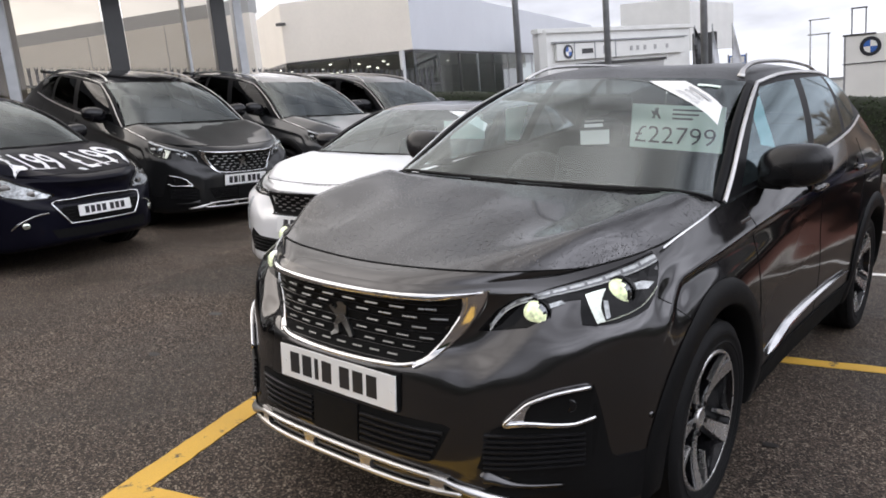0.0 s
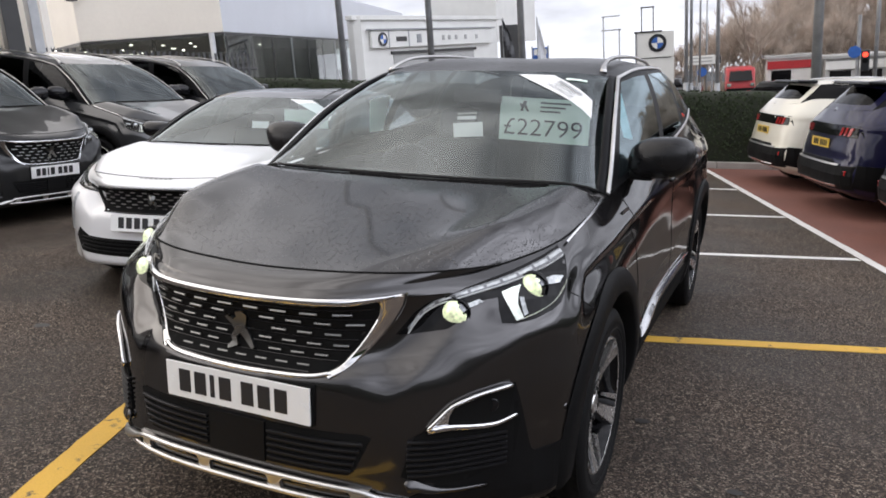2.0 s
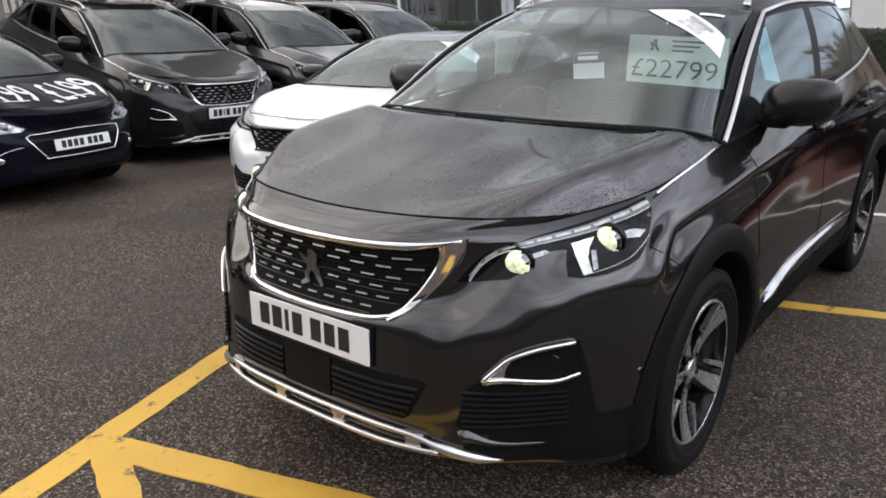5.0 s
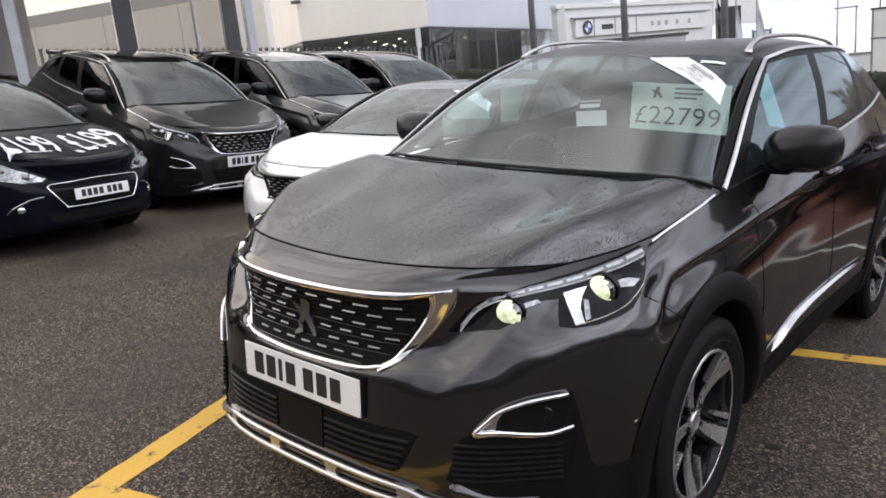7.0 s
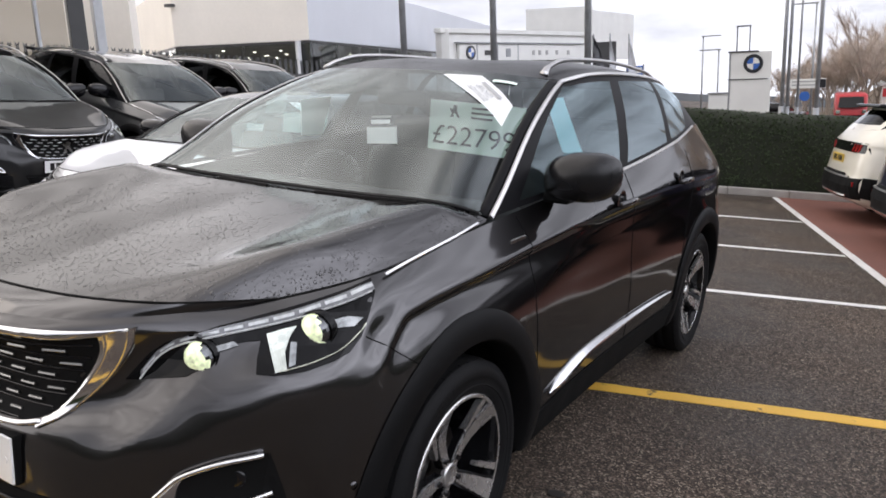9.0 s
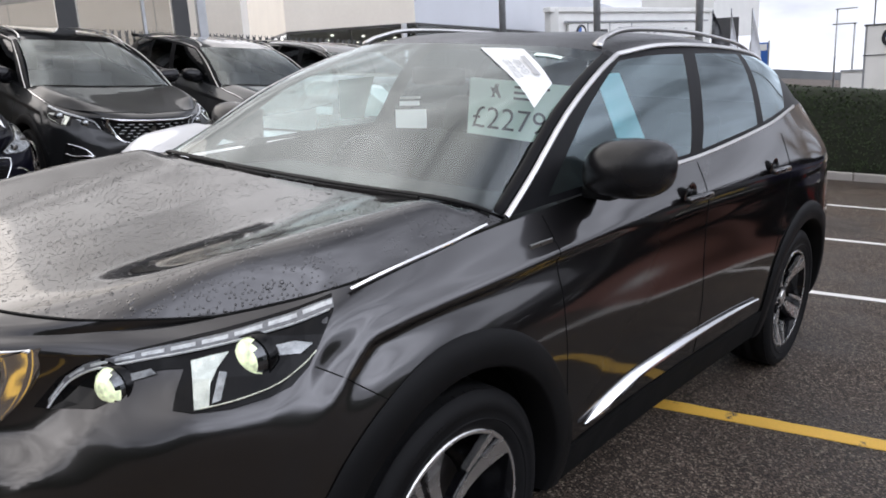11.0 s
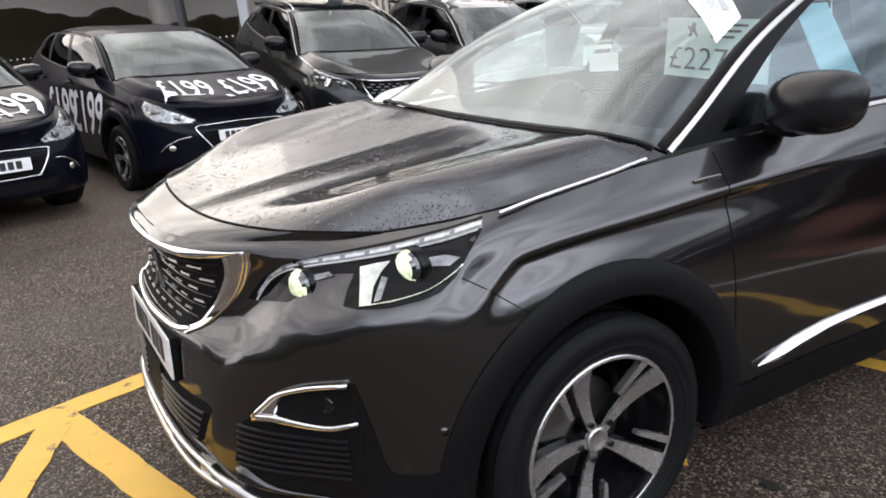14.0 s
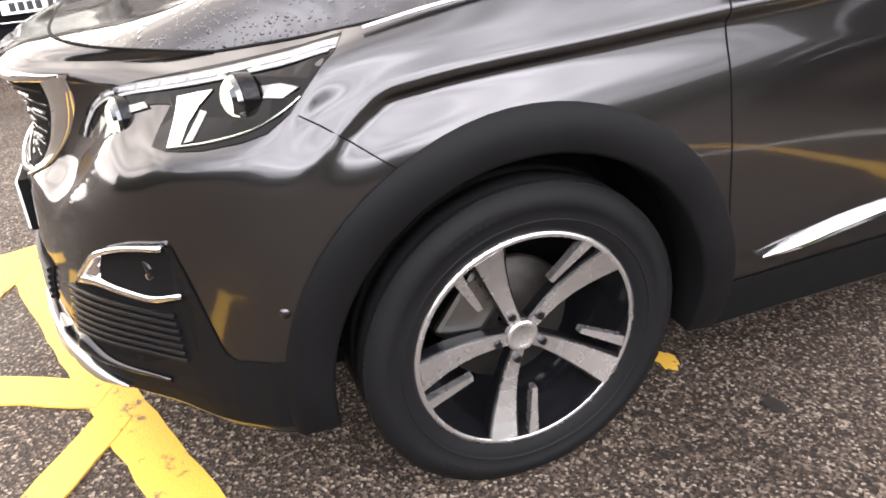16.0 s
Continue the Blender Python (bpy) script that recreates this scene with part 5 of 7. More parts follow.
def build_car(name, at, paint, label, style="suv", warp=None, full=True, roof=None, rails=True, wheels=((0, 0.355), (2.675, 0.355)), group="", plate=True):
    car = empty(name, at, label, "car", group)
    W = lambda bm: bend(bm, warp)
    P = lambda nm, bm, m, lab="", smooth=False, parent=None: part(nm, W(bm), m, parent or car, lab, smooth)
    # body: lower shell, nose, pillars, tailgate
    bm = bmesh.new()
    skin = BODY if full else BODY[::3]
    sheet(bm, skin, lambda j, i: not near_wheel(skin[j:j + 2, i:i + 2].reshape(4, 3).mean(0)))
    sheet(bm, LIP)
    sheet(bm, BACK, lambda j, i: not (2 <= j < 8 and i < 10))
    body = P("body", bm, paint, "", True)
    bm = sheet(bmesh.new(), NOSE)
    for v in bm.verts:
        v.co.z += 0.0015
    hood = P("bonnet", bm, HOOD_OF.get(paint.name, paint), "bonnet beaded with rain" if full else "", True)
    P("roof", sheet(bmesh.new(), ROOF), roof or paint, "glossy roof panel", True)
    # dark gap between nose and bonnet
    g = NOSE[0]
    path = [Vector((-x, y, z)) for x, y, z in g[::-1]] + [Vector(p) for p in g[1:]]
    P("shut_line", ribbon([p + Vector((0, 0, 0.0005)) for p in path], 0.004, 0.0018, TOP), INNER)
    for s in (1, -1):
        gap = ribbon([Vector(p) + Vector((0, 0, 0.0008)) for p in NOSE[0:37, 28]], 0.0035, 0.0016, (0.5, -0.2, 0.85))
        P("shut_line", gap if s > 0 else flip(gap), INNER)
        bm = sheet(bmesh.new(), SIDE, lambda j, i: not in_window(j, i), False)
        P("window_surround", bm if s > 0 else flip(bm), SURROUND if style != "hatch" else paint, "black window surround", True)
    # glass
    scr = sheet(bmesh.new(), SCREEN, lambda j, i: i < 28)
    glass = P("windscreen", scr, GLASS, "raked windscreen", True)
    glass.visible_shadow = False
    for s in (1, -1):
        bm = sheet(bmesh.new(), SCREEN, lambda j, i: i >= 28, False)
        P("screen_pillar", bm if s > 0 else flip(bm), SURROUND, "black windscreen pillar", True)
    for k, (a, b) in enumerate(WINDOWS):
        for s in (1, -1):
            bm = sheet(bmesh.new(), SIDE, lambda j, i: a <= i < b and 1 <= j < 14, False)
            w = P("side_window", bm if s > 0 else flip(bm), (TINT if k == 0 else DARKGLASS) if full else NIGHTGLASS, "", True)
            w.visible_shadow = False
    bm = sheet(bmesh.new(), BACK, lambda j, i: 2 <= j < 8 and i < 10)
    bmesh.ops.reverse_faces(bm, faces=bm.faces)
    P("rear_window", bm, REARGLASS, "dark rear window", True).visible_shadow = False
    # arches and wheel housings
    for hy in HUBS:
        for s in (1, -1):
            bm = bmesh.new()
            rows = []
            for k in range(41):
                a = radians(-11 + 202 * k / 40)
                row = []
                for rad, d in ((0.408, -0.06), (0.408, 0.004), (0.416, 0.012), (0.484, 0.014), (0.497, 0.003)):
                    y, z = hy + rad * math.cos(a), HUB_Z + rad * math.sin(a) * 1.02
                    p = on_side(y, max(z, 0.26), d)
                    p.z = max(z, 0.255)
                    p.x = min(max(p.x, 0.80), 0.94) if d > 0 else 0.82
                    row.append(bm.verts.new(p))
                rows.append(row)
            for p, q in zip(rows, rows[1:]):
                for i in range(4):
                    bm.faces.new((p[i], q[i], q[i + 1], p[i + 1]))
            bmesh.ops.recalc_face_normals(bm, faces=bm.faces)
            P("wheel_arch", bm if s > 0 else flip(bm), PLASTIC if style == "suv" else paint, "black plastic wheel-arch trim" if style == "suv" else "", True)
            bm = bmesh.new()
            rows = []
            for k in range(25):
                a = radians(-10 + 200 * k / 24)
                rows.append([bm.verts.new((x, hy + r * math.cos(a), HUB_Z + r * math.sin(a) * 1.02)) for x, r in ((0.86, 0.415), (0.56, 0.41), (0.54, 0.02))])
            for p, q in zip(rows, rows[1:]):
                for i in range(2):
                    bm.faces.new((p[i], q[i], q[i + 1], p[i + 1]))
            P("wheel_housing", bm if s > 0 else flip(bm), INNER)
    P("underbody", boxed((-0.60, -0.55, 0.22), (0.60, 3.2, 0.26)), INNER)
    # wheels
    for hy, r in wheels:
        for s in (1, -1):
            hub = (warp(Vector((0.785, hy, 0.345))) if warp else Vector((0.785, hy, 0.345)))
            hub.z = r - 0.010
            m = pose(s * hub.x, hub.y, hub.z, 0 if s > 0 else 0, 0, 0 if s > 0 else 180)
            wheel(car, m, r, r - 0.107, full)
    # cladding, sill strips, door gaps, handles, mirrors
    for s in (1, -1):
        F = (lambda b: b) if s > 0 else flip
        bm = conform(SHELL, [(0.45, 0.25), (2.24, 0.26), (2.22, 0.395), (0.45, 0.375)], LEFT, 0.006, 0.012, 0.12)
        P("sill_trim", F(bm), INNER if style == "suv" else paint)
        if style == "suv":
            path = [on_side(y, z, 0.010) for y, z in spline([(0.555, 0.430), (0.66, 0.447), (0.80, 0.468), (1.0, 0.483), (1.5, 0.490), (1.85, 0.487), (2.07, 0.480)], 30)]
            P("sill_strip", F(ribbon(path, lambda q: float(np.interp(q, (0, 0.1, 0.2, 0.36, 0.5, 0.67, 0.83, 1), (0.002, 0.013, 0.020, 0.021, 0.017, 0.011, 0.008, 0.004))), 0.006, (0.72, 0, 0.70))), CHROME, "polished chrome sill strip")
        for line in ([(0.425, 1.06), (0.425, 0.90), (0.455, 0.55), (0.47, 0.40)], [(1.425, 1.13), (1.43, 0.9), (1.44, 0.6), (1.445, 0.40)], [(2.36, 1.19), (2.37, 1.0), (2.30, 0.80), (2.235, 0.66)]):
            bm = ribbon([on_side(y, z, 0.0005) for y, z in spline(line, 60)], 0.0017, 0.0012, LEFT)
            P("door_gap", F(bm), INNER)
        for hy, hz in ((1.30, 1.022), (2.17, 1.045)):
            o = on_side(hy, hz)
            bm = boxed((o.x + 0.012, hy - 0.105, hz - 0.011), (o.x + 0.040, hy + 0.105, hz + 0.015), 0.010)
            h = P("door_handle", F(bm), paint, "", True)
            cup = lathe(bmesh.new(), [(0.001, 0.0), (0.045, -0.001), (0.055, 0.002)], 20, pose(o.x + 0.002, hy - 0.03, hz))
            P("handle_cup", F(cup), paint, "", True, h)
        # mirror: arm, casing, glass
        cas = bmesh.new()
        bmesh.ops.create_uvsphere(cas, u_segments=24, v_segments=14, radius=1)
        for v in cas.verts:
            x, y, z = v.co
            fl = 1 if y < 0 else 0.45
            v.co = Vector((0.926 + 0.136 * math.copysign(abs(x) ** 0.75, x), 0.685 + 0.105 * fl * math.copysign(abs(y) ** 0.8, y), 1.180 + 0.086 * math.copysign(abs(z) ** 0.75, z) + 0.015 * x))
        mir = P("mirror", F(cas), MIRROR if full else PIANO, "gloss black door mirror", True)
        P("mirror_arm", F(boxed((0.80, 0.63, 1.085), (0.90, 0.73, 1.125), 0.012)), PLASTIC, "", False, mir)
        P("mirror_glass", F(boxed((0.83, 0.729, 1.115), (1.01, 0.733, 1.245), 0.001)), CHROME, "", False, mir)
        # bright strip up the pillar and along the roof, belt strip
        path = [Vector(p) for p in spline([SIDE[0, 0], SIDE[4, 0], SIDE[8, 0], SIDE[12, 0], SIDE[16, 0]], 14)] + [Vector(p) for p in SIDE[16, 1:44]]
        path = [p + Vector((0.006, -0.004, 0.003)) for p in path]
        P("window_strip", F(ribbon(path, 0.0085 if full else 0.005, 0.004, lambda p: (0.8, -0.3, 0.45))), SATIN if style == "suv" else PIANO, "satin silver window strip")
        P("belt_strip", F(ribbon([Vector(p) + Vector((0.006, 0, 0.004)) for p in SIDE[0, 13:46]], 0.007, 0.003, (1, 0, 0.35))), SATIN if style == "suv" else PIANO, "satin silver belt strip")
        if style == "suv":
            path = spline([(0.770, -0.268), (0.778, -0.11), (0.780, 0.04), (0.776, 0.187)], 26)
            pts = []
            for x, y in path:
                h = SHELL.ray_cast(Vector((x + 0.012, y, 2)), Vector((0, 0, -1)))
                pts.append((h[0] if h[0] else Vector((x, y, 1.0))) + Vector((0.009, 0, 0.007)))
            P("wing_strip", F(ribbon(pts, 0.0042, 0.003, (0.75, 0, 0.65))), CHROME, "chrome strip along the bonnet edge")
        if rails:
            path = spline([(0.570, 1.08, 1.528), (0.556, 1.16, 1.562), (0.548, 1.36, 1.598), (0.538, 1.9, 1.614), (0.515, 2.45, 1.598), (0.500, 2.69, 1.576), (0.495, 2.80, 1.548)], 30)
            P("roof_rail", F(ribbon([Vector(p) for p in path], lambda q: 0.009 + 0.008 * max(0, 1 - 6 * min(q, 1 - q)), 0.008, (0.35, 0, 1))), SATIN, "satin silver roof rail", True)
        bm = conform(SHELL, [(0.40, 0.93), (0.74, 0.93), (0.73, 1.04), (0.50, 1.05)], (0, 1, 0), 0.006, 0.02, 0.08)
        tl = P("tail_lamp", bm if s < 0 else flip(bm), PIANO, "dark tail lamp with three red claws")
        for k in range(3):
            x = 0.43 + 0.082 * k
            claw = conform(SHELL, [(x, 0.94), (x + 0.045, 0.94), (x + 0.075, 1.035), (x + 0.03, 1.035)], (0, 1, 0), 0.012, 0.01, 0.06)
            P("claw", claw if s < 0 else flip(claw), REDLAMP, "red light claw", False, tl)
    FACES[style](car, P, paint, full)
    REAR = (0, 1, 0)
    if style == "suv" and not full:
        P("tail_band", conform(SHELL, [(-0.80, 0.93), (0.80, 0.93), (0.74, 1.06), (-0.74, 1.06)], REAR, 0.003, 0.01, 0.1), PIANO, "gloss black band across the tailgate")
        P("rear_bumper", conform(SHELL, [(-0.88, 0.34), (0.88, 0.34), (0.86, 0.62), (0.55, 0.60), (0.45, 0.66), (-0.45, 0.66), (-0.55, 0.60), (-0.86, 0.62)], REAR, 0.012, 0.03, 0.1), PLASTIC, "black lower rear bumper")
        P("bumper_strip", conform(SHELL, [(-0.62, 0.625), (0.62, 0.625), (0.60, 0.605), (-0.60, 0.605)], REAR, 0.022, 0.02, 0.1), SATIN, "silver bumper strip")
        P("bumper_strip", conform(SHELL, [(-0.62, 0.385), (0.62, 0.385), (0.60, 0.36), (-0.60, 0.36)], REAR, 0.022, 0.02, 0.1), CHROME, "chrome lower bumper strip")
        y = SHELL.ray_cast(Vector((0, 8, 0.83)), Vector((0, -1, 0)))[0].y
        pl = P("number_plate", boxed((-0.26, y + 0.002, 0.775), (0.26, y + 0.014, 0.886), 0.002), PLATE_Y, "yellow number plate with dark bars")
        for k in range(7):
            x = -0.215 + 0.056 * k + (0.04 if k > 3 else 0)
            P("plate_mark", boxed((x, y + 0.012, 0.795), (x + 0.040, y + 0.016, 0.865)), INK, "", False, pl)
        for sx in (1, -1):
            bm = conform(SHELL, [(3.10, 0.33), (3.40, 0.37), (3.38, 0.63), (3.12, 0.62)], LEFT, 0.010, 0.02, 0.1)
            P("bumper_side", bm if sx > 0 else flip(bm), PLASTIC, "black bumper side")
        P("roof_spoiler", boxed((-0.52, 2.98, 1.515), (0.52, 3.24, 1.56), 0.015), PIANO, "gloss black roof spoiler")
        for sx in (-1, 1):
            P("reflector", boxed((sx * 0.70 - 0.05, 3.44, 0.50), (sx * 0.70 + 0.05, 3.475, 0.56), 0.005), REDLAMP, "red bumper reflector")
    # cabin: dashboard, wheel, seats
    dash = bmesh.new()
    box(dash, (-0.70, 0.40, 0.86), (0.70, 0.78, 1.045), None, 0.05)
    P("dashboard", dash, DASH, "dark dashboard", True)
    if full:
        bm = bmesh.new()
        for k in range(28):
            a, b = 2 * math.pi * k / 28, 2 * math.pi * (k + 1) / 28
            rod(bm, (-0.36 + 0.18 * math.cos(a), 0.86 + 0.05 * math.sin(a), 0.99 + 0.16 * math.sin(a)), (-0.36 + 0.18 * math.cos(b), 0.86 + 0.05 * math.sin(b), 0.99 + 0.16 * math.sin(b)), 0.015, 8)
        box(bm, (-0.50, 0.85, 0.96), (-0.22, 0.89, 1.02), None, 0.012)
        P("steering_wheel", bm, DASH, "small black steering wheel", True)
        bm = boxed((-0.125, 0.90, 1.375), (0.125, 0.93, 1.440), 0.012)
        P("rear_view_mirror", bm, INNER, "", True)
    for sx in (-0.37, 0.37):
        for sy, hi in ((1.25, 1.20), (2.15, 1.14)):
            seat = P("seat", boxed((sx - 0.26, sy - 0.35, 0.50), (sx + 0.26, sy + 0.2, 0.68), 0.05), FABRIC, "black fabric seat", True)
            P("backrest", box(bmesh.new(), (sx - 0.25, sy + 0.10, 0.62), (sx + 0.25, sy + 0.24, hi), Matrix.Translation((0, sy, 0.6)) @ pose(0, 0, 0, -14) @ Matrix.Translation((0, -sy, -0.6)), 0.05), FABRIC, "", True, seat)
            P("headrest", box(bmesh.new(), (sx - 0.13, sy + 0.12, hi - 0.02), (sx + 0.13, sy + 0.22, hi + 0.17), Matrix.Translation((0, sy, 0.6)) @ pose(0, 0, 0, -14) @ Matrix.Translation((0, -sy, -0.6)), 0.04), FABRIC, "", True, seat)
    P("cabin_floor", boxed((-0.76, 0.3, 0.40), (0.76, 3.2, 0.44)), INNER)
    # wipers
    for a, b in (((-0.50, 0.158), (-0.02, 0.142)), ((0.20, 0.140), (0.60, 0.150))):
        pts = []
        for q in np.linspace(0, 1, 7):
            x, y = a[0] + (b[0] - a[0]) * q, a[1] + (b[1] - a[1]) * q
            h = SHELL.ray_cast(Vector((x, y, 3)), Vector((0, 0, -1)))
            if h[0]:
                pts.append(h[0] + Vector((0, 0, 0.004)))
        P("wiper", ribbon(pts, 0.005, 0.004, TOP), PLASTIC)
    edge = [Vector((-x, y, z)) for x, y, z in SCREEN[0, :28][::-1]] + [Vector(p) for p in SCREEN[0, 1:28]]
    P("cowl", ribbon([p + Vector((0, -0.004, 0.002)) for p in edge], 0.009, 0.003, (0, -0.3, 1)), PLASTIC, "black cowl below the windscreen")
    for s in (1, -1):
        seal = [Vector((p[0] - 0.024, p[1] - 0.008, p[2] + 0.002)) for p in SIDE[:, 0]]
        P("screen_seal", ribbon(seal, 0.018, 0.009, (0.42, -0.45, 0.78)) if s > 0 else flip(ribbon(seal, 0.018, 0.009, (0.42, -0.45, 0.78))), SURROUND, "black windscreen seal", True)
    return car

# ---- the cars on the lot ----
main_car = build_car("grey_suv", LOT.copy(), GREY, "dark metallic grey SUV with rain beads, parked across yellow lines", roof=ROOFWET)


def lot_car(x, y, heading, nose_down=0.0, z=0.0):
    """The pose of a car whose front axle stands at x, y and whose nose looks along heading (degrees from +x)."""
    return LOT @ pose(x, y, z, 0, 0, heading + 90) @ pose(0, 0, 0, nose_down)


SUVS = "SUVs in the display row"
build_car("grey_suv", lot_car(-6.20, 2.76, -4, 4.0), GREY2, "dark olive-grey SUV on display beside the showroom", full=False, roof=PIANO, group=SUVS)
build_car("grey_suv", lot_car(-6.36, 5.13, -3, 4.0), GREY3, "mid-grey metallic SUV parked in the display row", full=False, group=SUVS)
build_car("grey_suv", lot_car(-6.55, 7.5, -3, 4.0), GREY2, "black SUV with silver roof rails in the display row", full=False, group=SUVS)
HATCH = dict(style="hatch", warp=hatch_warp, full=False, rails=False, wheels=((0, 0.305), (2.675, 0.305)), group="navy hatchbacks with price figures")
build_car("hatchback", lot_car(-5.45, 0.60, 11, 0.5), NAVY, "navy hatchback with white price figures on bonnet and doors", **HATCH)
build_car("hatchback", lot_car(-4.88, -1.5, 17, 1.0), NAVY, "navy hatchback with white price figures, end of the row", **HATCH)
build_car("white_saloon", lot_car(-2.5, 1.9, -76), WHITE, "white saloon parked beside the grey SUV", style="saloon", warp=saloon_warp, full=False, roof=PIANO, rails=False, wheels=((0, 0.34), (2.675, 0.34)))


def backed(x, y, heading):
    """A car whose rear's middle stands at x, y."""
    h = radians(heading)
    return lot_car(x + 3.5 * math.cos(h), y + 3.5 * math.sin(h), heading)


LOWER = Matrix.Diagonal((1, 1, 0.95, 1))
build_car("white_suv", backed(1.02, 9.42, 17.6) @ LOWER, CREAM, "pearl white SUV with its rear to the bays", full=False)
build_car("blue_suv", backed(1.72, 7.38, 17.6) @ LOWER, BLUE, "deep blue SUV with its rear to the bays", full=False)
build_car("black_suv", backed(2.44, 5.30, 17.6) @ LOWER, GREY2, "black SUV with its rear to the bays", full=False)

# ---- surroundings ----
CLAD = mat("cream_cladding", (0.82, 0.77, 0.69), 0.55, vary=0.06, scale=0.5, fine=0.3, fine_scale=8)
# white wall's shade put into its colour; the flag cloths borrow this blue-grey
CLAD_W = mat("shaded_cladding", (0.60, 0.62, 0.66), 0.5, vary=0.05, scale=0.5, fine=0.3, fine_scale=8)
STUCCO = mat("grey_stucco", (0.40, 0.40, 0.39), 0.7, vary=0.08, scale=0.8)
FASCIA = mat("pale_fascia", (0.74, 0.74, 0.71), 0.6, vary=0.05, scale=1.0)
POST = mat("galvanised_steel", (0.32, 0.33, 0.34), 0.5, 0.5, vary=0.15)
FENCE = mat("fence_steel", (0.075, 0.078, 0.08), 0.55, 0.3, vary=0.2)
FRAME = mat("dark_column_cladding", (0.052, 0.052, 0.052), 0.4, 0.2, vary=0.12, scale=2.0)
MULLION = mat("silver_mullion", (0.45, 0.46, 0.47), 0.4, 0.4, vary=0.08)
HALLROOM = mat("hall_interior", (0.42, 0.42, 0.38), 0.8, vary=0.3, scale=0.6)
ROOM = mat("showroom_wall", (0.33, 0.285, 0.25), 0.8, vary=0.25, scale=0.7)
# bark and twigs paled in colour for the haze of distance
BARK = mat("hazed_bark", (0.33, 0.275, 0.235), 0.9, vary=0.3, scale=9, fine=0.5, fine_scale=60, bump=0.004)
TWIG = mat("hazed_winter_twigs", (0.46, 0.385, 0.325), 0.9, vary=0.35, scale=0.4)
GRASS = mat("rough_bank", (0.12, 0.085, 0.055), 0.95, vary=0.4, scale=0.25, fine=0.6, fine_scale=3)
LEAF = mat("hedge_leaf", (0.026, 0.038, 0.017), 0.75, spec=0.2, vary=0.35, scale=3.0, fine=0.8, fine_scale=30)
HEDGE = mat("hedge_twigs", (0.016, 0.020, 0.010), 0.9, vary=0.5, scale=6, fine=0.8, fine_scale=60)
BADGE_B = mat("badge_blue", (0.03, 0.12, 0.42), 0.3, 0, 0.5)
BADGE_K = mat("badge_black", (0.015, 0.016, 0.02), 0.3, 0, 0.5)
REDP = mat("red_panel", (0.45, 0.025, 0.03), 0.4, 0, 0.3, 0.1)
GLOW = mat("ceiling_lamp", (1.0, 0.96, 0.88), 0.5, emit=3.5)
STOP = mat("stop_light", (1.0, 0.06, 0.03), 0.4, emit=1.4)
PANE = glass_mat("showroom_pane", (0.74, 0.72, 0.68), 1.75, 0.0, (1.0, 0.95, 0.90))
DARKPANE = glass_mat("dark_pane", (0.58, 0.62, 0.60), 1.6)


def fall(x, y):
    """The height of the sloping ground in the upright world."""
    return -(0.0653 * x + 0.0509 * y) / 0.9966


def stand(x, y, turn=0.0, z=0.0):
    return pose(x, y, fall(x, y) + z, 0, 0, turn)


# hedge: a clipped twiggy core and its leaves
def hedge():
    h = empty("hedge", grid_at(0, 10.56), "clipped dark evergreen hedge behind the kerb", "hedge")
    bm = bmesh.new()
    nx, prof = 150, [(0.0, 0.02), (-0.02, 0.35), (0.0, 0.75), (0.03, 1.08), (0.12, 1.24), (0.35, 1.29), (0.7, 1.27), (0.95, 1.20), (1.0, 0.8), (1.0, 0.0)]
    rows = []
    for i in range(nx + 1):
        x = -15 + 26 * i / nx
        rows.append([bm.verts.new((x, y + 0.05 * noise.noise((x * 1.4, z * 3, 0)), z * float(np.interp(x, (-4, 3.5), (1.08, 0.98))) * (1 + 0.05 * noise.noise((x * 0.7, y, 5))))) for y, z in prof])
    for p, q in zip(rows, rows[1:]):
        for k in range(len(prof) - 1):
            bm.faces.new((p[k], q[k], q[k + 1], p[k + 1]))
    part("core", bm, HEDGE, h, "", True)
    rnd = random.Random(4)
    verts, faces = [], []
    for _ in range(26000):
        x = rnd.uniform(-6.5, 7.5)
        s = rnd.random()
        if s < 0.74:
            p = Vector((x, rnd.uniform(-0.06, 0.05), rnd.uniform(0.04, 1.22)))
            n = Vector((rnd.gauss(0, 0.6), -1, rnd.gauss(0.35, 0.6)))
        else:
            p = Vector((x, rnd.uniform(0.0, 0.8), 1.24 + rnd.uniform(-0.02, 0.06)))
            n = Vector((rnd.gauss(0, 0.7), rnd.gauss(-0.2, 0.7), 1))
        p.y += 0.05 * noise.noise((x * 1.4, p.z * 3, 0))
        p.z *= float(np.interp(x, (-4, 3.5), (1.08, 0.98)))
        t = n.cross(Vector((rnd.gauss(0, 1), rnd.gauss(0, 1), rnd.gauss(0, 1)))).normalized()
        b = n.cross(t).normalized()
        l, w = rnd.uniform(0.018, 0.034), rnd.uniform(0.010, 0.017)
        k = len(verts)
        verts += [p - t * l, p + b * w, p + t * l, p - b * w]
        faces.append((k, k + 1, k + 2, k + 3))
    me = bpy.data.meshes.new("leaves")
    me.from_pydata(verts, [], faces)
    me.materials.append(LEAF)
    ob = new("leaves", me)
    ob.parent = h
    tagged(ob, kind="stuff")


hedge()

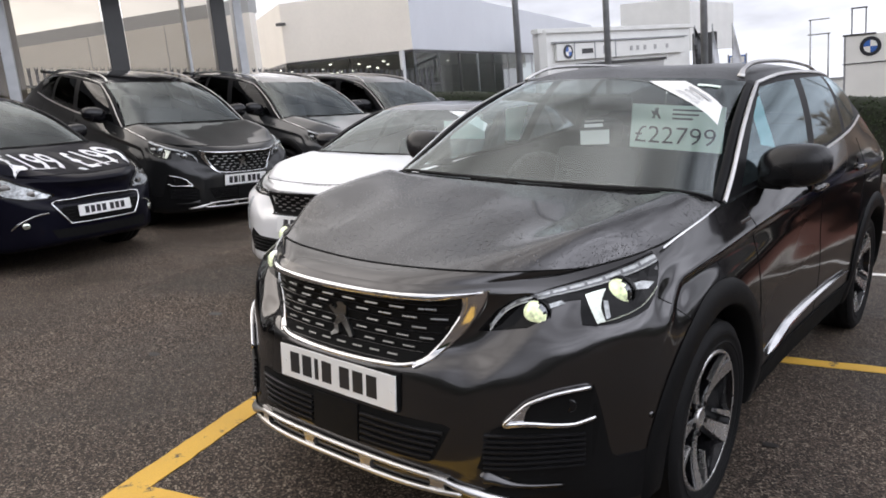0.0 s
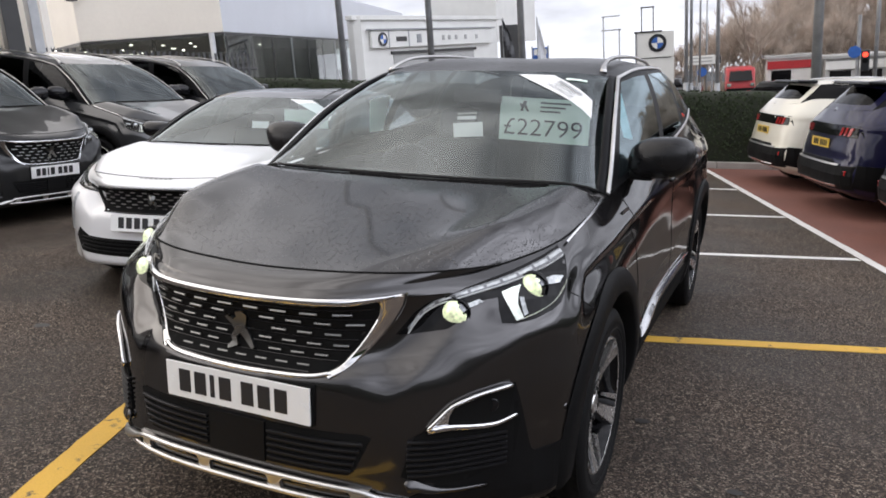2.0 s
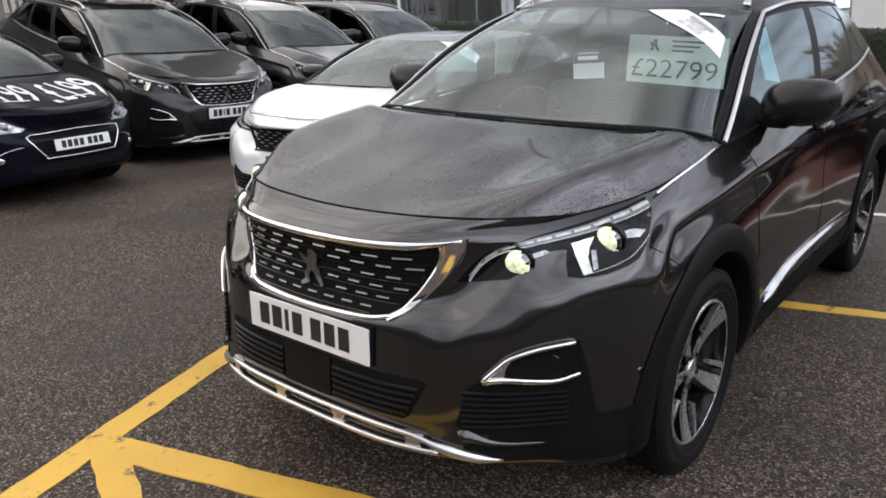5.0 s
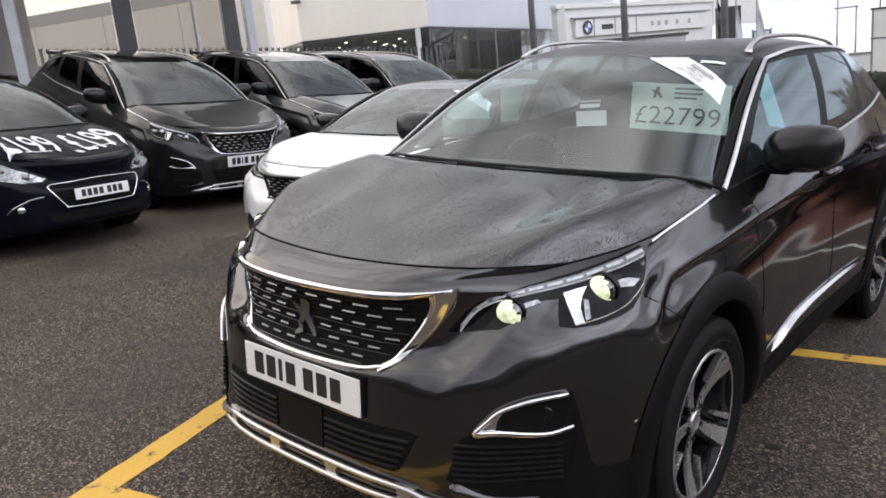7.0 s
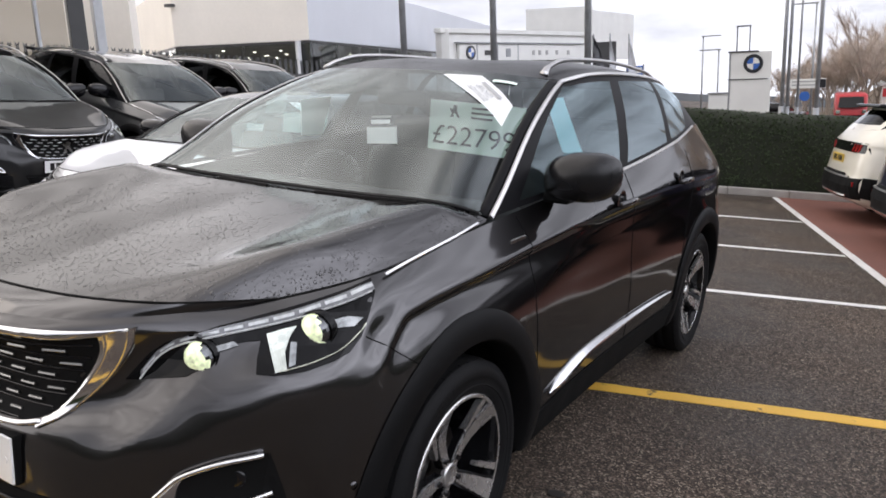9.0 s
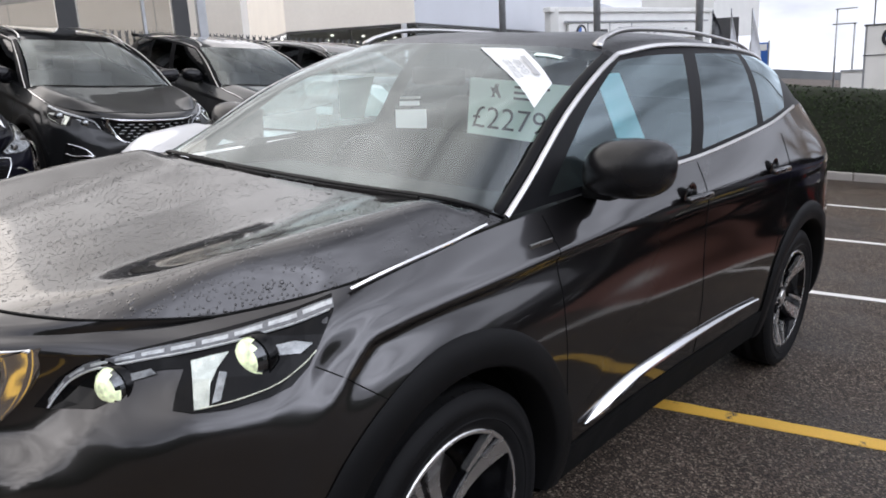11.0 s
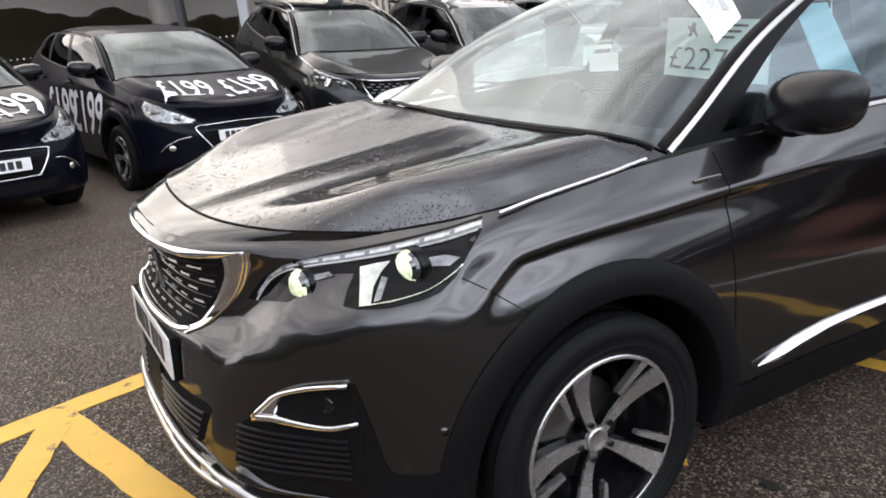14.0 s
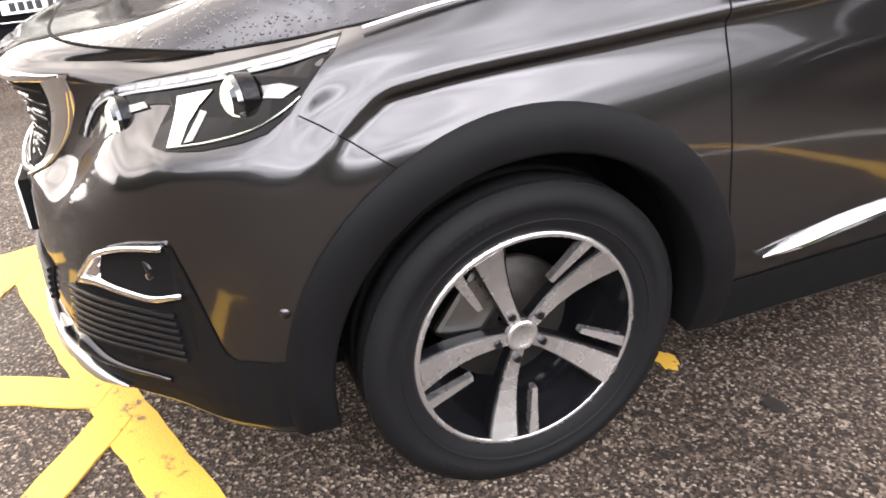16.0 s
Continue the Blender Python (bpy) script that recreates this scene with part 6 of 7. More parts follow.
# tall poles behind the hedge
for x, y in ((-6.87, 11.07), (-5.19, 11.7), (-3.38, 12.0)):
    p = empty("flag_pole", upright(x, y), "plain grey steel flag pole behind the hedge", "pole", "flag poles")
    part("shaft", rod(bmesh.new(), (0, 0, 0), (0, 0, 8.5), 0.068, 14, 0.055), POST, p, "", True)
    part("base_collar", rod(bmesh.new(), (0, 0, 0), (0, 0, 0.25), 0.11, 14), POST, p)
for x, y, hgt, r in ((1.8, 12.42, 9.0, 0.085), (-2.21, 27.2, 9.0, 0.07), (-2.05, 27.3, 9.0, 0.06), (-1.13, 27.3, 9.5, 0.075), (-1.74, 27.3, 8.5, 0.04), (3.9, 27.6, 8.0, 0.07)):
    p = empty("lamp_post", upright(x, y), "slender grey steel lamp post beside the road", "lamp post", "lamp posts")
    part("shaft", rod(bmesh.new(), (0, 0, 0), (0, 0, hgt), r, 12, r * 0.75), POST, p, "", True)
    part("base_collar", rod(bmesh.new(), (0, 0, 0), (0, 0, 1.3), r * 1.35, 12), POST, p, "", True)
for x, y, hgt, arm in ((-10.65, 51.1, 5.4, 1), (-8.6, 46.4, 4.3, -1), (-3.2, 44.0, 6.6, -1)):
    p = empty("street_lamp", upright(x, y), "street lamp with a flat head on an arm", "street lamp", "street lamps")
    part("shaft", rod(bmesh.new(), (0, 0, 0), (0, 0, hgt), 0.065, 10, 0.04), POST, p, "", True)
    part("head", boxed((-0.1 if arm > 0 else -1.1, -0.10, hgt - 0.02), (1.1 if arm > 0 else 0.1, 0.10, hgt + 0.05), 0.02), POST, p)


def wall(parent, a, b, z0, z1, material, thickness=0.3, name="wall", label=""):
    """An upright slab from a to b (world x, y), its outer face on that line."""
    a, b = Vector((*a, 0)), Vector((*b, 0))
    d = b - a
    m = Matrix.Translation((a.x, a.y, 0)) @ d.to_track_quat("X", "Z").to_matrix().to_4x4()
    return part(name, boxed((0, 0, z0), (d.length, thickness, z1), 0.01), material, parent, label, at=m)


# the large building with the glazed ground floor
def glazed_hall():
    hall = empty("glazed_hall", Matrix(), "large pale clad hall over a glazed ground floor", "building")
    C, L1, L2, R = (-18.5, 21.45), (-23.6, 19.2), (-34.0, 24.9), (-30.3, 59.5)
    top = 5.5
    # hall's light is painted: warm cream front and side, greyed long wall in shade
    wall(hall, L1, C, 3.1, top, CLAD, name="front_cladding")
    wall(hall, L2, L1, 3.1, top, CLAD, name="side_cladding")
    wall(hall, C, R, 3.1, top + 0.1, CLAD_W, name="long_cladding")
    for a, b in ((L1, C), (L2, L1), (C, R)):
        wall(hall, a, b, 3.02, 3.14, FRAME, 0.34, "eaves_trim")
        n = max(2, int((Vector(b) - Vector(a)).length / 2.6))
        for k in range(n + 1):
            p = Vector(a).lerp(Vector(b), k / n)
            part("mullion", rod(bmesh.new(), (0, 0, -1.5), (0, 0, 3.05), 0.06, 6), MULLION if k % 3 == 0 else FRAME, hall, at=pose(p.x - 0.1, p.y + 0.15, 0))
        g = wall(hall, a, b, -2.5, 3.02, DARKPANE, 0.03, "glazing", "dark ground-floor glazing")
        g.visible_shadow = False
    part("corner_column", rod(bmesh.new(), (0, 0, -0.5), (0, 0, 3.1), 0.11, 16), MULLION, hall, "pale corner column", True, pose(-18.75, 21.05, 0))
    bm = bmesh.new()
    pts = [C, R, (-50, 50), L2, L1]
    lo = [bm.verts.new((x, y, 3.0)) for x, y in pts]
    bm.faces.new(lo)
    part("ceiling_panel", bm, HALLROOM, hall)
    bm = bmesh.new()
    bm.faces.new([bm.verts.new((x, y, top - 0.1)) for x, y in pts])
    part("roof", bm, STUCCO, hall)
    wall(hall, (-40.0, 30.0), (-30, 40), -2.5, 3.0, HALLROOM, name="inner_wall")
    wall(hall, (-44.0, 26.0), (-40, 30), -2.5, 3.0, HALLROOM, name="inner_wall")
    wall(hall, (-30.0, 40.0), (-36, 57), -2.5, 3.0, HALLROOM, name="inner_wall")
    rnd = random.Random(3)
    for k in range(26):
        u, v = rnd.uniform(0.5, 11), rnd.uniform(0.5, 13)
        x, y = -19.5 - 0.91 * u - 0.42 * v, 22.0 - 0.40 * u + 0.9 * v
        part("ceiling_lamp", boxed((-0.05, -0.05, 0), (0.05, 0.05, 0.04)), GLOW, hall, "round ceiling lamp", at=pose(x, y, 2.93))
    part("wall_lamp", boxed((-0.15, -0.3, 0), (0.15, 0, 0.12), 0.02), FRAME, hall, at=pose(-23.4, 19.15, 4.6))


glazed_hall()


# the dealership with its sign band
def dealership():
    d = empty("dealership", Matrix(), "pale plastered car dealership with a sign band", "building")
    A, B = Vector((-19.0, 31.9)), Vector((-16.3, 45.3))
    wall(d, A, B, -3, 3.9, FASCIA, 0.4, "front_wall")
    wall(d, (-22.2, 37.2), A, -3, 3.9, FASCIA, 0.4, "end_wall")
    u = (B - A).normalized()
    o = Vector((u.y, -u.x))
    at = lambda s, z: (A.x + u.x * s + o.x * 0.02, A.y + u.y * s + o.y * 0.02, z)
    m = Matrix.Translation((A.x, A.y, 0)) @ Vector((*u, 0)).to_track_quat("X", "Z").to_matrix().to_4x4()
    part("parapet", boxed((-0.2, -0.15, 3.72), (13.9, 0.3, 3.95), 0.02, m), FASCIA, d)
    part("sign_rail", boxed((0.9, -0.30, 3.20), (13.0, -0.05, 3.27), 0.0, m), POST, d)
    part("sign_board", boxed((1.1, -0.22, 2.30), (12.7, -0.05, 3.15), 0.02, m), FASCIA, d, "white sign board")
    for s in (1.9, 3.6, 5.4):
        part("sign_divider", boxed((s + 0.55, -0.24, 2.3), (s + 0.62, -0.2, 3.15), 0, m), POST, d)
    part("roundel", rod(bmesh.new(), m @ Vector((1.95, -0.24, 2.74)), m @ Vector((1.95, -0.28, 2.74)), 0.36, 24), BADGE_K, d, "round black badge")
    for k in range(4):
        a = [(0, 0)] + [(0.24 * math.cos(radians(90 * k + t)), 0.24 * math.sin(radians(90 * k + t))) for t in (0, 30, 60, 90)]
        bm = bmesh.new()
        bm.faces.new([bm.verts.new(m @ Vector((1.95 + x * 1.0, -0.285, 2.74 + z))) for x, z in a])
        part("roundel_quarter", bm, BADGE_B if k % 2 else FASCIA, d)
    part("sign_mark", boxed((3.1, -0.25, 2.60), (4.0, -0.22, 2.85), 0, m), FRAME, d)
    part("sign_mark", boxed((4.9, -0.25, 2.50), (5.3, -0.22, 2.95), 0, m), POST, d)
    for s in (7.3, 7.9, 8.6, 9.6, 10.8):
        part("sign_mark", boxed((s, -0.25, 2.60), (s + 0.22, -0.22, 2.85), 0, m), STUCCO, d)
    part("shutter", boxed((3.0, -0.04, -2), (10.8, 0.02, 1.95), 0, m), STUCCO, d, "grey roller shutter")
    part("shutter_box", boxed((2.8, -0.12, 1.95), (11.0, 0.02, 2.10), 0, m), FRAME, d)
    dk = wall(d, (-16.2, 45.6), (-14.9, 46.2), -3, 3.35, FRAME, 0.5, "dark_tower")
    wall(d, (-24, 52), (-19.5, 54), 2.5, 6.3, FASCIA, 0.4, "upper_block")
    wall(d, (-19.5, 54), (-19, 62), 2.5, 6.0, FASCIA, 0.4, "upper_block")


dealership()

# ragged flags by the dealership
for k, (x, y) in enumerate(((-12.13, 35.07), (-11.35, 35.34), (-10.49, 35.62))):
    f = empty("feather_flag", upright(x, y), "faded feather flag on a thin pole", "flag", "feather flags")
    part("pole", rod(bmesh.new(), (0, 0, 0), (0, 0, 4.35 - 0.1 * (k == 0)), 0.03, 8), POST, f)
    bm = bmesh.new()
    rows = []
    for s in range(13):
        z = 1.6 + 2.7 * s / 12
        w = (0.62, 0.30, 0.42)[k] * (1 - (s / 12) ** 2.2)
        rows.append([bm.verts.new((0.02 + w * q, 0.08 * math.sin(4 * q + s * 0.6 + k), z)) for q in (0, 0.35, 0.7, 1)])
    for p, q in zip(rows, rows[1:]):
        for c in range(3):
            bm.faces.new((p[c], p[c + 1], q[c + 1], q[c]))
    part("cloth", bm, CLAD_W if k else BADGE_K, f, "faded blue-grey cloth")


# the tall sign with a round badge
def pylon():
    s = empty("pylon_sign", upright(-3.6, 29.0, 0, 8), "tall white pylon sign with a round badge", "sign")
    for z0, z1 in ((0.0, 0.95), (0.97, 2.22), (2.24, 3.22)):
        part("panel", boxed((-0.70, -0.16, z0), (0.70, 0.16, z1), 0.012), FASCIA, s)
    part("edge_post", boxed((-0.76, -0.18, 0), (-0.70, 0.18, 3.22)), POST, s)
    part("shadow_rail", boxed((-0.80, -0.19, 3.20), (0.25, 0.19, 3.26)), FRAME, s)
    part("shadow_rail", boxed((-0.80, -0.19, 2.215), (0.6, -0.15, 2.245)), FRAME, s)
    for x in (-0.52, -0.08):
        part("top_post", rod(bmesh.new(), (x, 0, 3.2), (x, 0, 4.18), 0.025, 6), FRAME, s)
    part("top_rail", boxed((-0.56, -0.03, 4.13), (-0.04, 0.03, 4.18)), FRAME, s)
    part("badge", rod(bmesh.new(), (0.08, -0.16, 2.79), (0.08, -0.185, 2.79), 0.34, 32), BADGE_K, s, "round black-rimmed badge")
    for k in range(4):
        bm = bmesh.new()
        bm.faces.new([bm.verts.new((0.08 + x, -0.19, 2.79 + z)) for x, z in [(0, 0)] + [(0.22 * math.cos(radians(90 * k + t)), 0.22 * math.sin(radians(90 * k + t))) for t in (0, 22, 45, 68, 90)]])
        part("badge_quarter", bm, BADGE_B if k % 2 else FASCIA, s)


pylon()
hut = empty("white_kiosk", upright(-7.5, 42.2, 0, 10), "small white kiosk beyond the hedge", "kiosk")
part("wall", boxed((-0.6, -0.5, 0), (0.6, 0.5, 1.75), 0.02), FASCIA, hut)
part("roof", boxed((-0.66, -0.56, 1.72), (0.66, 0.56, 1.80)), POST, hut)
bd = empty("notice_board", upright(-15.0, 50.5, 0, 10), "blue information board on two posts", "sign")
part("board", boxed((-0.55, -0.05, 1.6), (0.55, 0.05, 3.4), 0.02), BADGE_B, bd)
part("post", boxed((-0.6, -0.06, 0), (-0.52, 0.06, 3.5)), POST, bd)
part("post", boxed((0.52, -0.06, 0), (0.6, 0.06, 3.5)), POST, bd)
part("panel", boxed((-0.45, -0.06, 2.9), (0.45, -0.05, 3.3)), FASCIA, bd)


# showroom with dark columns beside the display row
def showroom():
    s = empty("showroom", upright(-9.7, 6.0, 0, 63.5), "glass-fronted showroom with dark columns", "building")
    # local x runs back along the front, y points away from the lot is +y
    F = lambda nm, lo, hi, m, lab="", bev=0.01: part(nm, boxed(lo, hi, bev), m, s, lab)
    for x, w, m in ((-0.05, 0.24, FRAME), (0.28, 0.14, MULLION), (-0.62, 0.05, MULLION), (-1.74, 0.28, FRAME), (-3.35, 0.16, MULLION), (-4.42, 0.10, FRAME), (-8.1, 0.12, FRAME), (-11.6, 0.14, FRAME), (-15.2, 0.14, FRAME)):
        F("column", (x - w / 2, -0.16, -0.2), (x + w / 2, 0.16, 3.75), m)
    part("round_column", rod(bmesh.new(), (-4.95, 0.7, -0.2), (-4.95, 0.7, 3.75), 0.17, 18), MULLION, s, "pale round column", True)
    part("round_column", rod(bmesh.new(), (-8.6, 0.7, -0.2), (-8.6, 0.7, 3.75), 0.17, 18), MULLION, s, "pale round column", True)
    for a, b in ((-1.58, -0.20), (-3.27, -1.90), (-4.37, -3.43), (-8.04, -4.47), (-11.53, -8.16), (-15.1, -11.67)):
        g = F("pane", (a, -0.015, 0.15), (b, 0.015, 3.40), PANE, "", 0)
        g.visible_shadow = False
        bm = bmesh.new()
        for k in range(int((b - a - 0.1) / 0.11)):
            box(bm, (a + 0.08 + 0.11 * k, -0.0185, 1.545), (a + 0.105 + 0.11 * k, -0.0165, 1.57))
        part("dot_row", bm, FASCIA, g, "row of small white dots across the pane")
    F("plinth", (-15.2, -0.12, -0.6), (0.0, 0.12, 0.15), STUCCO)
    F("fascia", (-15.4, -0.10, 3.60), (0.5, 0.05, 4.12), FRAME, "dark fascia over the canopy")
    F("canopy", (-15.4, -0.9, 3.25), (0.55, 0.2, 3.62), FRAME, "dark canopy edge")
    F("roof", (-15.4, -0.2, 4.12), (0.5, 7, 4.25), FRAME)
    F("back_wall", (-15.4, 4.5, -0.6), (-3.45, 4.7, 3.75), ROOM)
    F("side_wall", (-3.55, 0.3, -0.6), (-3.42, 4.5, 3.75), ROOM)
    F("floor_slab", (-15.4, 0.0, -0.6), (0, 7, 0.1), STUCCO)
    F("end_wall", (-15.5, 0, -0.6), (-15.3, 4.6, 3.75), ROOM)
    F("counter", (-13, 2.5, 0.1), (-10.5, 3.2, 1.2), FASCIA)
    F("counter", (-8.2, 3.0, 0.1), (-6.5, 3.6, 1.3), FRAME)


showroom()


# palisade fence and the warehouse behind the showroom's corner
def palisade():
    a, b = Vector((-17.4, 3.6)), Vector((-12.3, 15.2))
    d = b - a
    fence = empty("palisade_fence", upright(a.x, a.y, 0, math.degrees(math.atan2(d.y, d.x))), "grey steel palisade fence with pointed pales", "fence")
    n = int(d.length / 0.155)
    bm = bmesh.new()
    box(bm, (-0.033, -0.01, 0.05), (0.033, 0.01, 1.90))
    for c in ((-0.033, 0, 1.90), (0.033, 0, 1.90), (-0.045, -0.01, 2.05), (0.0, 0.005, 1.98), (0.045, -0.01, 2.05)):
        bm.verts.new(c)
    bm.verts.ensure_lookup_table()
    p = bm.verts[-5:]
    bm.faces.new((p[0], p[3], p[2]))
    bm.faces.new((p[0], p[1], p[3]))
    bm.faces.new((p[1], p[4], p[3]))
    first = part("pale", bm, FENCE, fence, at=pose(0, 0, 0))
    for k in range(1, n):
        q = new("pale", first.data)
        q.parent, q.matrix_basis = fence, pose(0.155 * k, 0, fall(a.x + d.x * k / n, a.y + d.y * k / n) - fall(a.x, a.y))
    drop = fall(b.x, b.y) - fall(a.x, a.y)
    for z in (0.5, 1.6):
        part("rail", rod(bmesh.new(), (0, 0.03, z), (d.length, 0.03, z + drop), 0.03, 6), FENCE, fence)


palisade()


def warehouse():
    w = empty("warehouse", Matrix(), "cream-walled warehouse with a grey parapet", "building")
    a, b = (-44.0, 4.3), (-16.6, 12.1)
    wall(w, a, b, -1, 4.15, CLAD, name="wall")
    wall(w, a, b, 4.15, 4.55, STUCCO, 0.4, "parapet")
    for k in range(1, 9):
        p = Vector(a).lerp(Vector(b), k / 9)
        part("panel_joint", boxed((-0.012, -0.012, 0), (0.012, 0.012, 4.15)), STUCCO, w, at=pose(p.x, p.y, 0, 0, 0, 15.9))


warehouse()


# wooded bank beyond the road
def bank():
    bm = bmesh.new()
    rows = []
    for i in range(41):
        x = -14 + 2.0 * i
        row = []
        for j in range(13):
            y = 66 + 4 * j
            lift = 0.22 * max(0, y - 68) * min(1, max(0, (x + 9) / 14))
            row.append(bm.verts.new((x, y, fall(x, y) - 0.3 + lift + 0.5 * noise.noise((x * 0.2, y * 0.2, 0)))))
        rows.append(row)
    for p, q in zip(rows, rows[1:]):
        for k in range(12):
            bm.faces.new((p[k], q[k], q[k + 1], p[k + 1]))
    tagged(part("bank", bm, GRASS, smooth=True), "brown winter bank behind the road", "bank", kind="structure")


bank()


def bare_tree(seed, tall):
    """A leafless tree: tapered trunk, forking limbs, a haze of twigs."""
    rnd = random.Random(seed)
    t = new("bare_tree")
    trunk, limbs = bmesh.new(), []
    verts, faces = [], []

    def twig(p, d, l, w):
        s = d.cross(Vector((rnd.gauss(0, 1), rnd.gauss(0, 1), 0.1))).normalized() * w
        k = len(verts)
        verts.extend([p - s, p + s, p + d * l])
        faces.append((k, k + 1, k + 2))

    def grow(p, d, l, r, depth):
        q = p + d * l
        rod(trunk, p, q, r, 6 if depth < 2 else 4, r * 0.65)
        if depth == 3:
            for _ in range(48):
                e = (d + Vector((rnd.gauss(0, 0.55), rnd.gauss(0, 0.55), rnd.gauss(0.25, 0.4)))).normalized()
                twig(p.lerp(q, rnd.random()), e, rnd.uniform(0.5, 1.5) * tall / 9, 0.011)
            return
        for _ in range(3 if depth else 5):
            e = (d * 1.1 + Vector((rnd.gauss(0, 0.5), rnd.gauss(0, 0.5), rnd.uniform(0.0, 0.55)))).normalized()
            grow(p.lerp(q, rnd.uniform(0.55, 1.0)), e, l * rnd.uniform(0.55, 0.8), r * 0.55, depth + 1)

    grow(Vector((0, 0, 0)), Vector((rnd.gauss(0, 0.04), rnd.gauss(0, 0.04), 1)).normalized(), tall * 0.36, tall * 0.012, 0)
    part("trunk", trunk, BARK, t)
    me = bpy.data.meshes.new("crown")
    me.from_pydata(verts, [], faces)
    me.materials.append(TWIG)
    ob = new("crown", me)
    ob.parent = t
    return tagged(t, "leafless brown winter tree on the bank", "tree", "bare trees")


kinds = [bare_tree(11 + k, (9.5, 8.0, 11.0, 7.0)[k]) for k in range(4)]
rnd = random.Random(8)
spots = []
for k in range(120):
    x = -9 + 27 * ((k * 0.618) % 1.0 + 0.01 * rnd.random())
    y = rnd.uniform(64, 96)
    spots.append((x * (1 + (y - 66) / 90) + (y - 66) * 0.02, y))
for k, (x, y) in enumerate(spots):
    lift = 0.22 * max(0, y - 68) * min(1, max(0, (x + 9) / 14))
    s = rnd.uniform(0.75, 1.15) * (0.55 + 0.45 * min(1, max(0, (x + 9) / 10)))
    m = pose(x, y, fall(x, y) - 0.3 + lift, 0, 0, rnd.uniform(0, 360))
    if k < 4:
        t = kinds[k]
        t.matrix_basis = m
    else:
        t = copy_thing(kinds[k % 4], m)
    t.scale = (s, s, s)


# road side: van, cars, sign, signal, shops
def van(x, y, turn):
    v = empty("red_van", upright(x, y, 0, turn), "red delivery van on the road beyond", "van")
    bm = box(bmesh.new(), (-0.98, 0, 0.35), (0.98, 4.8, 2.15), None, 0.12)
    for p in bm.verts:
        if p.co.y < 0.3 and p.co.z > 1.2:
            p.co.y += (p.co.z - 1.2) * 0.7
    part("body", bm, REDP, v, "", True)
    bm = bmesh.new()
    bm.faces.new([bm.verts.new(c) for c in ((-0.80, 0.06, 1.25), (0.80, 0.06, 1.25), (0.72, 0.55, 1.95), (-0.72, 0.55, 1.95))])
    part("windscreen", bm, PIANO, v)
    part("bumper", boxed((-0.95, -0.06, 0.35), (0.95, 0.1, 0.75), 0.04), PLASTIC, v)
    for sx in (-1, 1):
        part("headlight", boxed((sx * 0.78 - 0.14, -0.03, 0.85), (sx * 0.78 + 0.14, 0.1, 1.1), 0.03), LAMP, v)
        for wy in (0.9, 3.7):
            part("wheel", rod(bmesh.new(), (sx * 0.80, wy, 0.34), (sx * 0.99, wy, 0.34), 0.34, 18), RUBBER, v)


van(-2.15, 57.0, 6)


def far_car(x, y, turn, material, label):
    v = empty("far_car", upright(x, y, 0, turn), label, "car", "cars on the road")
    part("body", box(bmesh.new(), (-0.85, 0, 0.25), (0.85, 4.2, 0.9), None, 0.15), material, v, "", True)
    cab = box(bmesh.new(), (-0.72, 0.9, 0.85), (0.72, 3.6, 1.45), None, 0.12)
    for p in cab.verts:
        if p.co.z > 1.2:
            p.co.y += 0.35 if p.co.y < 2 else -0.35
    part("cabin", cab, PIANO, v, "", True)
    for sx in (-1, 1):
        for wy in (0.8, 3.3):
            part("wheel", rod(bmesh.new(), (sx * 0.70, wy, 0.31), (sx * 0.87, wy, 0.31), 0.31, 16), RUBBER, v)


far_car(-4.6, 54.0, 80, GREY3, "grey car on the road beyond the hedge")
far_car(2.6, 50.0, 85, GREY2, "dark car on the road beyond the hedge")
sg = empty("direction_sign", upright(-2.6, 37.2, 0, 5), "white direction sign with a chevron end", "sign")
part("post", rod(bmesh.new(), (-0.35, 0.05, 0), (-0.35, 0.05, 2.6), 0.04, 8), POST, sg)
part("post", rod(bmesh.new(), (0.35, 0.05, 0), (0.35, 0.05, 2.6), 0.04, 8), POST, sg)
part("board", boxed((-0.75, -0.03, 2.10), (0.75, 0.03, 2.52), 0.02), FASCIA, sg)
part("chevron", boxed((0.50, -0.04, 2.12), (0.74, -0.03, 2.50)), BADGE_K, sg)
for z in (2.22, 2.38):
    part("writing", boxed((-0.65, -0.04, z), (0.35, -0.03, z + 0.06)), STUCCO, sg)
part("blue_disc", rod(bmesh.new(), (-0.1, 0.0, 1.75), (-0.1, -0.03, 1.75), 0.22, 20), BADGE_B, sg)
ts = empty("traffic_signal", upright(3.35, 27.4, 0, -5), "traffic signal showing red beside a blue disc", "traffic light")
part("post", rod(bmesh.new(), (0, 0, 0), (0, 0, 3.6), 0.06, 10), POST, ts)
part("housing", boxed((0.10, -0.12, 1.75), (0.36, 0.12, 2.45), 0.03), BADGE_K, ts)
part("red_lamp", rod(bmesh.new(), (0.23, -0.12, 2.30), (0.23, -0.15, 2.30), 0.085, 16), STOP, ts, "lit red lamp")
part("amber_lamp", rod(bmesh.new(), (0.23, -0.12, 2.10), (0.23, -0.15, 2.10), 0.085, 16), INNER, ts)
part("blue_disc", rod(bmesh.new(), (-0.10, -0.06, 2.40), (-0.10, -0.09, 2.40), 0.20, 24), BADGE_B, ts)


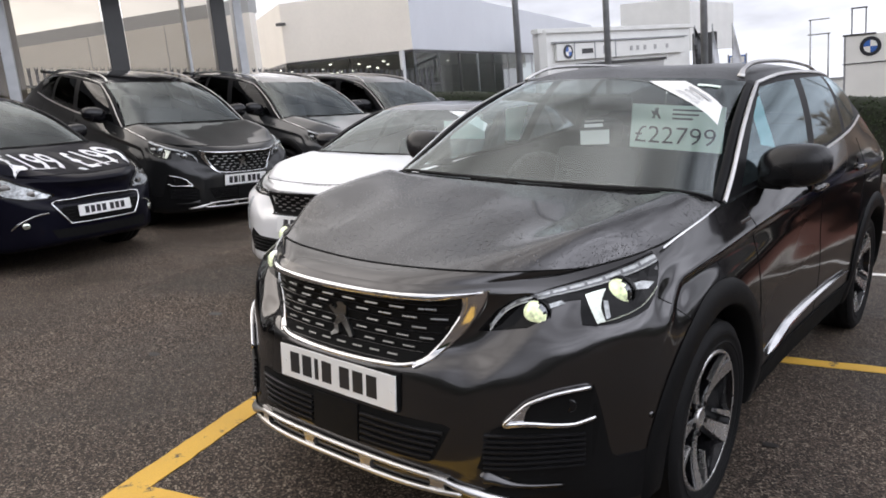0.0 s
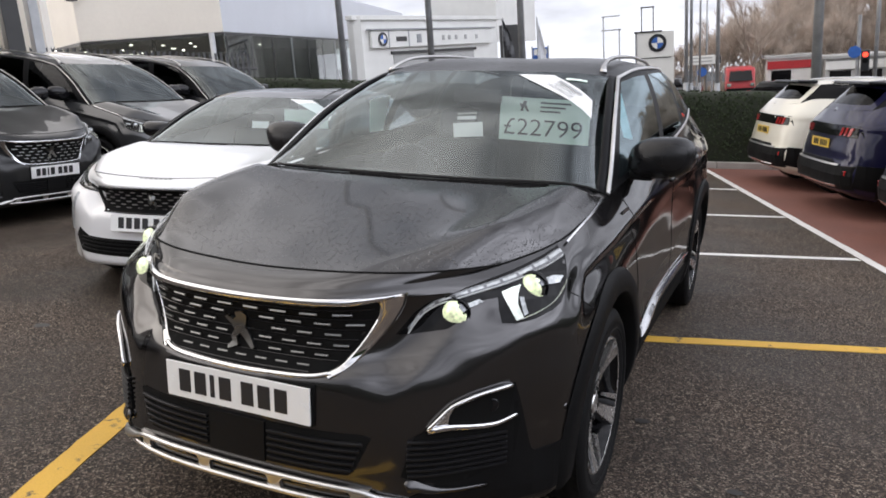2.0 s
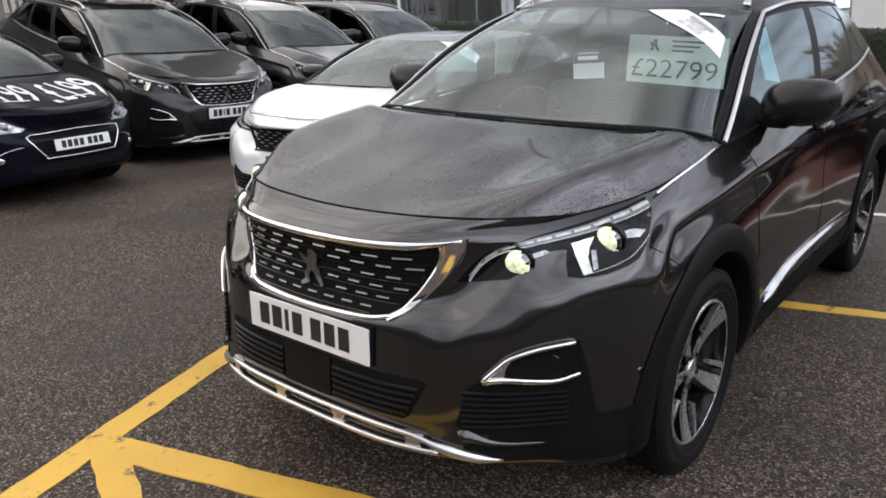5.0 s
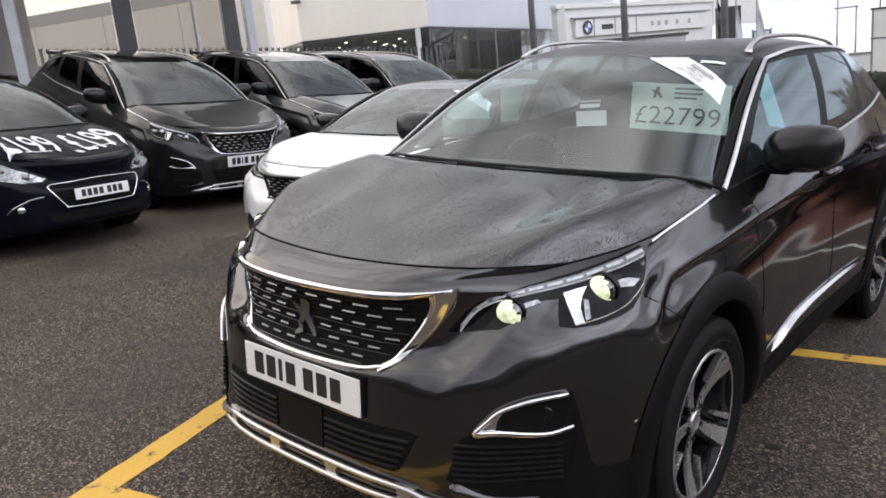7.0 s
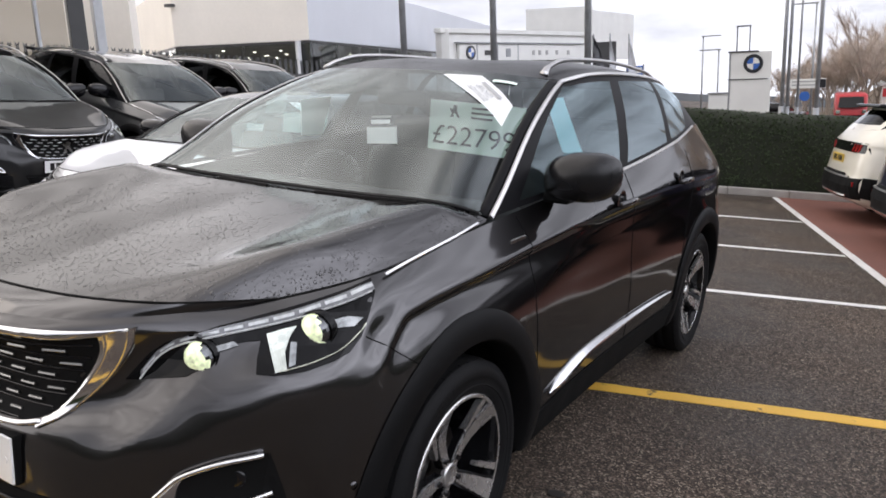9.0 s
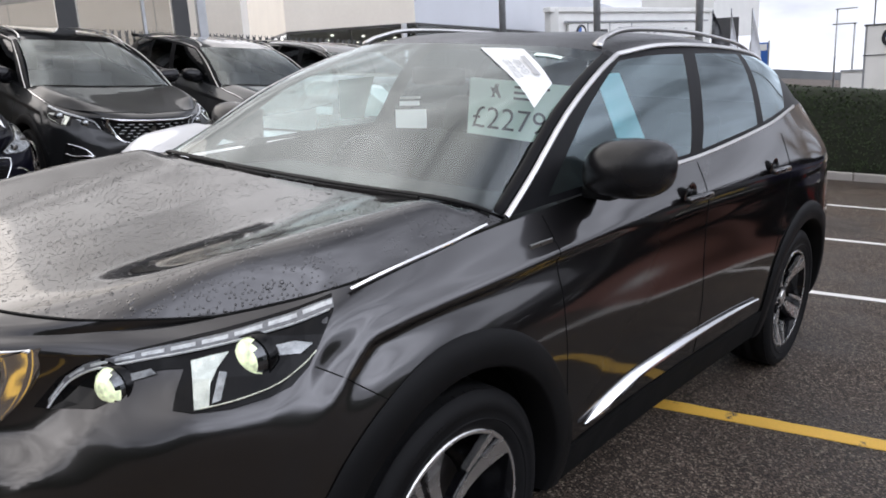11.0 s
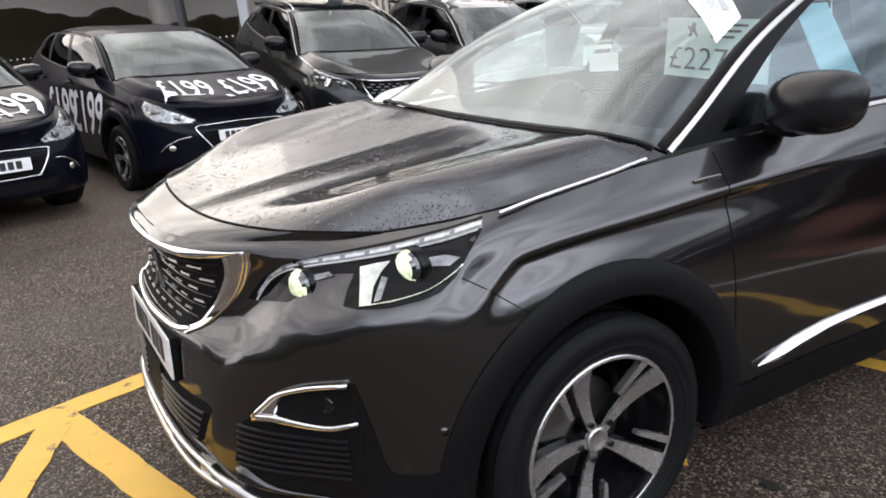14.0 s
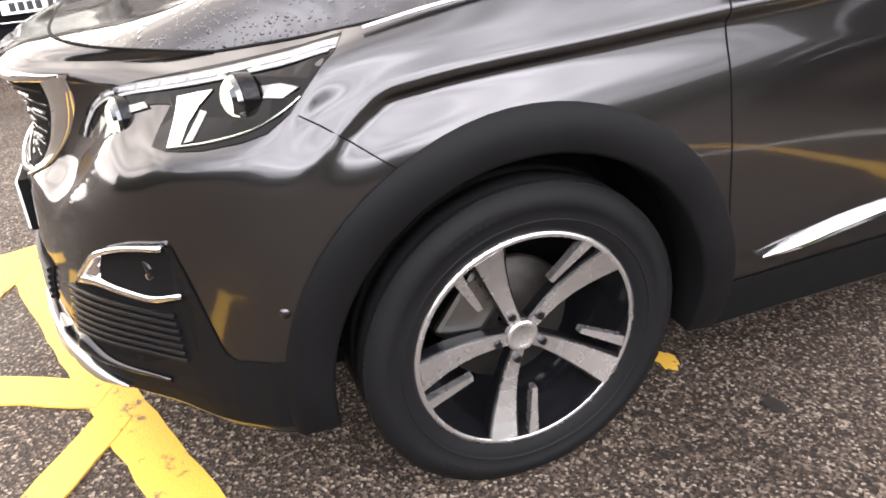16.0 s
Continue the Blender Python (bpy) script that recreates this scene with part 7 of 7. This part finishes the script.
def shop(x, y, w, material, band):
    s = empty("roadside_shop", upright(x, y, 0, 4), "low roadside shop with a coloured fascia", "building", "roadside shops")
    part("wall", boxed((0, 0, -0.5), (w, 5, 2.9), 0.02), material, s)
    part("fascia", boxed((0, -0.12, 2.1), (w, 0, 2.7), 0.02), band, s)
    part("roof", boxed((-0.2, -0.3, 2.9), (w + 0.2, 5.2, 3.1)), STUCCO, s)
    for k in range(int(w / 2)):
        part("window", boxed((0.3 + 2 * k, -0.04, 0.6), (1.7 + 2 * k, 0.0, 2.0)), PIANO, s)


shop(-0.6, 62.5, 3.2, FASCIA, REDP)
shop(3.4, 61.5, 4.0, STUCCO, FASCIA)
shop(8.0, 60.0, 9.0, STUCCO, REDP)
# distant low hills
bm = bmesh.new()
rows = []
for i in range(61):
    x = -260 + 8 * i
    y = 300.0
    z = fall(x, y)
    rows.append([bm.verts.new((x, y, z - 5)), bm.verts.new((x, y + 5, z + 3.0 + 2.5 * noise.noise((x * 0.02, 0, 3)) + 0.8 * noise.noise((x * 0.13, 0, 7))))])
for p, q in zip(rows, rows[1:]):
    bm.faces.new((p[0], q[0], q[1], p[1]))
FAR = mat("far_woods", (0.10, 0.11, 0.12), 0.95, vary=0.3, scale=0.05)
tagged(part("distant_hills", bm, FAR), "hazy distant tree line", "hills", kind="structure")

# unseen plain hedges added to close the lot behind the camera and darken reflections
for a, b, l, tall, turn in ((13.5, -1, 13, 2.3, 90), (13.5, -14, 13, 3.4, 90), (-12, -13.5, 26, 3.2, 0)):
    bm = bmesh.new()
    bmesh.ops.create_grid(bm, x_segments=110, y_segments=8, size=0.5)
    for v in bm.verts:
        x, z = (v.co.x + 0.5) * l, (v.co.y + 0.5) * tall
        v.co = (x, 0.12 * noise.noise((x * 1.5, z * 2, 1)), z * (1 + 0.22 * noise.noise((x * 0.35, tall, 2)) + 0.10 * noise.noise((x * 1.3, 0, tall))))
    ext = bmesh.ops.extrude_face_region(bm, geom=list(bm.faces))
    bmesh.ops.translate(bm, verts=[g for g in ext["geom"] if isinstance(g, bmesh.types.BMVert)], vec=(0, 1.0 if turn == 0 else -1.0, 0))
    tagged(part("unseen_hedge", bm, LEAF, at=grid_at(a, b, 0, turn), smooth=True), "plain dark hedge around the lot, unseen, added to darken reflections", "hedge", "boundary hedges", "structure")

# ---- price cards and paper in the grey SUV ----
card = empty("price_card", LOT @ pose(0.312, 1.0, 1.300, 0, 2, 0), "pale green price card behind the windscreen", "price card")
part("sheet", boxed((-0.225, -0.003, -0.108), (0.225, 0.003, 0.100), 0.0), CARD, card)
part("price_figures", flat_text("\u00a322799", 0.082, 1.17, -0.0010), INK, card, "dark price figures", at=Matrix.Translation((-0.005, -0.006, -0.045)) @ pose(0, 0, 0, 90))
bm = bmesh.new()
bm.faces.new([bm.verts.new((-0.10 + x, -0.0045, 0.060 + z)) for x, z in ((-0.028, 0.012), (-0.012, 0.008), (-0.006, 0.024), (0.010, 0.024), (0.008, 0.004), (0.024, -0.024), (0.016, -0.026), (-0.002, -0.006), (-0.008, -0.012), (-0.004, -0.022), (-0.022, -0.026), (-0.014, -0.010))])
part("emblem", bm, INK, card)
for k in range(3):
    part("small_print", boxed((-0.02, -0.005, 0.075 - 0.020 * k), (0.13 - 0.025 * k, -0.0035, 0.083 - 0.020 * k)), INK, card)
slip = empty("paper_slip", LOT @ pose(0.022, 0.745, 1.258, 0, -4, 0), "small white slip above the dashboard", "paper")
part("sheet", boxed((-0.074, -0.002, -0.034), (0.074, 0.002, 0.032)), PAPER, slip)
part("writing", boxed((-0.050, -0.004, 0.046), (0.045, -0.002, 0.062)), DECAL, slip)
part("writing", boxed((-0.045, -0.004, 0.070), (0.050, -0.002, 0.078)), STUCCO, slip)


def glued(name, corners, n, offset, material, label, category):
    """A flat sheet with these corners (in the lot), stuck to the car's shell from the side n."""
    n = Vector(n).normalized()
    bm = bmesh.new()
    bm.faces.new([bm.verts.new(c) for c in corners])
    for _ in range(3):
        bmesh.ops.subdivide_edges(bm, edges=bm.edges, cuts=1, use_grid_fill=True)
    for v in bm.verts:
        h = SHELL.ray_cast(v.co + n * 1.0, -n)
        if h[0]:
            v.co = h[0] + n * offset
    return tagged(part(name, bm, material, at=LOT.copy()), label, category)


BANNER_INK = mat("banner_ink", (0.20, 0.21, 0.23), 0.7, vary=0.1)
SCREEN_N = (0.12, -0.5, 0.86)
glued("windscreen_banner", [(0.212, 0.896, 1.505), (0.378, 0.922, 1.502), (0.601, 0.763, 1.394), (0.633, 0.628, 1.309)], SCREEN_N, 0.004, PAPER, "white banner across the windscreen corner with grey lettering", "banner")
# its lettering runs along the slant
side = Vector((0.601, 0.763, 1.394)) - Vector((0.378, 0.922, 1.502))
along = side.normalized()
nrm = Vector(SCREEN_N).normalized()
across = nrm.cross(along).normalized()
for words, hgt, down in (("", 0.017, 0.030), ("APPROVED", 0.022, 0.062), ("USED VEHICLES", 0.020, 0.090)):
    o = Vector((0.378, 0.922, 1.502)) + side * 0.58 - across * down
    if words:
        bm = flat_text(words, hgt, 0.95)
    else:
        bm = box(bmesh.new(), (-0.085, -hgt / 2, 0), (0.085, hgt / 2, 0.0005))
    for v in bm.verts:
        p = o + along * v.co.x + across * v.co.y
        h = SHELL.ray_cast(p + nrm, -nrm)
        v.co = (h[0] if h[0] else p) + nrm * 0.011
    tagged(part("banner_writing", bm, BANNER_INK if words else MULLION, at=LOT.copy()), "grey lettering on the windscreen banner", "lettering", "banner lettering")
glued("windscreen_tag", [(0.441, 0.905, 1.492), (0.535, 0.925, 1.486), (0.538, 0.907, 1.470), (0.444, 0.885, 1.474)], SCREEN_N, 0.004, CARD, "small pale tag at the top of the windscreen", "tag")
# the same papers in the white saloon
def saloon_paper(name, corners, thick, material, label, category):
    bm = bmesh.new()
    bm.faces.new([bm.verts.new(saloon_warp(Vector(c))) for c in corners])
    ext = bmesh.ops.extrude_face_region(bm, geom=list(bm.faces))
    bmesh.ops.translate(bm, verts=[g for g in ext["geom"] if isinstance(g, bmesh.types.BMVert)], vec=(0, -0.5 * thick, thick))
    bmesh.ops.recalc_face_normals(bm, faces=bm.faces)
    return tagged(part(name, bm, material, at=lot_car(-2.5, 1.9, -76)), label, category)


lift = Vector((0.0, -0.006, 0.010))
saloon_paper("windscreen_banner", [Vector(c) + lift for c in ((0.20, 0.893, 1.507), (0.39, 0.915, 1.500), (0.633, 0.72, 1.376), (0.655, 0.60, 1.305))], 0.001, PAPER, "white banner across the saloon's windscreen corner", "banner")
saloon_paper("price_card", [(0.10, 0.99, 1.20), (0.50, 0.99, 1.20), (0.50, 1.0, 1.40), (0.10, 1.0, 1.40)], 0.002, CARD, "pale green price card behind the saloon's windscreen", "price card")
saloon_paper("paper_slip", [(-0.075, 0.70, 1.215), (0.075, 0.70, 1.215), (0.075, 0.71, 1.285), (-0.075, 0.71, 1.285)], 0.002, PAPER, "small white slip above the saloon's dashboard", "paper")
# cards hung inside the side windows
for s, c in ((1, [(0.70, 0.93, 1.436), (0.70, 1.096, 1.44), (0.74, 1.265, 1.203), (0.74, 1.045, 1.228)]), (-1, [(-0.70, 1.00, 1.37), (-0.70, 1.22, 1.39), (-0.72, 1.17, 1.20), (-0.72, 1.03, 1.20)])):
    bm = bmesh.new()
    bm.faces.new([bm.verts.new((x - s * 0.05, y, z)) for x, y, z in c])
    ext = bmesh.ops.extrude_face_region(bm, geom=list(bm.faces))
    bmesh.ops.translate(bm, verts=[g for g in ext["geom"] if isinstance(g, bmesh.types.BMVert)], vec=(0.003, 0, 0))
    tagged(part("window_card", bm, AQUA if s > 0 else CARD, at=LOT.copy()), "aqua card hung inside a side window" if s > 0 else "pale green card hung inside a side window", "card")

# a fallen yellow leaf on the asphalt
leaf = bmesh.new()
leaf.faces.new([leaf.verts.new((0.030 * math.cos(a) * (1 if math.cos(a) > 0 else 0.8), 0.016 * math.sin(a), 0.004 + 0.006 * abs(math.cos(a)))) for a in [k * math.pi / 7 for k in range(14)]])
tagged(part("fallen_leaf", leaf, mat("dry_leaf", (0.50, 0.36, 0.08), 0.7, vary=0.3, scale=40), at=LOT @ pose(2.198, 2.784, 0.003, 0, 0, 35)), "small dry yellow leaf on the asphalt", "leaf")
